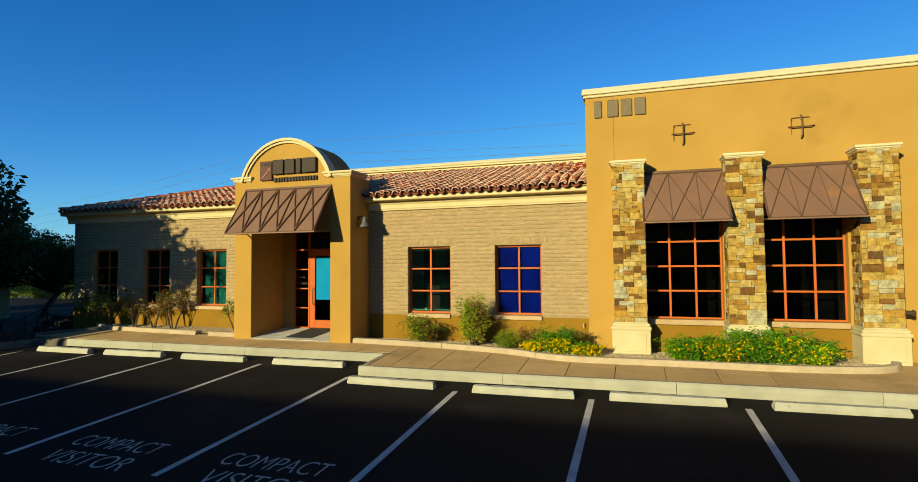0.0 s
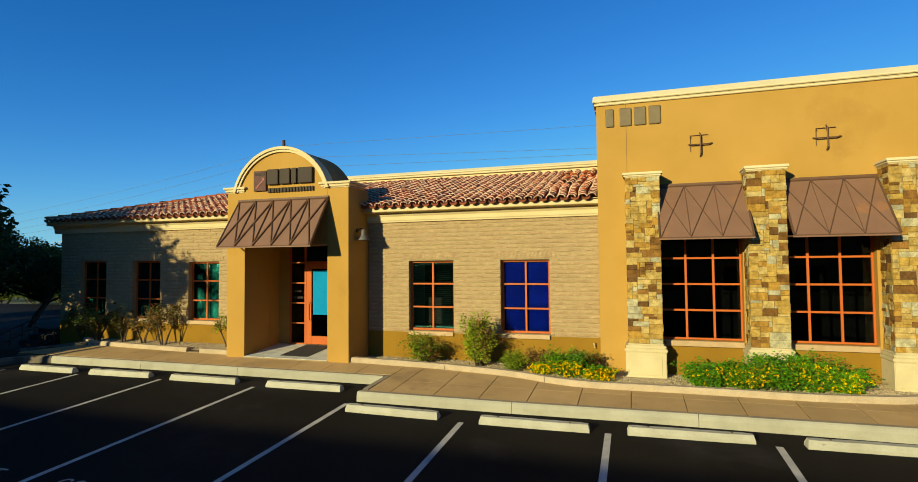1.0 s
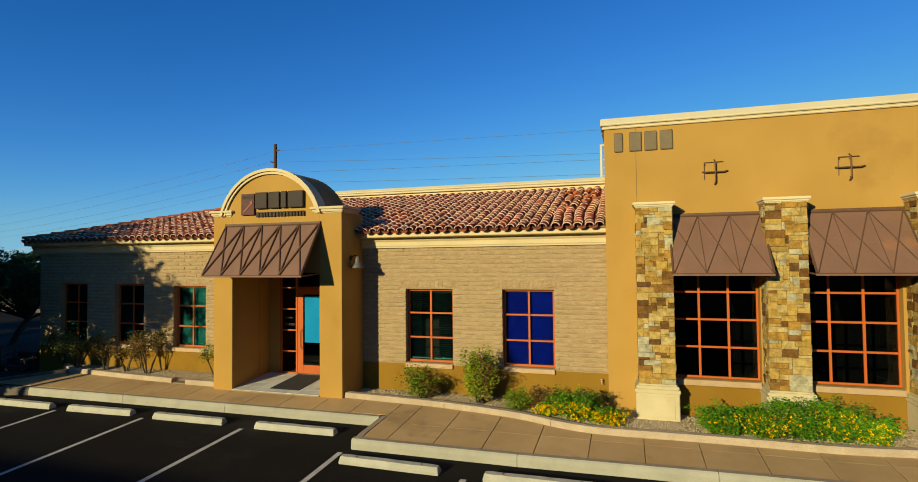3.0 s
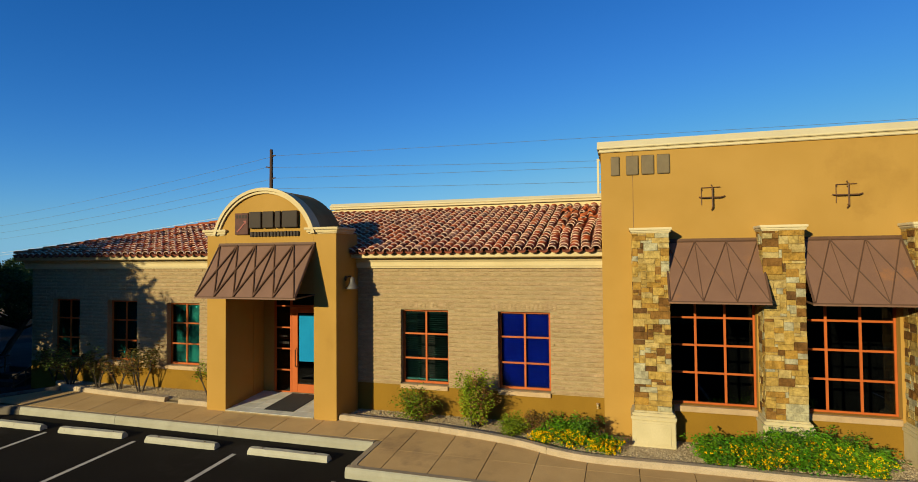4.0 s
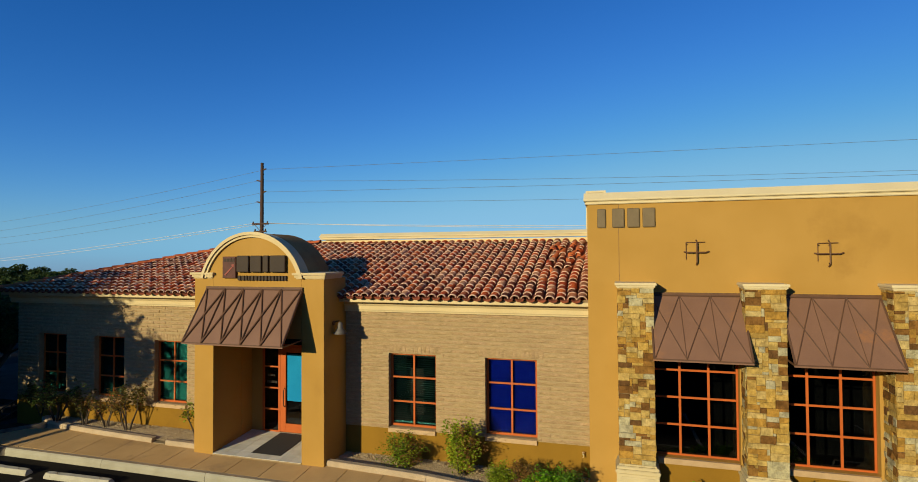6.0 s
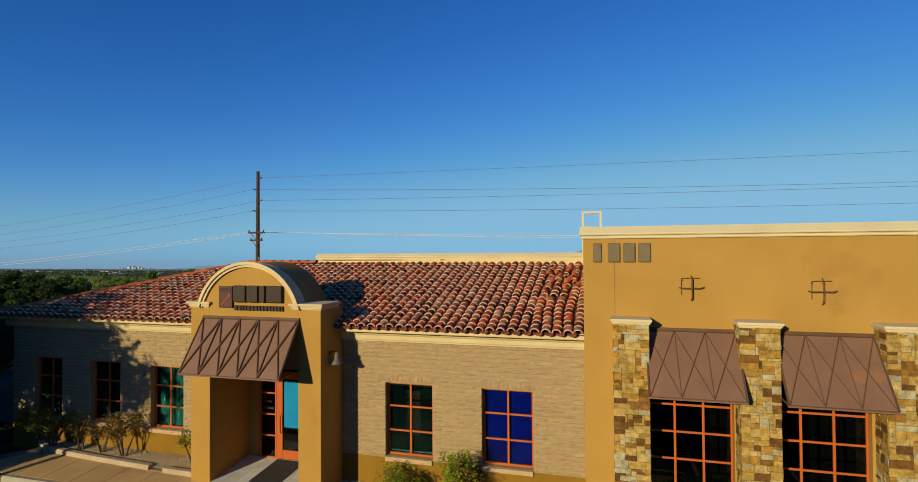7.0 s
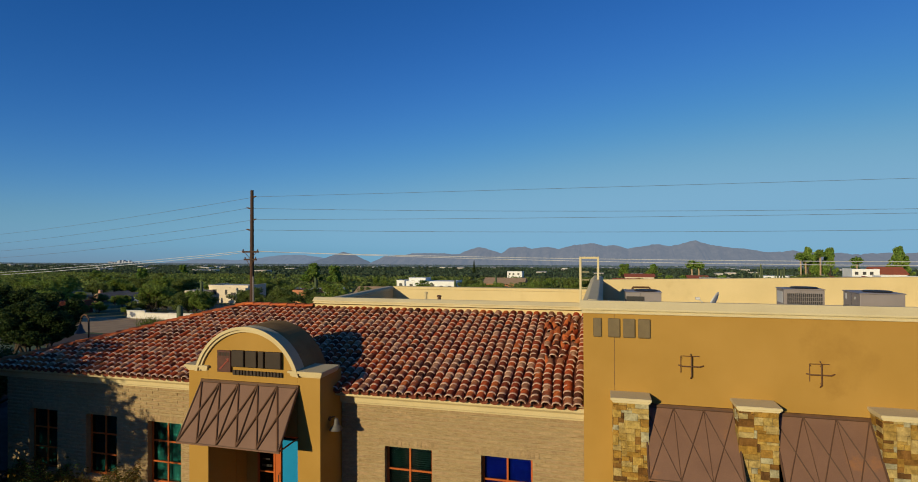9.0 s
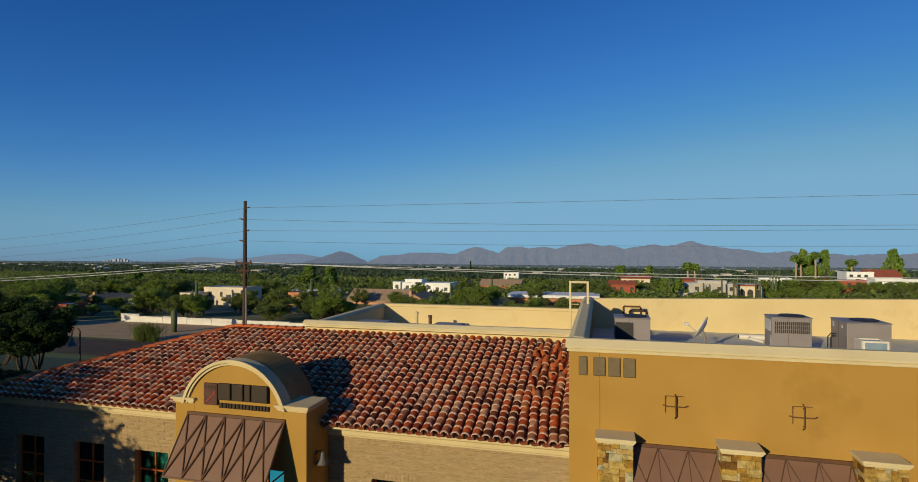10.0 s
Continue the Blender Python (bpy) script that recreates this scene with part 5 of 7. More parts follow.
    for k in range(len(line) - 1):
        bm.faces.new((a[k], a[k + 1], m[k + 1], m[k])); bm.faces.new((m[k], m[k + 1], b[k + 1], b[k]))
    part("gravel", bm, GRAVEL, e)
    return e


cut = [0, 16, 34, len(BED_R) - 1]
bed(BED_R, W + 0.02, [BED_R[a:b] + [(BED_R[b][0] - 0.008, BED_R[b][1])] for a, b in zip(cut, cut[1:])], "gravel planting bed with a pale curved kerb")
BED_L = fine([(-13.0, 12.55), (-12.4, 12.30), (-10.6, 12.12), (-8.52, 12.0)])
BED_L2 = fine([(-8.06, 11.97), (-7.6, 11.96), (-7.05, 11.95)])
bed_l = bed(BED_L + BED_L2, W + 0.02, [BED_L[:7] + [(BED_L[7][0] - 0.008, BED_L[7][1])], BED_L[7:], BED_L2], "gravel planting bed with a broken kerb by the porch")
part("drain_stone", boxes((-8.48, -8.1, 11.99, 12.2, 0.34, 0.372), bevel=0.02), MORTAR, bed_l, "dark wet drain gap")

# pebbles strewn over both beds
rng_n = np.random.default_rng(8)
pv, pf2 = [], []
OCT_F = [(0, 2, 4), (2, 1, 4), (1, 3, 4), (3, 0, 4), (2, 0, 5), (1, 2, 5), (3, 1, 5), (0, 3, 5)]
def pebble(x, y, z, r):
    o = len(pv)
    a, b, c_ = (rng_n.uniform(0.6, 1.3, 3) * r)
    for v in ((a, 0, 0), (-a, 0, 0), (0, b, 0), (0, -b, 0), (0, 0, c_ * 0.7), (0, 0, -c_ * 0.7)):
        pv.append((x + v[0], y + v[1], z + v[2]))
    pf2.extend(tuple(i + o for i in f) for f in OCT_F)
for line in (BED_R, BED_L + BED_L2):
    xs_, ys_ = [p[0] for p in line], [p[1] for p in line]
    for _ in range(11000 if line is BED_R else 6000):
        x = rng_n.uniform(xs_[0], xs_[-1])
        y0 = float(np.interp(x, xs_, ys_))
        y = rng_n.uniform(y0 + 0.15, min(W, y0 + 1.3))
        pebble(x, y, gravel_z(x, y) + 0.01, rng_n.uniform(0.011, 0.024))
me = bpy.data.meshes.new("pebbles")
me.from_pydata(pv, [], pf2)
me.materials.append(PEBBLE)
tagged(part("pebbles", me, None), "tan gravel pebbles strewn over the planting beds", "gravel", kind="stuff")


# ---- shrubs ----
def shrub(x, y, r, h, n, leaf, mats, label, seed, stems=9, spread=0.8, name="shrub", low=0.15, base=None, flowers=0, bloom_top=0.9):
    rng = np.random.default_rng(seed)
    z = gravel_z(x, y) if base is None else base
    e = thing(name, (x, y, z), label, "shrub", "shrubs in the gravel beds")
    bm = bmesh.new()
    tips = []
    for k in range(stems):
        a, q = rng.uniform(0, math.tau), rng.uniform(0.3, 1.0) ** 0.7
        top = Vector((x + math.cos(a) * r * q * spread, y + math.sin(a) * r * q * spread * 0.8, z + h * rng.uniform(0.55, 0.98)))
        b = Vector((x + rng.normal() * 0.05, y + rng.normal() * 0.05, z - 0.05))
        mid = b.lerp(top, 0.5) + Vector((rng.normal() * 0.05, rng.normal() * 0.05, h * 0.08))
        tube(bm, [b, mid, top], [0.012, 0.008, 0.004], 5)
        for t in np.linspace(0.3, 1.0, 6):
            p = b.lerp(mid, t * 2) if t < 0.5 else mid.lerp(top, t * 2 - 1)
            if p.z > z + h * low: tips.append(p)
            for _ in range(2):
                sp = p + Vector((rng.normal() * r * 0.28, rng.normal() * r * 0.25, rng.normal() * h * 0.10))
                if sp.z > z + h * low: tips.append(sp)
    part("wood", bm, BARK, e)
    c = np.array([t[:] for t in tips])
    per = rng.integers(0, len(c), n)
    pts = c[per] + rng.normal(size=(n, 3)) * np.array([r * 0.12, r * 0.12, h * 0.07])
    pts[:, 2] = np.maximum(pts[:, 2], z + 0.02)
    pts[:, 1] = np.minimum(pts[:, 1], W - 0.02)
    shaded = 1 / (1 + np.exp(-(c[:, 0] - x - r * 0.15) / (r * 0.22)))      # own shade away from the sun, painted with the drier second leaf colour
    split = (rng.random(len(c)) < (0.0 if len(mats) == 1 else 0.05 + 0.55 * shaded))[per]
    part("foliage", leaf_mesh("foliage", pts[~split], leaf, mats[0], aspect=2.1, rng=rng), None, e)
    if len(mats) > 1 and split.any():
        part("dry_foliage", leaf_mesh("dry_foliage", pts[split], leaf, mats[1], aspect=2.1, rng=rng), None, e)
    if flowers:
        top = pts[(pts[:, 2] < np.quantile(pts[:, 2], bloom_top)) & (pts[:, 1] < np.quantile(pts[:, 1], 0.5))]
        f = top[rng.integers(0, len(top), flowers)] + np.array([0, -0.02, 0.025])
        f = (f[:, None, :] + rng.normal(size=(len(f), 7, 3)) * 0.012).reshape(-1, 3)
        tagged(part("bloom", leaf_mesh("bloom", f, 0.025, PETAL, flat=0.8, aspect=1.0, rng=rng), None, e, "small yellow flower heads"), kind="stuff")
    return e


shrub(-1.75, 12.32, 0.52, 0.66, 3000, 0.027, [LEAF_SHRUB, LEAF_RED], "sparse low green shrub below a window", 21, 26)
shrub(-0.40, 12.20, 0.36, 1.13, 6800, 0.029, [LEAF_SHRUB, LEAF_RED], "upright yellow-green shrub against the block wall", 22, 24, low=0.16)
shrub(0.50, 11.94, 0.34, 0.42, 3200, 0.021, [LEAF_SHRUB], "small rounded green shrub on gravel", 23, 16)
shrub(1.0, 11.92, 0.28, 0.48, 2600, 0.019, [LEAF_RED, LEAF_DUST], "thin russet shrub behind flowers", 24, 12)
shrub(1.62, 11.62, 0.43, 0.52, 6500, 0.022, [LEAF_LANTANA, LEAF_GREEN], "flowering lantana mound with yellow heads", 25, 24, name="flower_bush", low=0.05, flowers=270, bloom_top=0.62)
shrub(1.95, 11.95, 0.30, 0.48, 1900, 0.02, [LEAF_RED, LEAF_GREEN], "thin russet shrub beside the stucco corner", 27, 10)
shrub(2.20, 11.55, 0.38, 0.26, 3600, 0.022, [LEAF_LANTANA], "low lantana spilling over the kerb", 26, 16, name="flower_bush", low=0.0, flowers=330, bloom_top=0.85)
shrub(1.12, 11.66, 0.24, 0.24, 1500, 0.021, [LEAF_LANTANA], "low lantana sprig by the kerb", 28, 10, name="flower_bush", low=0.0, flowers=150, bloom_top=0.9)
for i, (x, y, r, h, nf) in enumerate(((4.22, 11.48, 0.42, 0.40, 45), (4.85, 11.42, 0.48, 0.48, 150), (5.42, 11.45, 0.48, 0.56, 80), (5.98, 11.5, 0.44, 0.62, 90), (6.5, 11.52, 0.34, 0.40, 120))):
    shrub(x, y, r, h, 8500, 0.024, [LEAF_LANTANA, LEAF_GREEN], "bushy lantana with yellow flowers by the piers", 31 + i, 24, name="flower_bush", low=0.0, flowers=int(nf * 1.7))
def desert_shrub(x, y, r, h, n, mats, label, seed, stems=5, leaf=0.034):
    """Woody shrub: bare forking stems below, loose sprays of leaves above."""
    rng = np.random.default_rng(seed)
    z = zs(x, y) + 0.05
    e = thing("shrub", (x, y, z), label, "shrub", "shrubs in the gravel beds")
    bm, tips = bmesh.new(), []
    for k in range(stems):
        a = math.tau * (k + rng.uniform(-0.3, 0.3)) / stems
        out = Vector((math.cos(a), math.sin(a) * 0.45, 0))
        b = Vector((x, y, z - 0.06)) + out * 0.05
        fork = b + out * r * rng.uniform(0.25, 0.45) + Vector((rng.normal() * 0.03, 0, h * rng.uniform(0.34, 0.48)))
        tube(bm, [b, b.lerp(fork, 0.5) + Vector((rng.normal() * 0.02, 0, 0.02)), fork], [0.024, 0.02, 0.015], 6)
        for q in range(4):
            end = fork + out * r * rng.uniform(0.1, 0.75) + Vector((rng.normal() * r * 0.28, rng.normal() * r * 0.15, h * rng.uniform(0.14, 0.52)))
            mid = fork.lerp(end, 0.5) + Vector((rng.normal() * 0.03, rng.normal() * 0.03, 0.04))
            tube(bm, [fork, mid, end], [0.012, 0.008, 0.003], 5)
            for t in np.linspace(0.25, 1.0, 6):
                tips.append((fork.lerp(mid, t * 2) if t < 0.5 else mid.lerp(end, t * 2 - 1)) + Vector((rng.normal() * 0.05, rng.normal() * 0.04, rng.normal() * 0.05)))
    part("wood", bm, BARK, e)
    c = np.array([t[:] for t in tips])
    per = rng.integers(0, len(c), n)
    pts = c[per] + rng.normal(size=(n, 3)) * np.array([0.055, 0.045, 0.055])
    pts[:, 1] = np.minimum(pts[:, 1], W - 0.02)
    dry = (rng.random(len(c)) < 0.35)[per]
    part("foliage", leaf_mesh("foliage", pts[~dry], leaf, mats[0], aspect=2.2, rng=rng), None, e)
    part("dry_foliage", leaf_mesh("dry_foliage", pts[dry], leaf, mats[1], aspect=2.2, rng=rng), None, e)
    return e


desert_shrub(-9.75, 12.42, 0.62, 1.35, 1150, [LEAF_DUST, LEAF_RED], "tall straggly woody shrub against the shaded wall", 41, 5)
desert_shrub(-10.55, 12.48, 0.42, 0.95, 420, [LEAF_RED, LEAF_DUST], "thin russet woody shrub by the shaded wall", 46, 4)
desert_shrub(-12.25, 12.42, 0.85, 1.3, 1300, [LEAF_DUST, LEAF_MESQ], "broad straggly woody shrub in tree shade", 42, 6)
desert_shrub(-11.3, 12.48, 0.45, 1.0, 420, [LEAF_DUST, LEAF_RED], "thin dry woody shrub by the kerb", 43, 4)
desert_shrub(-7.50, 12.45, 0.42, 1.15, 520, [LEAF_SHRUB, LEAF_DUST], "wispy green shrub beside the porch pillar", 44, 4)
desert_shrub(-13.4, 12.85, 0.6, 1.0, 900, [LEAF_DUST, LEAF_MESQ], "dark woody shrub at the building corner", 45, 5)


# ---- roof plant ----
PALE_PIPE = surf("white pipe", (0.72, 0.66, 0.56), rough=0.6, bump=0.0)
HATCH_BLUE = surf("bluish cover sheet", (0.22, 0.30, 0.36), (0.18, 0.25, 0.31), scale=3, fine=30, rough=0.5, bump=0.0)
ROOF_Z, DISH_Z = 4.75, 5.17


def air_unit(x0, x1, y0, y1, h, label, side_grille=False, plain=False):
    e = thing("air_conditioner", ((x0 + x1) / 2, (y0 + y1) / 2, ROOF_Z), label, "air conditioner", "roof air units")
    part("rail", boxes((x0 + 0.05, x0 + 0.13, y0, y1, ROOF_Z, ROOF_Z + 0.08)), UNIT, e)
    part("rail", boxes((x1 - 0.13, x1 - 0.05, y0, y1, ROOF_Z, ROOF_Z + 0.08)), UNIT, e)
    z0, z1 = ROOF_Z + 0.08, ROOF_Z + h
    part("cabinet", boxes((x0, x1, y0, y1, z0, z1 - 0.03), bevel=0.012, seg=2), UNIT, e)
    part("lid", boxes((x0 - 0.02, x1 + 0.02, y0 - 0.02, y1 + 0.02, z1 - 0.03, z1), bevel=0.01), UNIT, e)
    cx, cy = (x0 + x1) / 2, (y0 + y1) / 2
    part("fan_guard", lathe(bmesh.new(), [(0.33, 0.0), (0.36, 0.02), (0.33, 0.035), (0.05, 0.045)], (cx + 0.1, cy, z1), 24), DARKGRILLE, e, "dark round fan guard")
    if plain:
        part("seam", boxes((x0 - 0.003, x0 + 0.004, y0 + 0.55, y0 + 0.558, z0, z1 - 0.04)), DARKGRILLE, e)
        part("label_plate", boxes((x0 - 0.005, x0, y0 + 0.28, y0 + 0.36, z1 - 0.2, z1 - 0.13)), WHITEM, e, "white label plate")
        part("label_plate", boxes((x0 - 0.005, x0, y1 - 0.24, y1 - 0.14, z1 - 0.24, z1 - 0.08)), WHITEM, e, "white label plate")
        for q in (0.0, 0.07):
            part("refrigerant_line", tube(bmesh.new(), [(x0 + 0.02, y0 + 0.7, z1 - 0.42 - q), (x0 - 0.14, y0 + 0.7, z1 - 0.42 - q), (x0 - 0.22 + q, y0 + 0.7, z1 - 0.52 - q), (x0 - 0.24 + q, y0 + 0.7, ROOF_Z)], 0.018, 6), DARKGRILLE, e)
        return e
    bm = bmesh.new()
    gx0, gx1 = (x0 + 0.07, x1 - 0.05) if not side_grille else (x0 + 0.02, x0 + 0.55)
    gz0, gz1 = (z1 - 0.46, z1 - 0.12) if not side_grille else (z0 + 0.37, z1 - 0.14)
    part("coil", boxes((gx0, gx1, y0 - 0.004, y0 + 0.02, gz0, gz1)), DARKGRILLE, e, "dark coil face")
    k = gx0
    while k < gx1 and not side_grille:
        box(bm, k, k + 0.012, y0 - 0.016, y0 - 0.004, gz0, gz1); k += 0.05
    if not side_grille:
        for q in range(4):
            z = gz0 + (gz1 - gz0) * q / 3
            box(bm, gx0, gx1, y0 - 0.02, y0 - 0.014, z - 0.006, z + 0.006)
        tagged(part("guard", bm, UNIT, e), kind="stuff")
        part("label_plate", boxes((x0 - 0.006, x0, y0 + 0.08, y1 - 0.1, z1 - 0.42, z1 - 0.09)), WHITEM, e, "white label plate")
        part("label_plate", boxes((x0 - 0.006, x0, y0 + 0.05, y0 + 0.16, z0 + 0.41, z0 + 0.83)), WHITEM, e, "white label plate")
    else:
        bm.free()
    part("seam", boxes((x0 + (x1 - x0) * 0.42, x0 + (x1 - x0) * 0.42 + 0.008, y0 - 0.003, y0 + 0.004, z0, z1 - 0.04)), DARKGRILLE, e)
    return e


air_unit(7.66, 8.69, 18.3, 19.0, 1.45, "grey roof air unit with a grilled coil face")
air_unit(9.55, 10.62, 18.3, 19.4, 1.36, "grey roof air unit with a plain casing", plain=True)
air_unit(3.31, 4.35, 18.3, 19.2, 1.29, "small grey roof unit with an open dark side", True)
DX, DY = 6.02, 19.55
dish = thing("satellite_dish", (DX, DY, ROOF_Z), "white satellite dish on a short roof mast", "antenna")
part("mast", tube(bmesh.new(), [(DX + 0.12, DY + 0.1, ROOF_Z), (DX + 0.06, DY + 0.06, DISH_Z + 0.30), (DX, DY + 0.03, DISH_Z + 0.42)], 0.03, 8), UNIT, dish)
part("brace", tube(bmesh.new(), [(DX + 0.38, DY + 0.15, ROOF_Z), (DX + 0.07, DY + 0.06, DISH_Z + 0.24)], 0.014, 6), UNIT, dish)
part("foot", boxes((DX - 0.08, DX + 0.42, DY - 0.1, DY + 0.3, ROOF_Z, ROOF_Z + 0.04)), UNIT, dish)
part("reflector", lathe(bmesh.new(), [(0.02, -0.06), (0.18, -0.04), (0.31, 0.0), (0.375, 0.035), (0.365, 0.04), (0.18, -0.022), (0.02, -0.04)], (DX, DY, DISH_Z + 0.47), 22, (-0.82, 0.33, 0.47)), WHITEM, dish, "white dish reflector", True)
part("feed_arm", tube(bmesh.new(), [(DX - 0.02, DY, DISH_Z + 0.2), (DX - 0.46, DY - 0.2, DISH_Z + 0.58)], 0.014, 6), WHITEM, dish)
part("feed_horn", boxes((DX - 0.56, DX - 0.42, DY - 0.25, DY - 0.15, DISH_Z + 0.56, DISH_Z + 0.64), bevel=0.015), WHITEM, dish)
vp = thing("vent_pipe", (7.9, 23.0, ROOF_Z), "white pipe lying on the flat roof", "pipe")
part("pipe", tube(bmesh.new(), [(7.85, 23.0, ROOF_Z + 0.10), (8.3, 23.0, ROOF_Z + 0.10), (9.7, 22.9, ROOF_Z + 0.10)], 0.10, 12), PALE_PIPE, vp)
# dark disc painted for the shade inside the pipe
part("bore", tube(bmesh.new(), [(7.843, 23.0, ROOF_Z + 0.10), (7.849, 23.0, ROOF_Z + 0.10)], 0.07, 12), DARKGRILLE, vp, "dark disc standing for the shaded pipe end")
part("branch", tube(bmesh.new(), [(8.2, 23.0, ROOF_Z + 0.1), (8.15, 22.7, ROOF_Z + 0.09), (8.5, 22.3, ROOF_Z + 0.05)], 0.05, 8), PALE_PIPE, vp)
hb = thing("roof_hatch", (9.95, 17.75, ROOF_Z), "low roof hatch with a pale frame and bluish top", "hatch")
part("frame", boxes((9.64, 10.26, 17.6, 17.66, ROOF_Z, 5.72), (9.64, 9.70, 17.66, 18.1, ROOF_Z, 5.72), (10.20, 10.26, 17.66, 18.1, ROOF_Z, 5.72), (9.70, 10.20, 18.04, 18.1, ROOF_Z, 5.72), bevel=0.008), PALE_PIPE, hb)
part("cover", boxes((9.70, 10.20, 17.66, 18.04, ROOF_Z, 5.69), bevel=0.01), HATCH_BLUE, hb, "bluish translucent cover")
part("front_panel", boxes((9.70, 10.20, 17.585, 17.60, ROOF_Z + 0.05, 5.67)), HATCH_BLUE, hb, "bluish panel")


def hoop(name, x0, x1, y, z0, z1, r, mat, label, z0b=None):
    e = thing(name, ((x0 + x1) / 2, y, z0), label, "rail")
    part("rail", tube(bmesh.new(), [(x0, y, z0), (x0, y, z1 - 0.03), (x0 + 0.03, y, z1), (x1 - 0.03, y, z1), (x1, y, z1 - 0.03), (x1, y, z0 if z0b is None else z0b)], r, 8), mat, e)
    return e


hoop("duct_rail", 3.80, 4.48, 24.44, 5.0, 5.71, 0.034, IRON, "dark steel pipe hoop at the rear parapet")
hoop("duct_rail", 4.04, 4.70, 24.36, 5.0, 5.55, 0.034, IRON, "smaller dark steel pipe hoop at the rear parapet")
lad = thing("roof_ladder", (2.2, 19.0, 4.85), "cream steel ladder hoop over the parapet", "ladder")
part("hoop", boxes((1.89, 1.96, 18.96, 19.04, 4.85, 7.10), (2.45, 2.52, 18.96, 19.04, 6.36, 7.10), (1.96, 2.45, 18.962, 19.038, 7.03, 7.10), bevel=0.006), COPING, lad)
for k in range(6):
    part("rung", tube(bmesh.new(), [(1.925, 19.0, 5.3 + k * 0.26), (2.2, 19.0, 5.3 + k * 0.26)], 0.014, 6), COPING, lad)
for i, (x, y, h, s) in enumerate(((-4.09, 21.0, 0.75, 0.06), (-3.54, 21.0, 0.63, 0.07))):
    v_ = thing("roof_vent", (x, y, 4.85), "short vent pipe on the low flat roof", "vent", "roof vents")
    part("pipe", lathe(bmesh.new(), [(s, 0), (s, h), (s * 1.3, h), (s * 1.3, h + 0.05), (s * 0.5, h + 0.07)], (x, y, 4.85), 10), CREAM if i == 0 else IRON, v_)
for x0, x1 in ((-5.9, -4.55), (-2.95, -1.75)):
    sk = thing("skylight", ((x0 + x1) / 2, 19.3, 4.85), "flat grey skylight box on the low roof", "skylight", "skylights")
    part("frame", boxes((x0, x1, 18.8, 19.9, 4.85, 5.43), bevel=0.015), ROOFING, sk)
    part("dome", boxes((x0 + 0.08, x1 - 0.08, 18.88, 19.82, 5.43, 5.475), bevel=0.02), UNIT, sk, "dull grey skylight top")
for k, x in enumerate((4.75, 6.4, 9.0)):
    j = thing("junction_box", (x, 18.9, ROOF_Z), "small metal service box on the flat roof", "box", "roof service boxes")
    part("body", boxes((x, x + 0.22, 18.8, 19.0, ROOF_Z, ROOF_Z + 0.25), bevel=0.01), UNIT, j)
    part("conduit", tube(bmesh.new(), [(x + 0.2, 18.95, ROOF_Z + 0.1), (x + 0.5, 19.0, ROOF_Z + 0.12), (x + 0.6, 19.0, ROOF_Z)], 0.015, 6), UNIT, j)

# ---- trees ----
def tree_parts(height, r, trunk_r, n, leaf, mat, seed, stems=1, crown0=0.35, flat=0.75, clumps=26):
    """Meshes of a tree at the origin: trunk with limbs, and a crown of leaves in uneven clumps."""
    rng = np.random.default_rng(seed)
    bm = bmesh.new()
    c0 = height * crown0
    tips = []
    for s in range(stems):
        a = rng.uniform(0, math.tau)
        lean = Vector((math.cos(a), math.sin(a), 0)) * (0.05 if stems == 1 else r * 0.28)
        b = Vector((math.cos(a) * 0.1 * (stems > 1), math.sin(a) * 0.1 * (stems > 1), -0.2))
        fork = b + lean + Vector((rng.normal() * 0.1, rng.normal() * 0.1, c0 + 0.2))
        tube(bm, [b, b.lerp(fork, 0.5) + Vector((rng.normal() * 0.08, rng.normal() * 0.08, 0)), fork], [trunk_r, trunk_r * 0.8, trunk_r * 0.65], 8)
        for k in range(max(3, clumps // stems // 2)):
            a2, q = rng.uniform(0, math.tau), math.sqrt(rng.uniform(0.05, 1))
            z = c0 + (height - c0) * rng.uniform(0.25, 0.95)
            env = math.sqrt(max(0.08, 1 - ((z - c0) / (height - c0) * 1.9 - 0.85) ** 2))
            end = Vector((math.cos(a2) * r * q * env, math.sin(a2) * r * q * env, z))
            mid = fork.lerp(end, 0.5) + Vector((rng.normal() * r * 0.08, rng.normal() * r * 0.08, height * 0.05))
            tube(bm, [fork, mid, end], [trunk_r * 0.42, trunk_r * 0.25, trunk_r * 0.08], 5)
            tips += [end, mid.lerp(end, 0.45) + Vector((rng.normal() * r * 0.12, rng.normal() * r * 0.12, 0))]
    c = np.array([t[:] for t in tips])
    size = rng.uniform(0.55, 1.25, len(c)) * r * 0.24
    w = size ** 2 / (size ** 2).sum()
    per = rng.choice(len(c), n, p=w)
    d = rng.normal(size=(n, 3)); d /= np.linalg.norm(d, axis=1)[:, None]
    pts = c[per] + d * (size[per] * rng.uniform(0.2, 1.0, n) ** 0.5)[:, None] * np.array([1, 1, flat])
    return finish(bm, "trunk", BARK), leaf_mesh("crown", pts, leaf, mat, flat=0.6, aspect=1.5, rng=rng)


def plant_tree(meshes, m, label, name="tree", group=""):
    e = thing(name, (0, 0, 0), label, "tree", group)
    for nm, me in zip(("trunk", "crown"), meshes):
        ob = new(nm, me)
        ob.parent = e
    e.matrix_basis = m
    return e


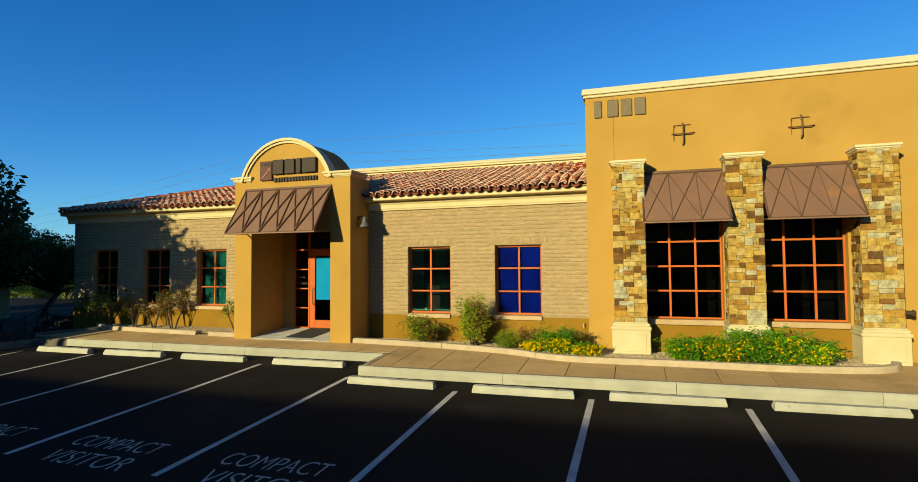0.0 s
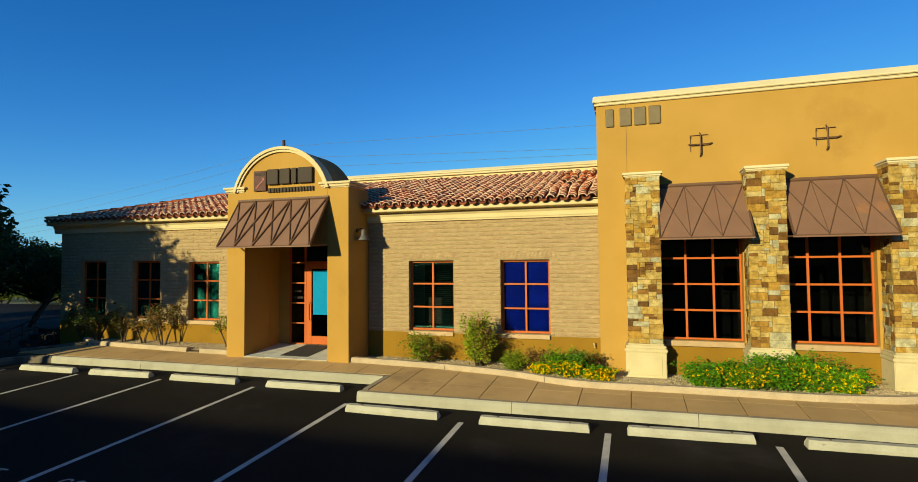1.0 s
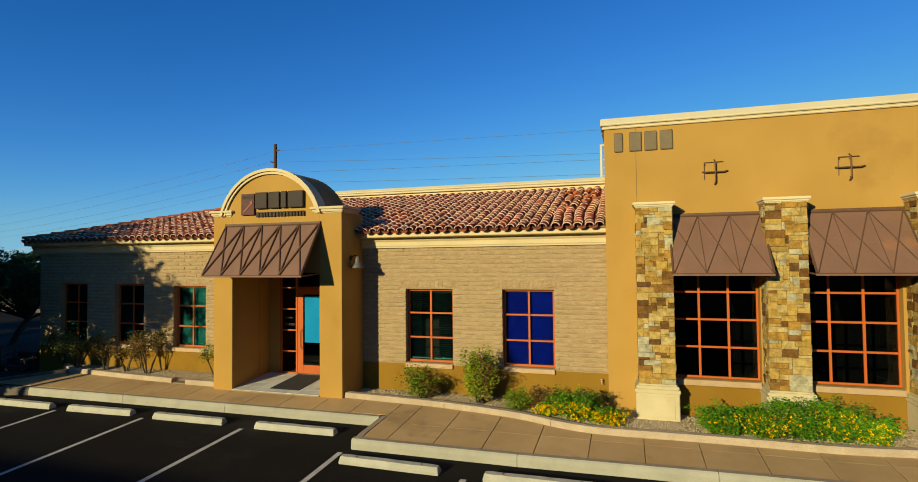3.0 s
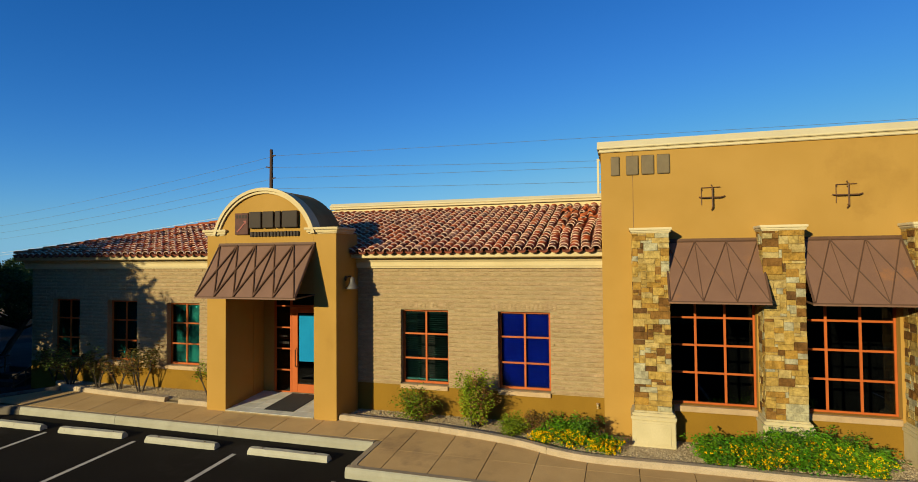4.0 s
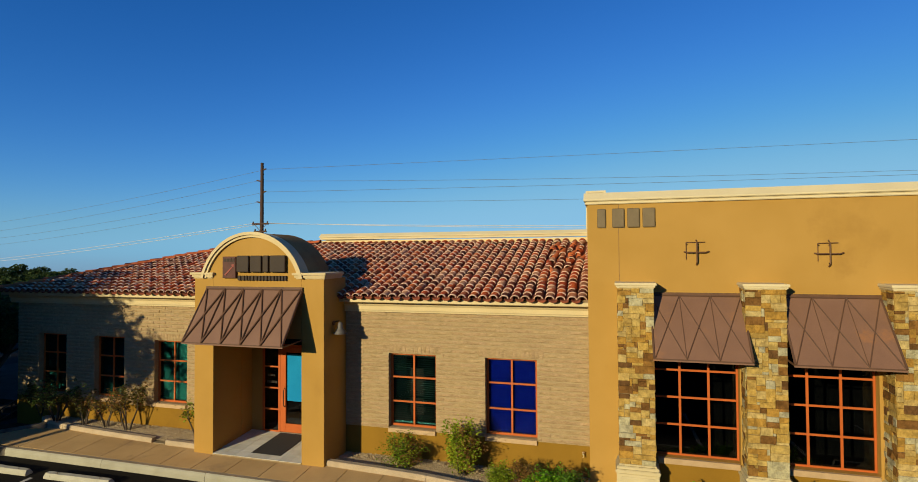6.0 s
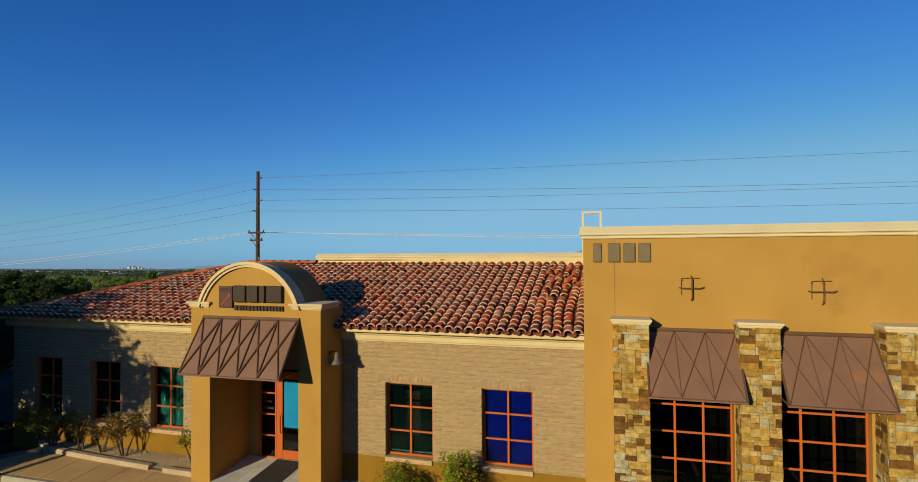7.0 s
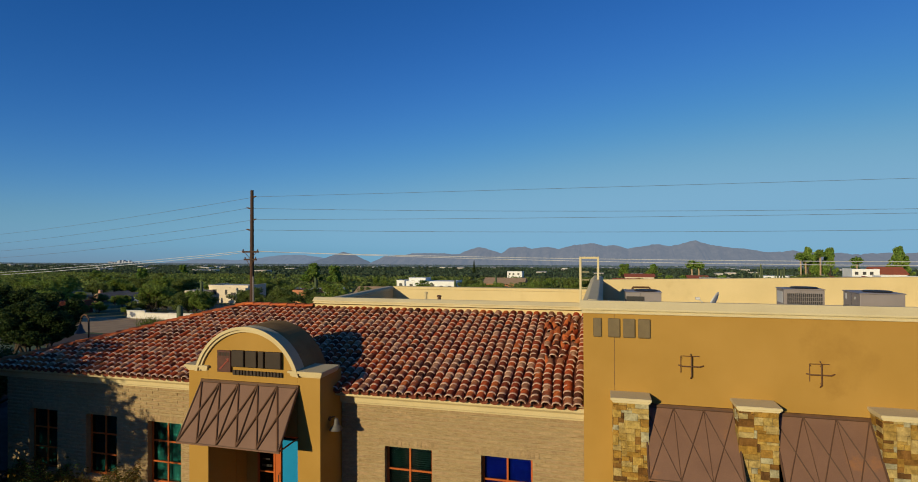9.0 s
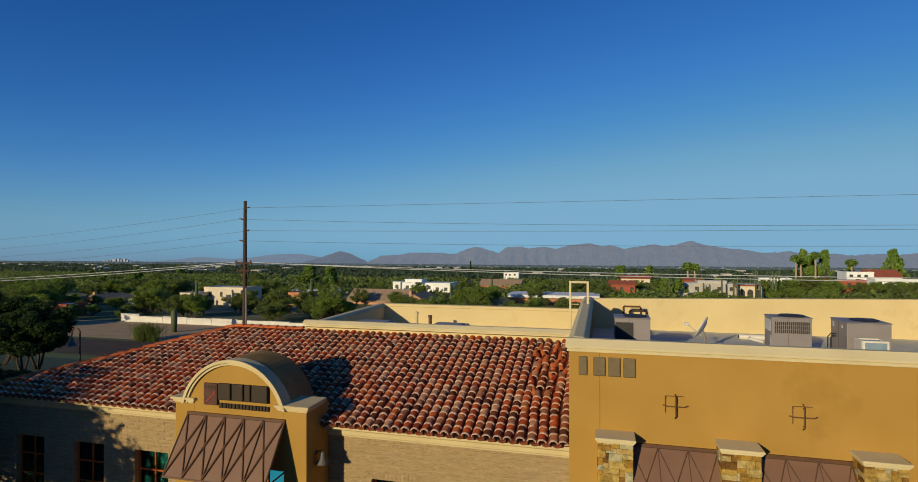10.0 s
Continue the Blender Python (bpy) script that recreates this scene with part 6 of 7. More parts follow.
SHADE_A = tree_parts(7.3, 3.5, 0.16, 26000, 0.16, LEAF_TREE, 51, stems=3, crown0=0.27, clumps=70)
SHADE_C = tree_parts(7.6, 3.4, 0.16, 3600, 0.145, LEAF_TREE, 57, stems=3, crown0=0.53, clumps=80)
CORNER = tree_parts(4.6, 2.9, 0.15, 22000, 0.085, LEAF_TREE, 53, stems=2, crown0=0.26, clumps=56)
NEAR = tree_parts(6.5, 3.9, 0.16, 11500, 0.15, LEAF_TREE, 54, stems=3, crown0=0.24, clumps=90)
LOW = tree_parts(3.4, 2.1, 0.07, 20000, 0.09, LEAF_TREE, 55, stems=4, crown0=0.06, clumps=40)
SHADE_B = tree_parts(8.0, 4.0, 0.2, 15000, 0.15, LEAF_TREE, 52, stems=2, crown0=0.28, clumps=44)
plant_tree(NEAR, pose(-15.9, 9.0, 0.0, 0, 0, 20) @ Matrix.Scale(0.83, 4), "dense dark-leaved tree on the island beside the lot")
# bushes out of view, added to throw shade over walk and steps
for i, (x, y) in enumerate(((-18.6, 9.4), (-21.6, 8.6), (-24.6, 10.2), (-16.9, 4.6), (-27.5, 12.0))):
    plant_tree(LOW, pose(x, y, 0.0, 0, 0, 70 * i), "dense unseen bush added to shade the walk", "evergreen_bush", "evergreen bushes by the walk")
for i, (x, y, s) in enumerate(((-37.7, 31.7, 0.72), (-43, 33, 0.8), (-34.5, 28.5, 0.6), (-48, 38, 0.8))):
    plant_tree(SHADE_A, pose(x, y, zt(y) - 0.2, 0, 0, 90 * i) @ Matrix.Scale(s, 4), "dense dark-leaved tree behind the end wall")
plant_tree(SHADE_C, pose(-16.3, 3.4, 0.0, 0, 0, 130), "dense dark-leaved tree beside the lot")
plant_tree(SHADE_C, pose(-20.6, 3.0, 0.0, 0, 0, 10), "dense dark-leaved tree beside the lot")
plant_tree(CORNER, pose(-21.4, 16.4, 0.1, 0, 0, 60) @ Matrix.Scale(0.86, 4), "dark-leaved tree beside the steps at the building corner")
plant_tree(SHADE_B, pose(-33.0, 8.0, -0.2, 0, 0, 200), "large dark-leaved tree beyond the steps")
plant_tree(SHADE_A, pose(-21.5, 9.0, -0.1, 0, 0, 260), "dense dark-leaved tree at the lot edge")
plant_tree(SHADE_A, pose(-25.5, 4.5, -0.3, 0, 0, 260), "dense dark-leaved tree at the lot edge")

# unseen trees added to cut the sky light on the end of the wall
for i, (x, y, s) in enumerate(((-31.0, -10.0, 1.4), (-31, -3.0, 1.2))):
    plant_tree(SHADE_A, pose(x, y, -0.3, 0, 0, 75 * i) @ Matrix.Scale(s, 4), "tall unseen tree added to block sky light")

SPARSE = tree_parts(7.7, 2.8, 0.13, 3100, 0.14, LEAF_TREE, 58, stems=3, crown0=0.57, clumps=54)
plant_tree(SPARSE, pose(-17.25, -0.3, 0.0, 0, 0, 40), "open-crowned dark-leaved tree at the lot edge")

# tree belt out of view, added to block sky light over the lot
for i, (x, y) in enumerate(((8, -24), (15, -23), (22, -20), (27, -13), (29, -5), (30, 3), (31, 11))):
    plant_tree(SHADE_B, pose(x, y, -0.5, 0, 0, 50 * i) @ Matrix.Scale(1.5 + 0.1 * (i % 3), 4), "large unseen tree added to dim the sky light", "tree", "large trees around the lot")

# neighbouring building whose shade falls over the lot
nb = thing("office_building", (0, -18, -0.6), "low tan office block across the parking lot", "building")
NB_Y, NB_Z = -17.0, 6.72
part("wall", boxes((-60.0, 46, NB_Y - 12, NB_Y, -1.2, NB_Z - 0.15), bevel=0.02), STUCCO, nb)
part("roof_cap", boxes((-60.08, 46.08, NB_Y - 12.08, NB_Y + 0.08, NB_Z - 0.15, NB_Z), bevel=0.02), CREAM, nb)
for k in range(23):
    x = -57 + k * 4.4
    wd = part("window", boxes((x, x + 1.8, NB_Y - 0.02, NB_Y + 0.03, 0.6, 2.3)), GLASS_DARK, nb)
    part("frame", boxes((x - 0.05, x + 1.85, NB_Y, NB_Y + 0.02, 0.55, 2.35)), ORANGE, wd)

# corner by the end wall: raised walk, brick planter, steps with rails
# tree shade is put into this paving colour, darker than the open pavement
SHADED_WALK = surf("aged dark paving", (0.055, 0.045, 0.038), (0.04, 0.033, 0.028), scale=2, fine=60, rough=0.95, bump=0.3, spec=0.05)
BRICK = surf("red brick", (0.26, 0.085, 0.05), (0.20, 0.065, 0.04), scale=6, fine=60, rough=0.9, bump=0.5, rand=0.2)
setting("walk_1", boxes((-24, LOT_L - 0.15, 9.5, 26, -0.4, 0.14), bevel=0.02), SHADED_WALK, "shaded concrete walk past the end of the building", "pavement")
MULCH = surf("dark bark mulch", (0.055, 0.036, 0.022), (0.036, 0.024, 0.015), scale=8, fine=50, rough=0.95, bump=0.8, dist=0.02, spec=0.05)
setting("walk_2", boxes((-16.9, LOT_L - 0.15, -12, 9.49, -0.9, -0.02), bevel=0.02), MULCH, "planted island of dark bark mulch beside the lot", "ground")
RED_EARTH = surf("dark red earth", (0.085, 0.036, 0.018), (0.055, 0.024, 0.013), scale=7, fine=50, rough=0.95, bump=0.8, dist=0.02, spec=0.05)
corner = thing("planting_bed", (-15.0, 11.0, 0.14), "dark red earth bed with a low concrete edge", "planting bed")
bm = bmesh.new()
SPOT = [(-21.0, 9.6), (LOT_L - 0.14, 9.6), (LOT_L + 0.12, 10.35), (LOT_L + 0.05, 11.1), (-12.55, 12.32), (-13.3, 12.75), (-14.3, 12.75), (-15.0, 11.9), (-17.3, 11.58), (-21.0, 11.58)]
lo, hi = [bm.verts.new((x, y, 0.0)) for x, y in SPOT], [bm.verts.new((x, y, 0.172)) for x, y in SPOT]
bm.faces.new(hi)
for k in range(len(SPOT)):
    j = (k + 1) % len(SPOT)
    bm.faces.new((lo[k], lo[j], hi[j], hi[k]))
part("soil", bm, RED_EARTH, corner)
part("edge", kerb_run(straight(-13.62, 11.16, -12.48, 12.30, 5), h=0.07, w=0.13, lift=zs), KERB_DARK, corner, "dark concrete edging")
part("edge", kerb_run(straight(-21.0, 11.45, -17.62, 11.45, 5), h=0.10, w=0.13, lift=lambda x, y: 0.14), KERB_DARK, corner, "dark concrete edging")
pl = thing("brick_planter", (-18.7, 12.2, 0.14), "low red brick planter filled with dark earth", "planter")
for row in range(4):
    for k in range(12):
        x = -20.0 + k * 0.215 + (row % 2) * 0.1
        part("brick", boxes((x, x + 0.205, 11.6, 11.7, 0.14 + row * 0.075, 0.14 + row * 0.075 + 0.067)), BRICK, pl)
part("core", boxes((-20.0, -17.38, 11.69, 12.6, 0.14, 0.42)), RED_EARTH, pl, "dark red earth fill")
setting("driveway", boxes((-46.0, -24.05, 13.2, 27.6, -0.3, 0.045), bevel=0.02), ASPHALT, "dark asphalt driveway in the shade beyond the walk", "road")
steps = thing("steps", (-15.55, 13.4, 0.14), "dark concrete steps between handrails in tree shade", "steps")
for k in range(3):
    part("step", boxes((-16.1, -15.0, 12.75 + k * 0.3, 14.4, 0.14 + k * 0.16, 0.30 + k * 0.16), bevel=0.01), SHADED_WALK, steps)
def handrail(x, y0, z0, y1, z1, label):
    """Raking rail over the steps: top rail, knee rail and round posts."""
    e = thing("handrail", (x, y0, z0), label, "handrail", "handrails by the steps")
    for k in range(4):
        y, z = y0 + (y1 - y0) * k / 3, z0 + (z1 - z0) * k / 3
        part("post", tube(bmesh.new(), [(x, y, 0.10), (x, y, z)], 0.022, 8), IRON, e)
    for drop in (0.0, 0.3):
        part("rail", tube(bmesh.new(), [(x, y0 - 0.12, z0 - drop - 0.03), (x, y0, z0 - drop), (x, y1, z1 - drop), (x, y1 + 0.15, z1 - drop)], 0.022, 8), IRON, e)
handrail(-16.2, 12.2, 0.50, 13.3, 0.95, "black steel handrail beside the steps")
handrail(-14.9, 12.7, 0.50, 13.7, 0.88, "black steel handrail beside the steps")
ram = thing("stone_gatepost", (-22.6, 15.6, 0.1), "shaded stone gatepost with a flat cap", "post")
part("shaft", boxes((-22.95, -22.3, 15.3, 15.95, 0.1, 2.5), bevel=0.03), STONE, ram)
part("cap", boxes((-23.1, -22.15, 15.15, 16.1, 2.5, 2.66), bevel=0.02), CREAM, ram)
part("lintel", boxes((-27.0, -22.95, 15.45, 15.8, 2.15, 2.5), bevel=0.02), CREAM, ram)

# ---- pole and wires ----
PX, PY, PTOP = -19.5, 31.3, 11.12
pole = thing("utility_pole", (PX, PY, -0.8), "brown timber utility pole with crossarms and insulators", "utility pole")
part("shaft", tube(bmesh.new(), [(PX, PY, -0.9), (PX + 0.02, PY, 5), (PX + 0.05, PY, PTOP)], [0.16, 0.135, 0.10], 12), POLEWOOD, pole)
part("conduit", tube(bmesh.new(), [(PX + 0.17, PY - 0.06, -0.8), (PX + 0.17, PY - 0.06, 5.5)], 0.05, 8), UNIT, pole, "grey cable guard")
for z, ln in ((7.05, 1.25), (6.55, 0.95)):
    arm = part("crossarm", boxes((PX - ln / 2, PX + ln / 2, PY - 0.16, PY - 0.08, z, z + 0.11), bevel=0.01), POLEWOOD, pole)
    for s in (-1, 1):
        part("insulator", lathe(bmesh.new(), [(0.02, 0), (0.05, 0.03), (0.03, 0.06), (0.045, 0.09), (0.015, 0.12)], (PX + s * (ln / 2 - 0.08), PY - 0.12, z + 0.11), 10), IRON, arm)
        part("brace", tube(bmesh.new(), [(PX + s * (ln / 2 - 0.2), PY - 0.12, z), (PX, PY - 0.12, z - 0.4)], 0.018, 6), IRON, arm)
ATT = [(10.68, 1), (9.95, -1), (9.2, 1), (8.54, -1)]
for z, s in ATT:
    part("insulator", lathe(bmesh.new(), [(0.03, 0), (0.055, 0.06), (0.035, 0.10), (0.055, 0.16), (0.03, 0.22), (0.045, 0.27), (0.02, 0.30)], (PX + s * 0.08, PY, z - 0.03), 10, (s, 0, 0.25)), IRON, pole)
def wire(a, b, sag, r, mat, label):
    a, b = Vector(a), Vector(b)
    pts = [a.lerp(b, k / 24) - Vector((0, 0, sag * 4 * (k / 24) * (1 - k / 24))) for k in range(25)]
    e = thing("overhead_wire", a, label, "wire", "overhead wires")
    part("cable", tube(bmesh.new(), pts, r, 5), mat, e)
R_END, L_END = Vector((60, 38, 0)), Vector((-100, 51.4, 0))
DARKWIRE = surf("dark aluminium wire", (0.12, 0.14, 0.17), rough=0.6, bump=0.0)
PALEWIRE = surf("pale cable sheath", (0.55, 0.56, 0.57), rough=0.6, bump=0.0)
for (z, s), zr, sr, zl, sl in zip(ATT, (11.2, 9.95, 9.5, 8.9), (0.05, 0.68, 0.3, 0.55), (8.2, 7.3, 6.6, 5.9), (0.9, 1.0, 1.0, 1.0)):
    wire((PX + s * 0.35, PY, z), (R_END.x, R_END.y, zr), sr, 0.010, DARKWIRE, "thin dark power line crossing the sky")
    wire((PX + s * 0.35, PY, z), (L_END.x, L_END.y, zl), sl, 0.010, DARKWIRE, "thin dark power line crossing the sky")
for dx, z, sg in ((-0.5, 7.2, 0.55), (0.5, 7.2, 0.75)):
    wire((PX + dx, PY - 0.12, z - 0.05), (R_END.x, R_END.y, 6.9), sg, 0.018, PALEWIRE, "pale communication cable along the poles")
    wire((PX + dx, PY - 0.12, z - 0.05), (L_END.x, L_END.y, 3.4), sg, 0.018, PALEWIRE, "pale communication cable along the poles")
for ex, ey, ez in ((R_END.x, R_END.y, 11.6), (L_END.x, L_END.y, 8.6)):
    o = thing("utility_pole", (ex, ey, zt(ey)), "brown timber utility pole carrying the wires on", "utility pole")
    part("shaft", tube(bmesh.new(), [(ex, ey, zt(ey) - 0.5), (ex, ey, ez)], [0.16, 0.1], 10), POLEWOOD, o)
    part("crossarm", boxes((ex - 0.6, ex + 0.6, ey - 0.16, ey - 0.08, ez - 4.2, ez - 4.09)), POLEWOOD, o)

# ---- road, garden wall, lamp, cacti ----
bm = bmesh.new()
def strip(bm, x0, x1, y0, y1, lift, n=14):
    vs = []
    for k in range(n + 1):
        x = x0 + (x1 - x0) * k / n
        vs.append([bm.verts.new((x, y, zt(y) + lift)) for y in (y0, (y0 + y1) / 2, y1)])
    for a, b in zip(vs, vs[1:]):
        bm.faces.new((a[0], b[0], b[1], a[1])); bm.faces.new((a[1], b[1], b[2], a[2]))
strip(bm, -130, 120, 47.0, 56.0, 0.06)
setting("road", bm, surf("grey road asphalt", (0.10, 0.078, 0.062), (0.08, 0.062, 0.05), scale=0.4, fine=30, rough=0.9, spec=0.05), "grey asphalt street behind the building", "road")
bm = bmesh.new()
strip(bm, -130, 120, 57.2, 72.6, 0.05)
setting("verge", bm, surf("bare tan verge", (0.44, 0.29, 0.145), (0.34, 0.22, 0.11), scale=0.5, fine=8, rough=0.95), "bare tan earth verge along the street", "ground")
BLKWALL = surf("whitewashed wall", (0.70, 0.66, 0.58), (0.62, 0.58, 0.50), scale=0.8, fine=20, rough=0.9)
gw = thing("garden_wall", (-64, 73, zt(73)), "long whitewashed garden wall stepping with the ground", "wall")
ZW = zt(73) - 0.5
for k, rise in enumerate((0.30, 0.0, 0.10, 0.04, 0.12, 0.02, 0.06, -0.04)):
    x = -74.6 + k * 4.6 + (0.0 if k else 0.9)
    wd = 4.6 if k else 3.7
    part("wall_panel", boxes((x, x + wd, 72.8 + k * 0.03, 73.05 + k * 0.03, ZW - 0.6, ZW + 1.47 + rise - 0.02 * k), bevel=0.03), BLKWALL, gw)
    part("wall_cap", boxes((x - 0.03, x + wd, 72.76 + k * 0.03, 73.09 + k * 0.03, ZW + 1.47 + rise - 0.02 * k, ZW + 1.56 + rise - 0.02 * k), bevel=0.02), BLKWALL, gw)


def post_lamp(x, y, z, h):
    e = thing("street_lamp", (x, y, z), "dark post lamp with a hanging grey bell shade", "lamp")
    part("post", tube(bmesh.new(), [(x, y, z), (x, y, z + h), (x - 0.12, y, z + h + 0.14), (x - 0.30, y, z + h + 0.20), (x - 0.48, y, z + h + 0.10), (x - 0.58, y, z + h - 0.15), (x - 0.60, y, z + h - 0.34)], 0.045, 8), IRON, e)
    part("shade", lathe(bmesh.new(), [(0.05, 0.50), (0.10, 0.44), (0.15, 0.22), (0.27, 0.02), (0.28, 0.0), (0.24, -0.01)], (x - 0.60, y, z + h - 0.84), 16), SHADE_M, e, "grey bell shade")
post_lamp(-25.0, 24.5, -0.2, 3.72)


def saguaro(x, y, h, r, arms, seed):
    rng = random.Random(seed)
    z = zt(y) if y > 28 else -0.1
    e = thing("saguaro_cactus", (x, y, z), "ribbed green saguaro cactus", "cactus", "saguaros in the scrub")
    def rib(pts, rad):
        bm = bmesh.new()
        tube(bm, pts, rad, 14)
        return bm
    part("stem", rib([(x, y, z - 0.2), (x, y, z + h * 0.5), (x, y, z + h * 0.92), (x, y, z + h * 0.985), (x, y, z + h)], [r * 0.9, r, r * 0.95, r * 0.6, r * 0.15]), CACTUS, e, "", True)
    for k in range(arms):
        a, zz = rng.uniform(0, math.tau), z + h * rng.uniform(0.4, 0.6)
        dx, dy = math.cos(a), math.sin(a)
        part("arm", rib([(x, y, zz), (x + dx * r * 2.2, y + dy * r * 2.2, zz + 0.1), (x + dx * r * 2.8, y + dy * r * 2.8, zz + 0.6), (x + dx * r * 2.8, y + dy * r * 2.8, zz + h * 0.3), (x + dx * r * 2.8, y + dy * r * 2.8, zz + h * 0.33)], [r * 0.6, r * 0.6, r * 0.6, r * 0.55, r * 0.1]), CACTUS, e, "", True)
saguaro(-55.5, 64.5, 3.2, 0.42, 0, 1)
for i, (x, y, h, ar) in enumerate(((-24.1, 136.5, 6.5, 0), (-34, 133, 5.5, 1), (61.1, 231, 8.5, 2), (69.5, 234, 9, 1), (58, 228, 7, 0), (-84, 102, 5.5, 2), (-66, 120, 6, 1), (24, 185, 6, 0), (45, 190, 7, 1), (40, 188, 6, 0), (-92, 96, 4.5, 0))):
    saguaro(x, y, h, 0.28, ar, i + 2)
rg_ = np.random.default_rng(4)
gm = bmesh.new()
for k in range(420):
    a, t = rg_.uniform(0, math.tau), rg_.uniform(0.2, 1)
    b = Vector((-52.9 + rg_.normal() * 0.75, 57.0 + rg_.normal() * 0.4, zt(57) - 0.1))
    tip = b + Vector((math.cos(a) * 2.0 * t, math.sin(a) * 1.0 * t, 2.9 - 1.3 * t))
    tube(gm, [b, b.lerp(tip, 0.5) + Vector((0, 0, 0.25)), tip], [0.03, 0.025, 0.006], 4)
oc = thing("desert_spoon", (-52.9, 57.0, zt(57)), "spiky grey-green desert plant beside the street", "shrub")
tagged(part("foliage", gm, LEAF_OLIVE, oc), kind="stuff")


# ---- houses down the slope ----
ADOBE = [surf("cream adobe", (0.66, 0.56, 0.41), (0.58, 0.49, 0.36), scale=0.4, fine=6, rough=0.9), surf("white adobe", (0.78, 0.77, 0.73), (0.72, 0.71, 0.67), scale=0.4, fine=6, rough=0.9),
         surf("orange adobe", (0.50, 0.20, 0.09), (0.43, 0.17, 0.08), scale=0.4, fine=6, rough=0.9), surf("red brickwork", (0.36, 0.09, 0.045), (0.30, 0.075, 0.04), scale=1, fine=12, rough=0.9), surf("pinkish adobe", (0.52, 0.28, 0.17), (0.46, 0.24, 0.145), scale=0.4, fine=6, rough=0.9)]
ROOFS = [ROOFING, surf("white roof coating", (0.74, 0.74, 0.72), rough=0.8, bump=0.0), surf("brown shingle roof", (0.36, 0.245, 0.15), (0.29, 0.195, 0.12), scale=1, fine=10, rough=0.9), surf("red tile roof", (0.34, 0.085, 0.04), (0.26, 0.07, 0.035), scale=1.5, fine=8, rough=0.9)]


PANE_FAR = surf("dim far window", (0.07, 0.065, 0.06), (0.05, 0.047, 0.044), scale=3, fine=20, rough=0.3, bump=0.0)
def house(x, y, w, d, h, wall, roof_m, gable, label, wings=(), seed=0, dz=0.0):
    rng = random.Random(seed)
    z = zt(y) + dz
    e = thing("house", (x, y, z), label, "house", "houses in the valley")
    for ox, oy, ww, dd, hh in ((0, 0, w, d, h), *wings):
        a, b, c_, f = x + ox - ww / 2, x + ox + ww / 2, y + oy, y + oy + dd
        wl = part("wall", boxes((a, b, c_, f, z - 2.5, z + hh), bevel=0.03), wall, e)
        if gable:
            bm = bmesh.new()
            prism(bm, [(c_ - 0.5, z + hh), (f + 0.5, z + hh), (f + 0.5, z + hh + 0.15), ((c_ + f) / 2, z + hh + gable), (c_ - 0.5, z + hh + 0.15)], a - 0.5, b + 0.5)
            part("roof", bm, roof_m, e)
        else:
            part("roof", boxes((a + 0.25, b - 0.25, c_ + 0.25, f - 0.25, z + hh, z + hh + 0.05)), roof_m, e)
            part("parapet", boxes((a - 0.05, b + 0.05, c_ - 0.05, c_ + 0.2, z + hh - 0.15, z + hh + 0.3), (a - 0.05, a + 0.2, c_ + 0.2, f, z + hh - 0.15, z + hh + 0.3), (b - 0.2, b + 0.05, c_ + 0.2, f, z + hh - 0.15, z + hh + 0.3)), wall, e)
        k = a + 1.0
        while k < b - 1.6:
            wd = part("window", boxes((k, k + 1.2, c_ - 0.03, c_ + 0.05, z + hh - 2.0, z + hh - 0.8)), PANE_FAR, e)
            part("sill", boxes((k - 0.1, k + 1.3, c_ - 0.12, c_ - 0.02, z + hh - 2.1, z + hh - 2.0)), wall, wd)
            k += rng.uniform(2.2, 3.8)
    return e


house(-90.6, 107, 4.6, 6, 2.65, ADOBE[0], ROOFS[0], 0, "cream flat-roofed adobe house among trees", ((6.5, 4, 11, 7, 3.75), (9.5, 3, 5, 5, 3.2)), 1)
house(-60, 187, 22, 10, 3.0, ADOBE[1], ROOFS[1], 0, "white flat-roofed house with stepped blocks", ((-4, 2, 6.5, 6, 4.1), (8, -1, 7, 8, 2.6), (-9.5, -0.8, 3.0, 5, 3.3)), 2)
def gable_end(x, y, w, length, h, rise, turn, wall, roof_m, label):
    """Low house whose gable wall faces the slope, its ridge running back at a turn."""
    z = zt(y)
    e = thing("house", (x, y, z), label, "house", "houses in the valley")
    bm = bmesh.new()
    prism(bm, [(x - w / 2, z - 2), (x + w / 2, z - 2), (x + w / 2, z + h), (x, z + h + rise), (x - w / 2, z + h)], y, y + length, "y")
    part("wall", bm, wall, e)
    for s in (-1, 1):
        bm = bmesh.new()
        prism(bm, [(x, z + h + rise), (x, z + h + rise + 0.22), (x + s * (w / 2 + 0.6), z + h + 0.0), (x + s * (w / 2 + 0.6), z + h - 0.22)], y - 0.4, y + length + 0.4, "y")
        part("roof_slope", bm, roof_m, e)
    part("window", boxes((x - 0.6, x + 0.6, y - 0.04, y + 0.03, z + h - 1.2, z + h - 0.1)), PANE_FAR, e)
    part("chimney", boxes((x - 1.9, x - 1.2, y + 1.5, y + 2.2, z + h, z + h + rise + 0.8), bevel=0.03), wall, e)
    e.matrix_basis = e.matrix_basis @ Matrix.Rotation(math.radians(turn), 4, "Z")
    return e
gable_end(-40.7, 124, 7.2, 9, 0.8, 1.95, 0, ADOBE[4], ROOFS[2], "small pinkish gabled house front with a brown roof")
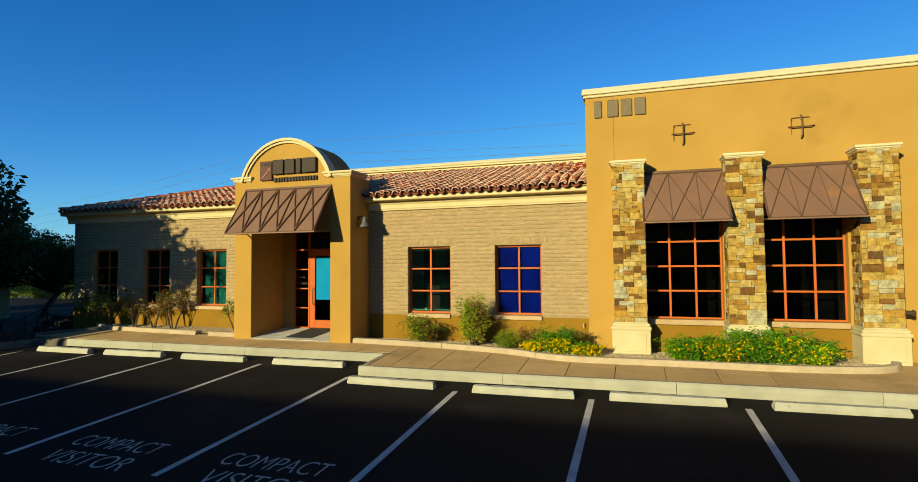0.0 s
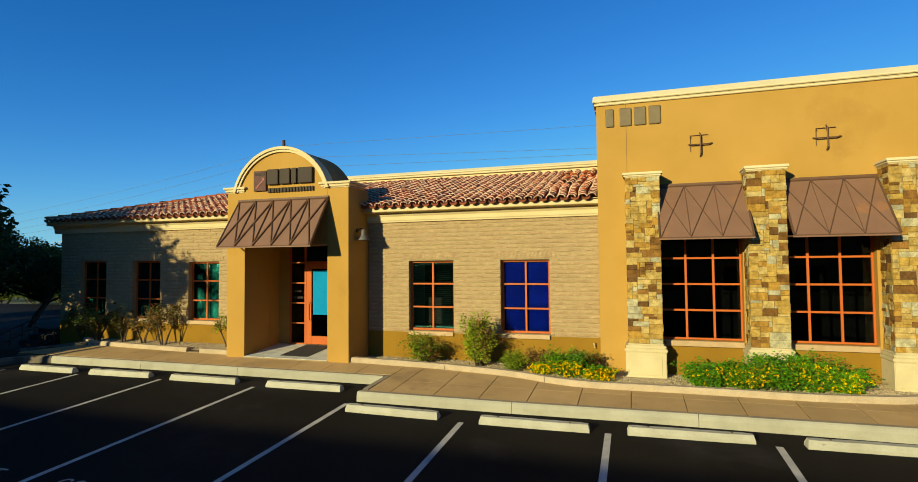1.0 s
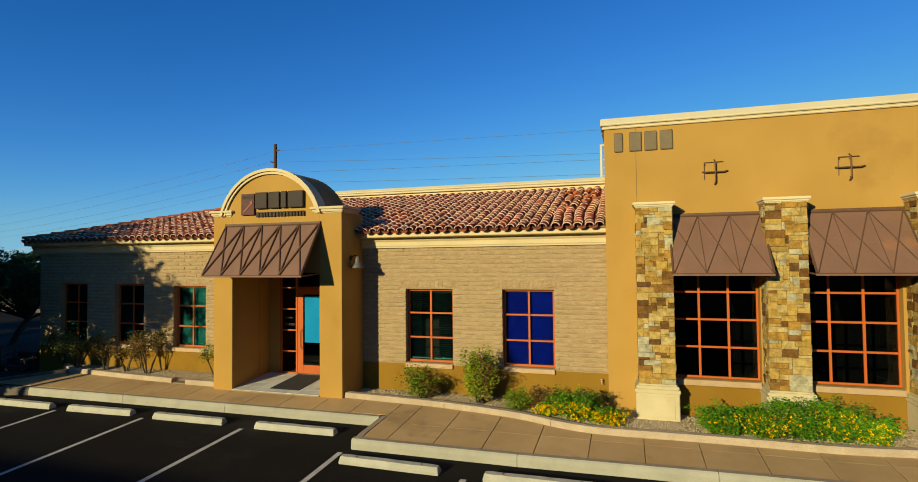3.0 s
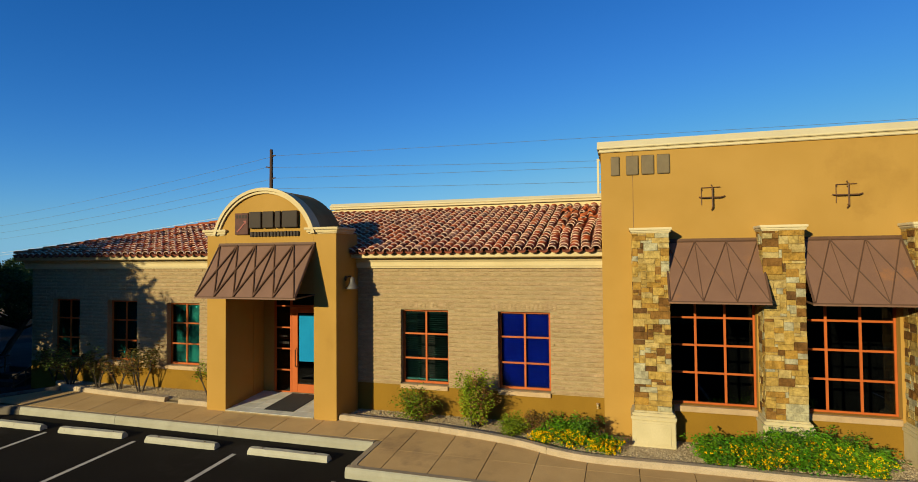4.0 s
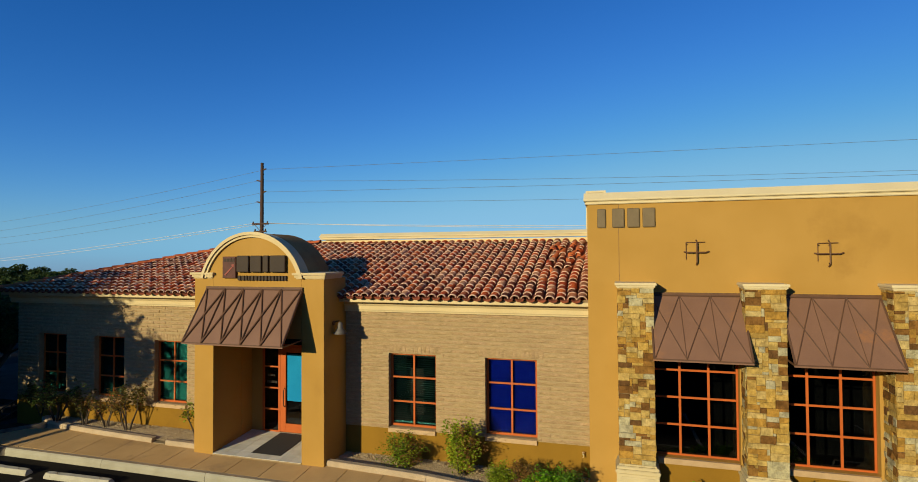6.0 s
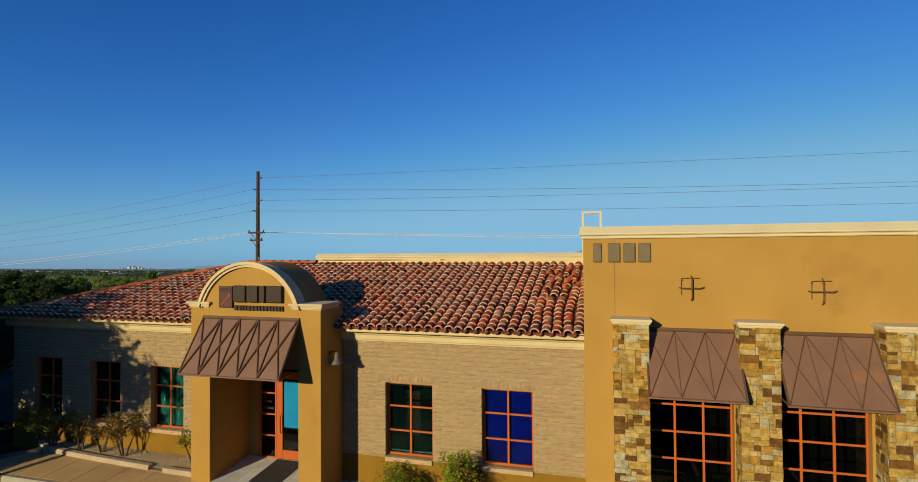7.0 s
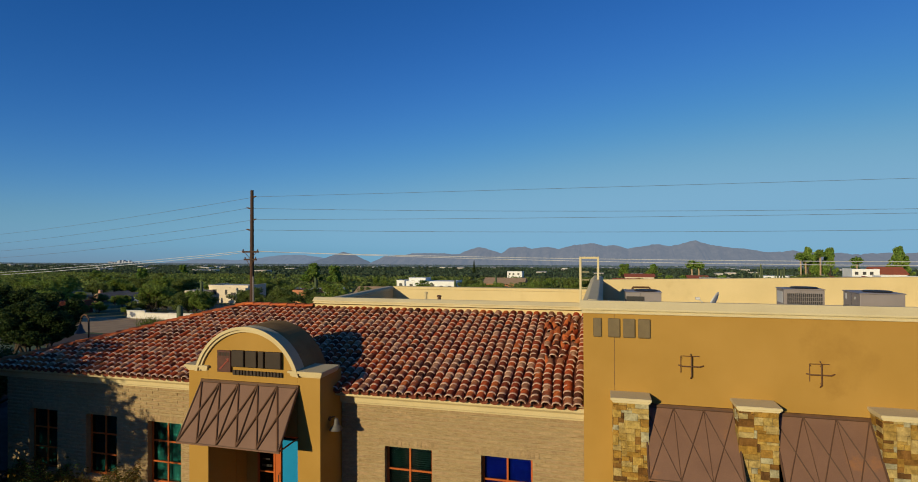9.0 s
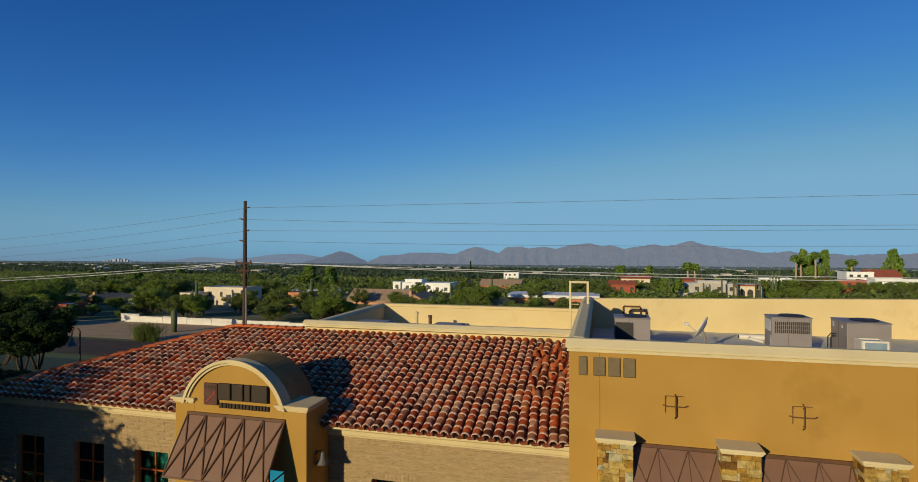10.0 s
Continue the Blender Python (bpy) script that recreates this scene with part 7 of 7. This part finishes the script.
house(-51.5, 125.5, 15, 10, 0.75, ADOBE[4], ROOFS[2], 2.75, "long low house under a tan-brown shingle roof", (), 22)
SLATE = surf("dark slate roof", (0.05, 0.055, 0.07), (0.036, 0.04, 0.052), scale=1, fine=10, rough=0.85)
gable_end(-114.1, 103, 6.2, 8, 0.25, 1.6, 0, ADOBE[4], ROOFS[2], "low tan gabled house front among trees")
house(-107.8, 105, 6.6, 8, 0.45, ADOBE[1], SLATE, 1.5, "low house under a dark slate roof", (), 31)
house(-102.9, 104, 3.4, 5, 1.0, ADOBE[1], ROOFS[1], 0, "low white-roofed wing of a house", (), 32)
house(-99.4, 106, 2.6, 4, 1.5, ADOBE[3], ROOFS[3], 0, "small red brick outbuilding among trees", (), 33)
house(-119.4, 107, 5.0, 6, 0.7, ADOBE[2], ROOFS[0], 0, "low orange adobe house among trees", (), 34)
house(-91.2, 76, 4.2, 4, 1.9, ADOBE[3], ROOFS[1], 0, "red brick house with a white roof edge", (), 35)
gp = thing("garden_wall", (-81.5, 68.0, zt(68)), "short stretch of white rendered garden wall", "wall")
part("wall_panel", boxes((-83.6, -80.9, 68.0, 68.25, zt(68) - 0.5, zt(68) + 0.75), (-80.9, -79.2, 68.02, 68.27, zt(68) - 0.5, zt(68) + 0.95), bevel=0.02), ADOBE[1], gp)
house(-68, 117, 5, 6, 2.8, ADOBE[2], ROOFS[0], 0, "orange adobe house block", (), 4)
# white walls greyed: the shade on this house is put into the colour
ADOBE.append(surf("grey-tan adobe", (0.46, 0.42, 0.36), (0.39, 0.36, 0.31), scale=0.4, fine=6, rough=0.9))
ph = house(37.5, 195, 17, 10, 4.1, ADOBE[5], ROOFS[1], 0, "pale flat-roofed house with an arched porch", ((1.5, 3, 9, 6, 4.9), (12, 0.5, 8, 8, 4.0)), 5)
PZ = zt(195)
porch = part("porch", boxes((45.4, 53.2, 192.6, 195.3, PZ - 2, PZ + 3.9), bevel=0.03), ADOBE[0], ph, "tan porch with three arches")
part("roof_rim", boxes((45.2, 53.4, 192.4, 195.4, PZ + 3.9, PZ + 4.25), bevel=0.04), ROOFS[3], ph, "red tile rim")
for k in range(3):
    cx = 46.9 + k * 2.4
    bm = bmesh.new()
    # a dark flat panel stands for the shade inside each arch
    prism(bm, [(cx - 0.85, PZ + 0.3), (cx + 0.85, PZ + 0.3)] + [(cx + 0.85 * math.cos(math.pi * q / 8), PZ + 2.0 + 0.9 * math.sin(math.pi * q / 8)) for q in range(9)], 192.57, 192.63, "y")
    part("arch", bm, PANE_FAR, porch, "dark arched panel standing for a shadowed opening")
house(88.5, 222, 10.5, 8, 5.3, ADOBE[3], ROOFS[0], 0, "red brick flat-roofed house", (), 6)
house(103, 250, 9.5, 9, 4.8, ADOBE[1], ROOFS[1], 0, "white flat-roofed house above the scrub", (), 7, 3.2)
house(112, 251, 11, 10, 3.2, ADOBE[1], ROOFS[3], 2.9, "white house with a red tile roof", (), 18, 3.0)
house(114, 239, 21, 7, 3.6, ADOBE[1], ROOFS[1], 0, "long white flat-roofed house", (), 19, 1.9)
house(37.5, 230, 8.5, 6, 4.4, ADOBE[3], ROOFS[3], 1.0, "small house with a red tile roof", (), 20)
house(10.5, 209, 9, 7, 3.0, ADOBE[3], ROOFS[3], 1.4, "small brick house with a red tile roof", (), 8)
house(-38.5, 226, 17, 10, 1.2, ADOBE[2], ROOFS[2], 2.4, "low house with a brown shingle roof", (), 9)
bw = house(-9, 139, 22, 9, 1.7, ADOBE[2], ROOFS[1], 0, "low brick house under a pale blue-white roof", (), 10)
part("roof_fascia", boxes((-20.6, 2.6, 138.4, 148.6, zt(139) + 1.85, zt(139) + 2.6), bevel=0.06), ROOFS[1], bw, "deep white roof edge")
house(-55, 357, 10, 8, 4.6, ADOBE[1], ROOFS[1], 0, "white flat-roofed house among trees", (), 13)
house(-86, 152, 15, 8, 1.2, ADOBE[1], ROOFS[1], 0, "long low white-roofed house among trees", (), 15)
house(20, 290, 14, 9, 3.4, ADOBE[0], ROOFS[3], 1.5, "house with a red tile roof", (), 16)
house(95, 330, 16, 9, 3.6, ADOBE[1], ROOFS[1], 0, "white flat-roofed house among trees", (), 17)

# ---- trees of the valley ----
MESQ = [tree_parts(5.2, 3.2, 0.14, 8500, 0.15, LEAF_OLIVE if k % 2 else LEAF_MESQ, 61 + k, stems=3, crown0=0.16, clumps=44) for k in range(4)]
LEAF_MID = foliage("mid green leaves", (0.20, 0.30, 0.06), (0.14, 0.22, 0.045))
PALMBARK = surf("tan palm trunk", (0.42, 0.30, 0.18), (0.32, 0.22, 0.13), scale=2, fine=12, rough=0.95)
TALL = tree_parts(10, 5.2, 0.25, 5200, 0.5, LEAF_MID, 71, stems=2, crown0=0.12, clumps=40)
rt = random.Random(17)
def low_scrub(x, y):
    """Trees are lower on the slope in front of the western houses."""
    side = x / y
    return 0.5 if (-1.19 < side < -0.95 and 76 < y < 112) or (-1.26 < side < -1.14 and y < 82) else 1.0


def fill(n, y0, y1, group):
    for _ in range(n):
        y = y0 + (y1 - y0) * rt.random()
        x = rt.uniform(-1.62, 0.62) * (y + 4)
        if y < 67 and not (x < -75 or -40 < x): continue
        if any(abs(x - hx) < hw and -9 < y - hy < 12 for hx, hy, hw in HOUSES): y += 20
        s = rt.uniform(0.55, 1.15) * low_scrub(x, y)
        plant_tree(rt.choice(MESQ), Matrix.Translation((x, y, zt(y) - 0.2)) @ Matrix.Rotation(rt.uniform(0, 6.28), 4, "Z") @ Matrix.Diagonal((s, s, s * rt.uniform(0.75, 1.05), 1)), "green desert tree with a spreading crown", "desert_tree", group)
HOUSES = [(-88, 107, 9), (-60, 187, 14), (-49, 124, 13), (-86, 152, 9), (-68, 117, 5), (42, 195, 17), (88.5, 222, 9), (110, 245, 18), (48, 182, 8), (10, 209, 7), (-40, 226, 9), (-9, 139, 13), (-109, 105, 13), (-91, 77, 4), (-9, 125, 12), (-9, 113, 11), (-47, 110, 12), (46, 184, 12)]
fill(175, 76, 130, "desert trees down the slope")
fill(90, 130, 230, "desert trees down the slope")
for _ in range(40):
    x, y = rt.uniform(-128, -62), rt.uniform(62, 100)
    if y < 79 and x > -77: continue
    s = rt.uniform(0.7, 1.2) * low_scrub(x, y)
    plant_tree(rt.choice(MESQ), Matrix.Translation((x, y, zt(y) - 0.2)) @ Matrix.Rotation(rt.uniform(0, 6.28), 4, "Z") @ Matrix.Diagonal((s, s, s * 0.9, 1)), "green desert tree with a spreading crown", "desert_tree", "desert trees down the slope")
for x, y, s in ((-116, 205, 0.95), (-108, 208, 0.85), (-300, 335, 0.8), (200, 470, 0.9), (-190, 190, 0.7), (14, 330, 1.0), (34, 380, 1.0)):
    plant_tree(TALL, Matrix.Translation((x, y, zt(y) - 0.2)) @ Matrix.Rotation(x, 4, "Z") @ Matrix.Diagonal((s, s, s, 1)), "tall dark green tree above the scrub", "tall_tree", "tall trees in the valley")
for x, y, sx, sz in ((118.8, 362, 0.95, 2.0), (128.5, 358, 0.95, 1.95), (124, 366, 0.8, 1.6), (159.6, 352, 1.1, 1.98), (166, 360, 1.0, 1.5), (150, 380, 0.9, 1.1), (42, 205, 0.5, 0.6), (27.5, 190, 0.55, 0.62), (24, 196, 0.6, 0.6)):
    plant_tree(TALL, Matrix.Translation((x, y, zt(y) - 0.2)) @ Matrix.Rotation(x, 4, "Z") @ Matrix.Diagonal((sx, sx, sz, 1)), "tall rounded green tree above the scrub", "tall_tree", "tall trees in the valley")
for i, (x, y, top, ar) in enumerate(((47.8, 180, 1.3, 1), (52.3, 180, 0.0, 1), (53.3, 180.5, -0.5, 0), (33.3, 180, -3.8, 1), (35.0, 180, -4.2, 0), (41.7, 180, -2.8, 0), (31.7, 180, -5.0, 0), (49.5, 182, -3.0, 2))):
    saguaro(x, y, top - zt(y), 0.27, ar, i + 40)
for i, (x, y, s) in enumerate(((100, 231, 0.85), (104, 229, 0.95), (108.5, 231, 1.0), (112, 229, 0.95), (117, 230, 1.0), (121, 231, 0.95), (82, 214, 0.9), (87, 212, 0.95), (92, 213, 1.0), (97, 222, 0.9), (58, 186, 1.2), (64, 190, 1.3), (70, 195, 1.25), (61, 192, 1.3), (76, 205, 1.2))):
    plant_tree(MESQ[i % 4], Matrix.Translation((x, y, zt(y) - 0.1)) @ Matrix.Rotation(i * 1.3, 4, "Z") @ Matrix.Diagonal((s * 1.15, s * 1.15, s, 1)), "green desert tree with a spreading crown", "desert_tree", "desert trees beside the houses")
cy = thing("cypress", (-111, 475, zt(475)), "narrow dark cypress rising above the scrub", "tree")
cp = np.random.default_rng(9)
cz = cp.uniform(0, 1, 1500)
part("crown", leaf_mesh("crown", np.stack([-111 + cp.normal(size=1500) * 0.7 * (1.05 - cz), 475 + cp.normal(size=1500) * 0.7 * (1.05 - cz), zt(475) + cz * 13], 1), 0.5, LEAF_TREE), None, cy)
part("trunk", tube(bmesh.new(), [(-111, 475, zt(475) - 0.5), (-111, 475, zt(475) + 3)], 0.25, 8), BARK, cy)


def palm(x, y, h):
    z = zt(y)
    e = thing("palm_tree", (x, y, z), "fan palm with a shaggy crown on a slender trunk", "tree", "palms in the valley")
    part("trunk", tube(bmesh.new(), [(x, y, z - 0.5), (x + 0.2, y, z + h * 0.5), (x, y, z + h)], [0.55, 0.45, 0.42], 8), PALMBARK, e)
    r = np.random.default_rng(int(abs(x) * 10))
    d = r.normal(size=(700, 3)); d /= np.linalg.norm(d, axis=1)[:, None]; d[:, 2] = d[:, 2] * 0.7 + 0.1
    part("fronds", leaf_mesh("fronds", np.array([x, y, z + h]) + d * r.uniform(0.5, 3.1, 700)[:, None], 0.6, LEAF_MID, aspect=2.4, rng=r), None, e)
for x, y, h in ((111.1, 350, 14.5), (115.5, 356, 13.0), (120.3, 348, 16.2), (139.7, 352, 12.3), (46, 300, 9.5), (54, 330, 9.0)):
    palm(x, y, h)

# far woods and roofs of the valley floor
# distance haze put into the material: dull base colour and a bluish glow
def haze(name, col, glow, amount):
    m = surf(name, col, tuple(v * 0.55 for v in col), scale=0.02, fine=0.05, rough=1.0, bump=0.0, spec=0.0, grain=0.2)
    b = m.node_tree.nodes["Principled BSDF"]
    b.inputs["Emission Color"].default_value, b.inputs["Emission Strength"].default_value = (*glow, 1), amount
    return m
rw = np.random.default_rng(12)
pts = []
CLEAR = np.array([(h[0], h[1], h[2]) for h in HOUSES] + [(20, 290, 9), (95, 330, 10), (-55, 357, 8)])
for y0, y1, n, k, s in ((135, 330, 1500, 60, 1.9), (330, 700, 3600, 26, 2.2), (700, 1150, 3000, 14, 2.6), (1150, 3000, 3200, 8, 3.0)):
    y = y0 + (y1 - y0) * rw.random(n) ** 0.8
    x = rw.uniform(-1.65, 0.68, n) * y
    near = ((np.abs(x[:, None] - CLEAR[:, 0]) < CLEAR[:, 2]) & (y[:, None] - CLEAR[:, 1] < 14) & (y[:, None] - CLEAR[:, 1] > -16)).any(1)
    x, y = x[~near], y[~near]
    n = len(x)
    z = np.interp(y, [q[0] for q in TERRAIN], [q[1] for q in TERRAIN])
    c = np.stack([x, y, z + s * 0.5], 1)
    pts.append((c[:, None, :] + rw.normal(size=(n, k, 3)) * np.array([s, s, s * 0.42]) * 0.75).reshape(-1, 3))
# haze of the middle distance tints this leaf colour
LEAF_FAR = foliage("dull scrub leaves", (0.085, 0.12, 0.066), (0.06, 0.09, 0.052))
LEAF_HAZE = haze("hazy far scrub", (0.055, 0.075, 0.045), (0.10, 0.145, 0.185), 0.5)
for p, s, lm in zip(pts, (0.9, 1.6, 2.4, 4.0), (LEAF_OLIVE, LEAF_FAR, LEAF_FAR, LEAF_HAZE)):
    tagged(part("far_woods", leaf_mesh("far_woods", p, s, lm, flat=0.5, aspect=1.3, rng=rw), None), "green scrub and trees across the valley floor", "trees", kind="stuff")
for near, far, count, mat in ((430, 1000, 70, surf("pale far roofs", (0.60, 0.57, 0.52), (0.44, 0.39, 0.33), scale=0.02, fine=0.05, rough=0.9, bump=0.0, island=0.25)),
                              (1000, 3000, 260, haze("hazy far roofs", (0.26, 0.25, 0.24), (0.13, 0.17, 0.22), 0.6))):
    bm = bmesh.new()
    for _ in range(count):
        y = near + (far - near) * rw.random() ** 1.2
        x = rw.uniform(-1.6, 0.66) * y
        w, h = rw.uniform(5, 13), rw.uniform(2.2, 3.6)
        box(bm, x, x + w, y, y + 10, zt(y) - 1, zt(y) + h)
    tagged(part("far_buildings", bm, mat), "pale roofs scattered over the valley floor", "buildings", kind="stuff")
# the towers carry haze in their blue-grey base colour
bm = bmesh.new()
for k in range(26):
    x = -3960 + k * 26 + rw.uniform(-8, 8)
    box(bm, x, x + rw.uniform(10, 22), 3300, 3320, -132, -124 + rw.uniform(2, 26) * math.exp(-((k - 16) / 6) ** 2))
tagged(part("far_towers", bm, surf("hazy far towers", (0.34, 0.37, 0.42), (0.28, 0.31, 0.36), scale=0.01, fine=0.05, bump=0.0, island=0.2)), "hazy cluster of city towers far off", "buildings", kind="stuff")

# ---- mountains on the horizon ----
def ridge(name, pts, y, base, mat, label, rough, seed, depth=420.0):
    """A range as ground: a crest line, spurs that run down from it, and gullies between them."""
    xs = np.arange(pts[0][0], pts[-1][0], 9.0)
    top = np.interp(xs, [p[0] for p in pts], [p[1] for p in pts])
    def wob(x, v, f, k):
        return noise.noise((x * f, v * f, seed * 3.7 + k))
    top = np.array([t + rough * (wob(x, 0, 0.012, 0) + 0.6 * wob(x, 0, 0.035, 1) + 0.35 * wob(x, 0, 0.08, 2)) for x, t in zip(xs, top)])
    n = 14
    vs, fs = [], []
    for k in range(n + 1):
        f = k / n
        for x, t in zip(xs, top):
            sway = x + 30 * wob(x, f * 300, 0.006, 5)
            spur = abs(wob(sway, 0, 0.011, 3)) * 1.1 + 0.5 * abs(wob(sway, f * 90, 0.03, 4))
            h = base + (t - base) * (f ** 0.9 - 0.40 * spur * math.sin(math.pi * f) ** 0.9 * (1 - 0.25 * f))
            vs.append((x, y - depth * (1 - f), h))
    m = len(xs)
    for k in range(n):
        fs.extend((k * m + q, k * m + q + 1, (k + 1) * m + q + 1, (k + 1) * m + q) for q in range(m - 1))
    me = bpy.data.meshes.new(name)
    me.from_pydata(vs, [], fs)
    me.materials.append(mat)
    tagged(part(name, me, None), label, "mountains", kind="structure")
HILL = [(-2375, -150), (-2267, -119), (-2160, -90), (-2029, -47), (-1925, -75), (-1823, -117), (-1770, -150)]
RANGE = [(-1823, -150), (-1696, -88), (-1498, -73), (-1401, -59), (-1068, -68), (-976, -27), (-907, -14), (-848, -31), (-740, -62), (-682, -18), (-563, -14), (-520, -31), (-399, -14), (-322, -31), (-196, -1), (-72, 11), (-3, -10), (66, -1), (166, -31), (315, -2), (374, 2), (450, -18), (526, 6), (602, 26), (676, 2), (787, -22), (895, -30), (1038, -53), (1143, -57), (1195, -41), (1246, -53), (1482, -60), (1547, -71), (1741, -59), (1805, -70), (1923, -55), (2143, -76), (3200, -100)]
WEST = [(-6400, -165), (-5035, -168), (-4191, -142), (-3924, -133), (-3729, -111), (-3601, -105), (-3475, -120), (-3288, -130), (-3045, -113), (-2926, -97), (-2750, -80), (-2577, -80), (-2436, -95), (-2324, -114), (-2100, -150)]
# each range glows faintly to stand for the haze before it
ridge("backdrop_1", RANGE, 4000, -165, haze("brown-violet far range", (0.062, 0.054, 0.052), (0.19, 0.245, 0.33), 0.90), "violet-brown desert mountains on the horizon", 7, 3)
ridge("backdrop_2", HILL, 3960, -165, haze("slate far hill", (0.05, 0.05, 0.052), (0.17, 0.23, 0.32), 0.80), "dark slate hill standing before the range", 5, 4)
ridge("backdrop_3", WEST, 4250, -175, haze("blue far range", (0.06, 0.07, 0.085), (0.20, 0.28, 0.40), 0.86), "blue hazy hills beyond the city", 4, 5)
bm = bmesh.new()
va, vb, vc = ([bm.verts.new((x, y, zt(y) + 2.0)) for x in (-4650, -2000, 0, 2000, 4650)] for y in (1150, 2400, 4650))
for p, q in ((va, vb), (vb, vc)):
    for k in range(4):
        bm.faces.new((p[k], p[k + 1], q[k + 1], q[k]))
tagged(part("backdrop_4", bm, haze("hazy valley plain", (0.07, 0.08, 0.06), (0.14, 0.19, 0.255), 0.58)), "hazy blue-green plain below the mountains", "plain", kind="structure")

# ---- blocks of the walls ----
COURSE, BLEN = 0.1013, 0.405
BLOCKS = {}


def block_mesh(w, h, material, seed):
    key = (round(w, 2), round(h, 3), material.name, seed % 3)
    if key not in BLOCKS:
        r = random.Random(hash(key[:2]) + seed % 3)
        bm = bmesh.new()
        w_, h_ = key[0] - 0.0008, key[1] - 0.008
        j = lambda a=0.003: r.uniform(-a, a)
        back = [bm.verts.new((x, 0.03, z)) for x, z in ((0, 0), (w_, 0), (w_, h_), (0, h_))]
        i = 0.014
        fr = [bm.verts.new((x, j(0.005), z + j(0.005))) for x, z in ((0.0015, i), (w_ - 0.0015, i), (w_ - 0.0015, h_ - i), (0.0015, h_ - i))]
        cn = bm.verts.new((w_ / 2 + j(0.02), -0.012, h_ * 0.40))
        for k in range(4):
            bm.faces.new((back[k], back[(k + 1) % 4], fr[(k + 1) % 4], fr[k]))
            bm.faces.new((fr[k], fr[(k + 1) % 4], cn))
        BLOCKS[key] = finish(bm, "block", material)
    return BLOCKS[key]


def lay_blocks(wall, x0, x1, holes, keep, seed):
    """keep: the stretch of wall whose blocks are pieces of their own; the rest are joined."""
    r = random.Random(seed)
    jv, jf = [], []
    def put(x, z, w, h, own):
        me = block_mesh(w, h, BLOCK, r.randrange(3))
        at = Matrix.Translation((x + 0.0004, W + r.uniform(-0.003, 0.002), z + 0.0035))
        if own:
            piece("block", me, at, wall)
        else:
            o = len(jv)
            jv.extend((at @ v.co)[:] for v in me.vertices)
            jf.extend(tuple(i + o for i in p.vertices) for p in me.polygons)
    n = int(round((Z_COR - Z_DADO) / COURSE))
    for row in range(n):
        z = Z_DADO + row * COURSE
        spans = [(x0, x1)]
        for h in holes:
            sold = h[3] <= z + COURSE * 0.5 < h[3] + 0.2
            a, b = (h[0] - 0.15, h[1] + 0.15) if sold else (h[0], h[1])
            if (h[2] - 0.02 < z + COURSE * 0.5 < h[3]) or sold:
                spans = [s for p, q in spans for s in ((p, min(q, a)), (max(p, b), q)) if s[1] - s[0] > 0.02]
        for p, q in spans:
            x = p
            ph = ((row % 2) * 0.5) * BLEN
            edge = math.floor((p - ph) / BLEN + 1e-6) * BLEN + ph + BLEN
            while x < q - 0.015:
                e = min(edge, q)
                if e - x > 0.02:
                    put(x, z, e - x, COURSE, keep[0] <= (x + e) / 2 <= keep[1])
                x, edge = e, edge + BLEN
    for h in holes:
        x = h[0] - 0.15
        k = int(round((h[1] - h[0] + 0.3) / 0.1))
        w = (h[1] - h[0] + 0.3) / k
        for i in range(k):
            put(x + i * w, h[3] + 0.004, w, 0.2, keep[0] <= x <= keep[1])
    if jv:
        me = bpy.data.meshes.new("blocks")
        me.from_pydata(jv, [], jf)
        me.materials.append(BLOCK_J)
        tagged(part("blocks", me, None, wall), kind="stuff")


def lay_sills(wall, holes):
    """One row of sill block, as long as the opening is wide."""
    for h in holes:
        part("sill_block", boxes((h[0] + 0.004, h[1] - 0.004, W - 0.055, W + 0.1, h[2] - 0.105, h[2] - 0.004), bevel=0.012, seg=2), SILL, wall)


lay_blocks(wall_r, RIGHT[0], RIGHT[1], holes_r, (-3.2, 2.3), 3)
lay_sills(wall_r, holes_r)
lay_blocks(wall_l, LEFT[0], LEFT[1], holes_l, (-11.6, -7.0), 4)
lay_sills(wall_l, holes_l)
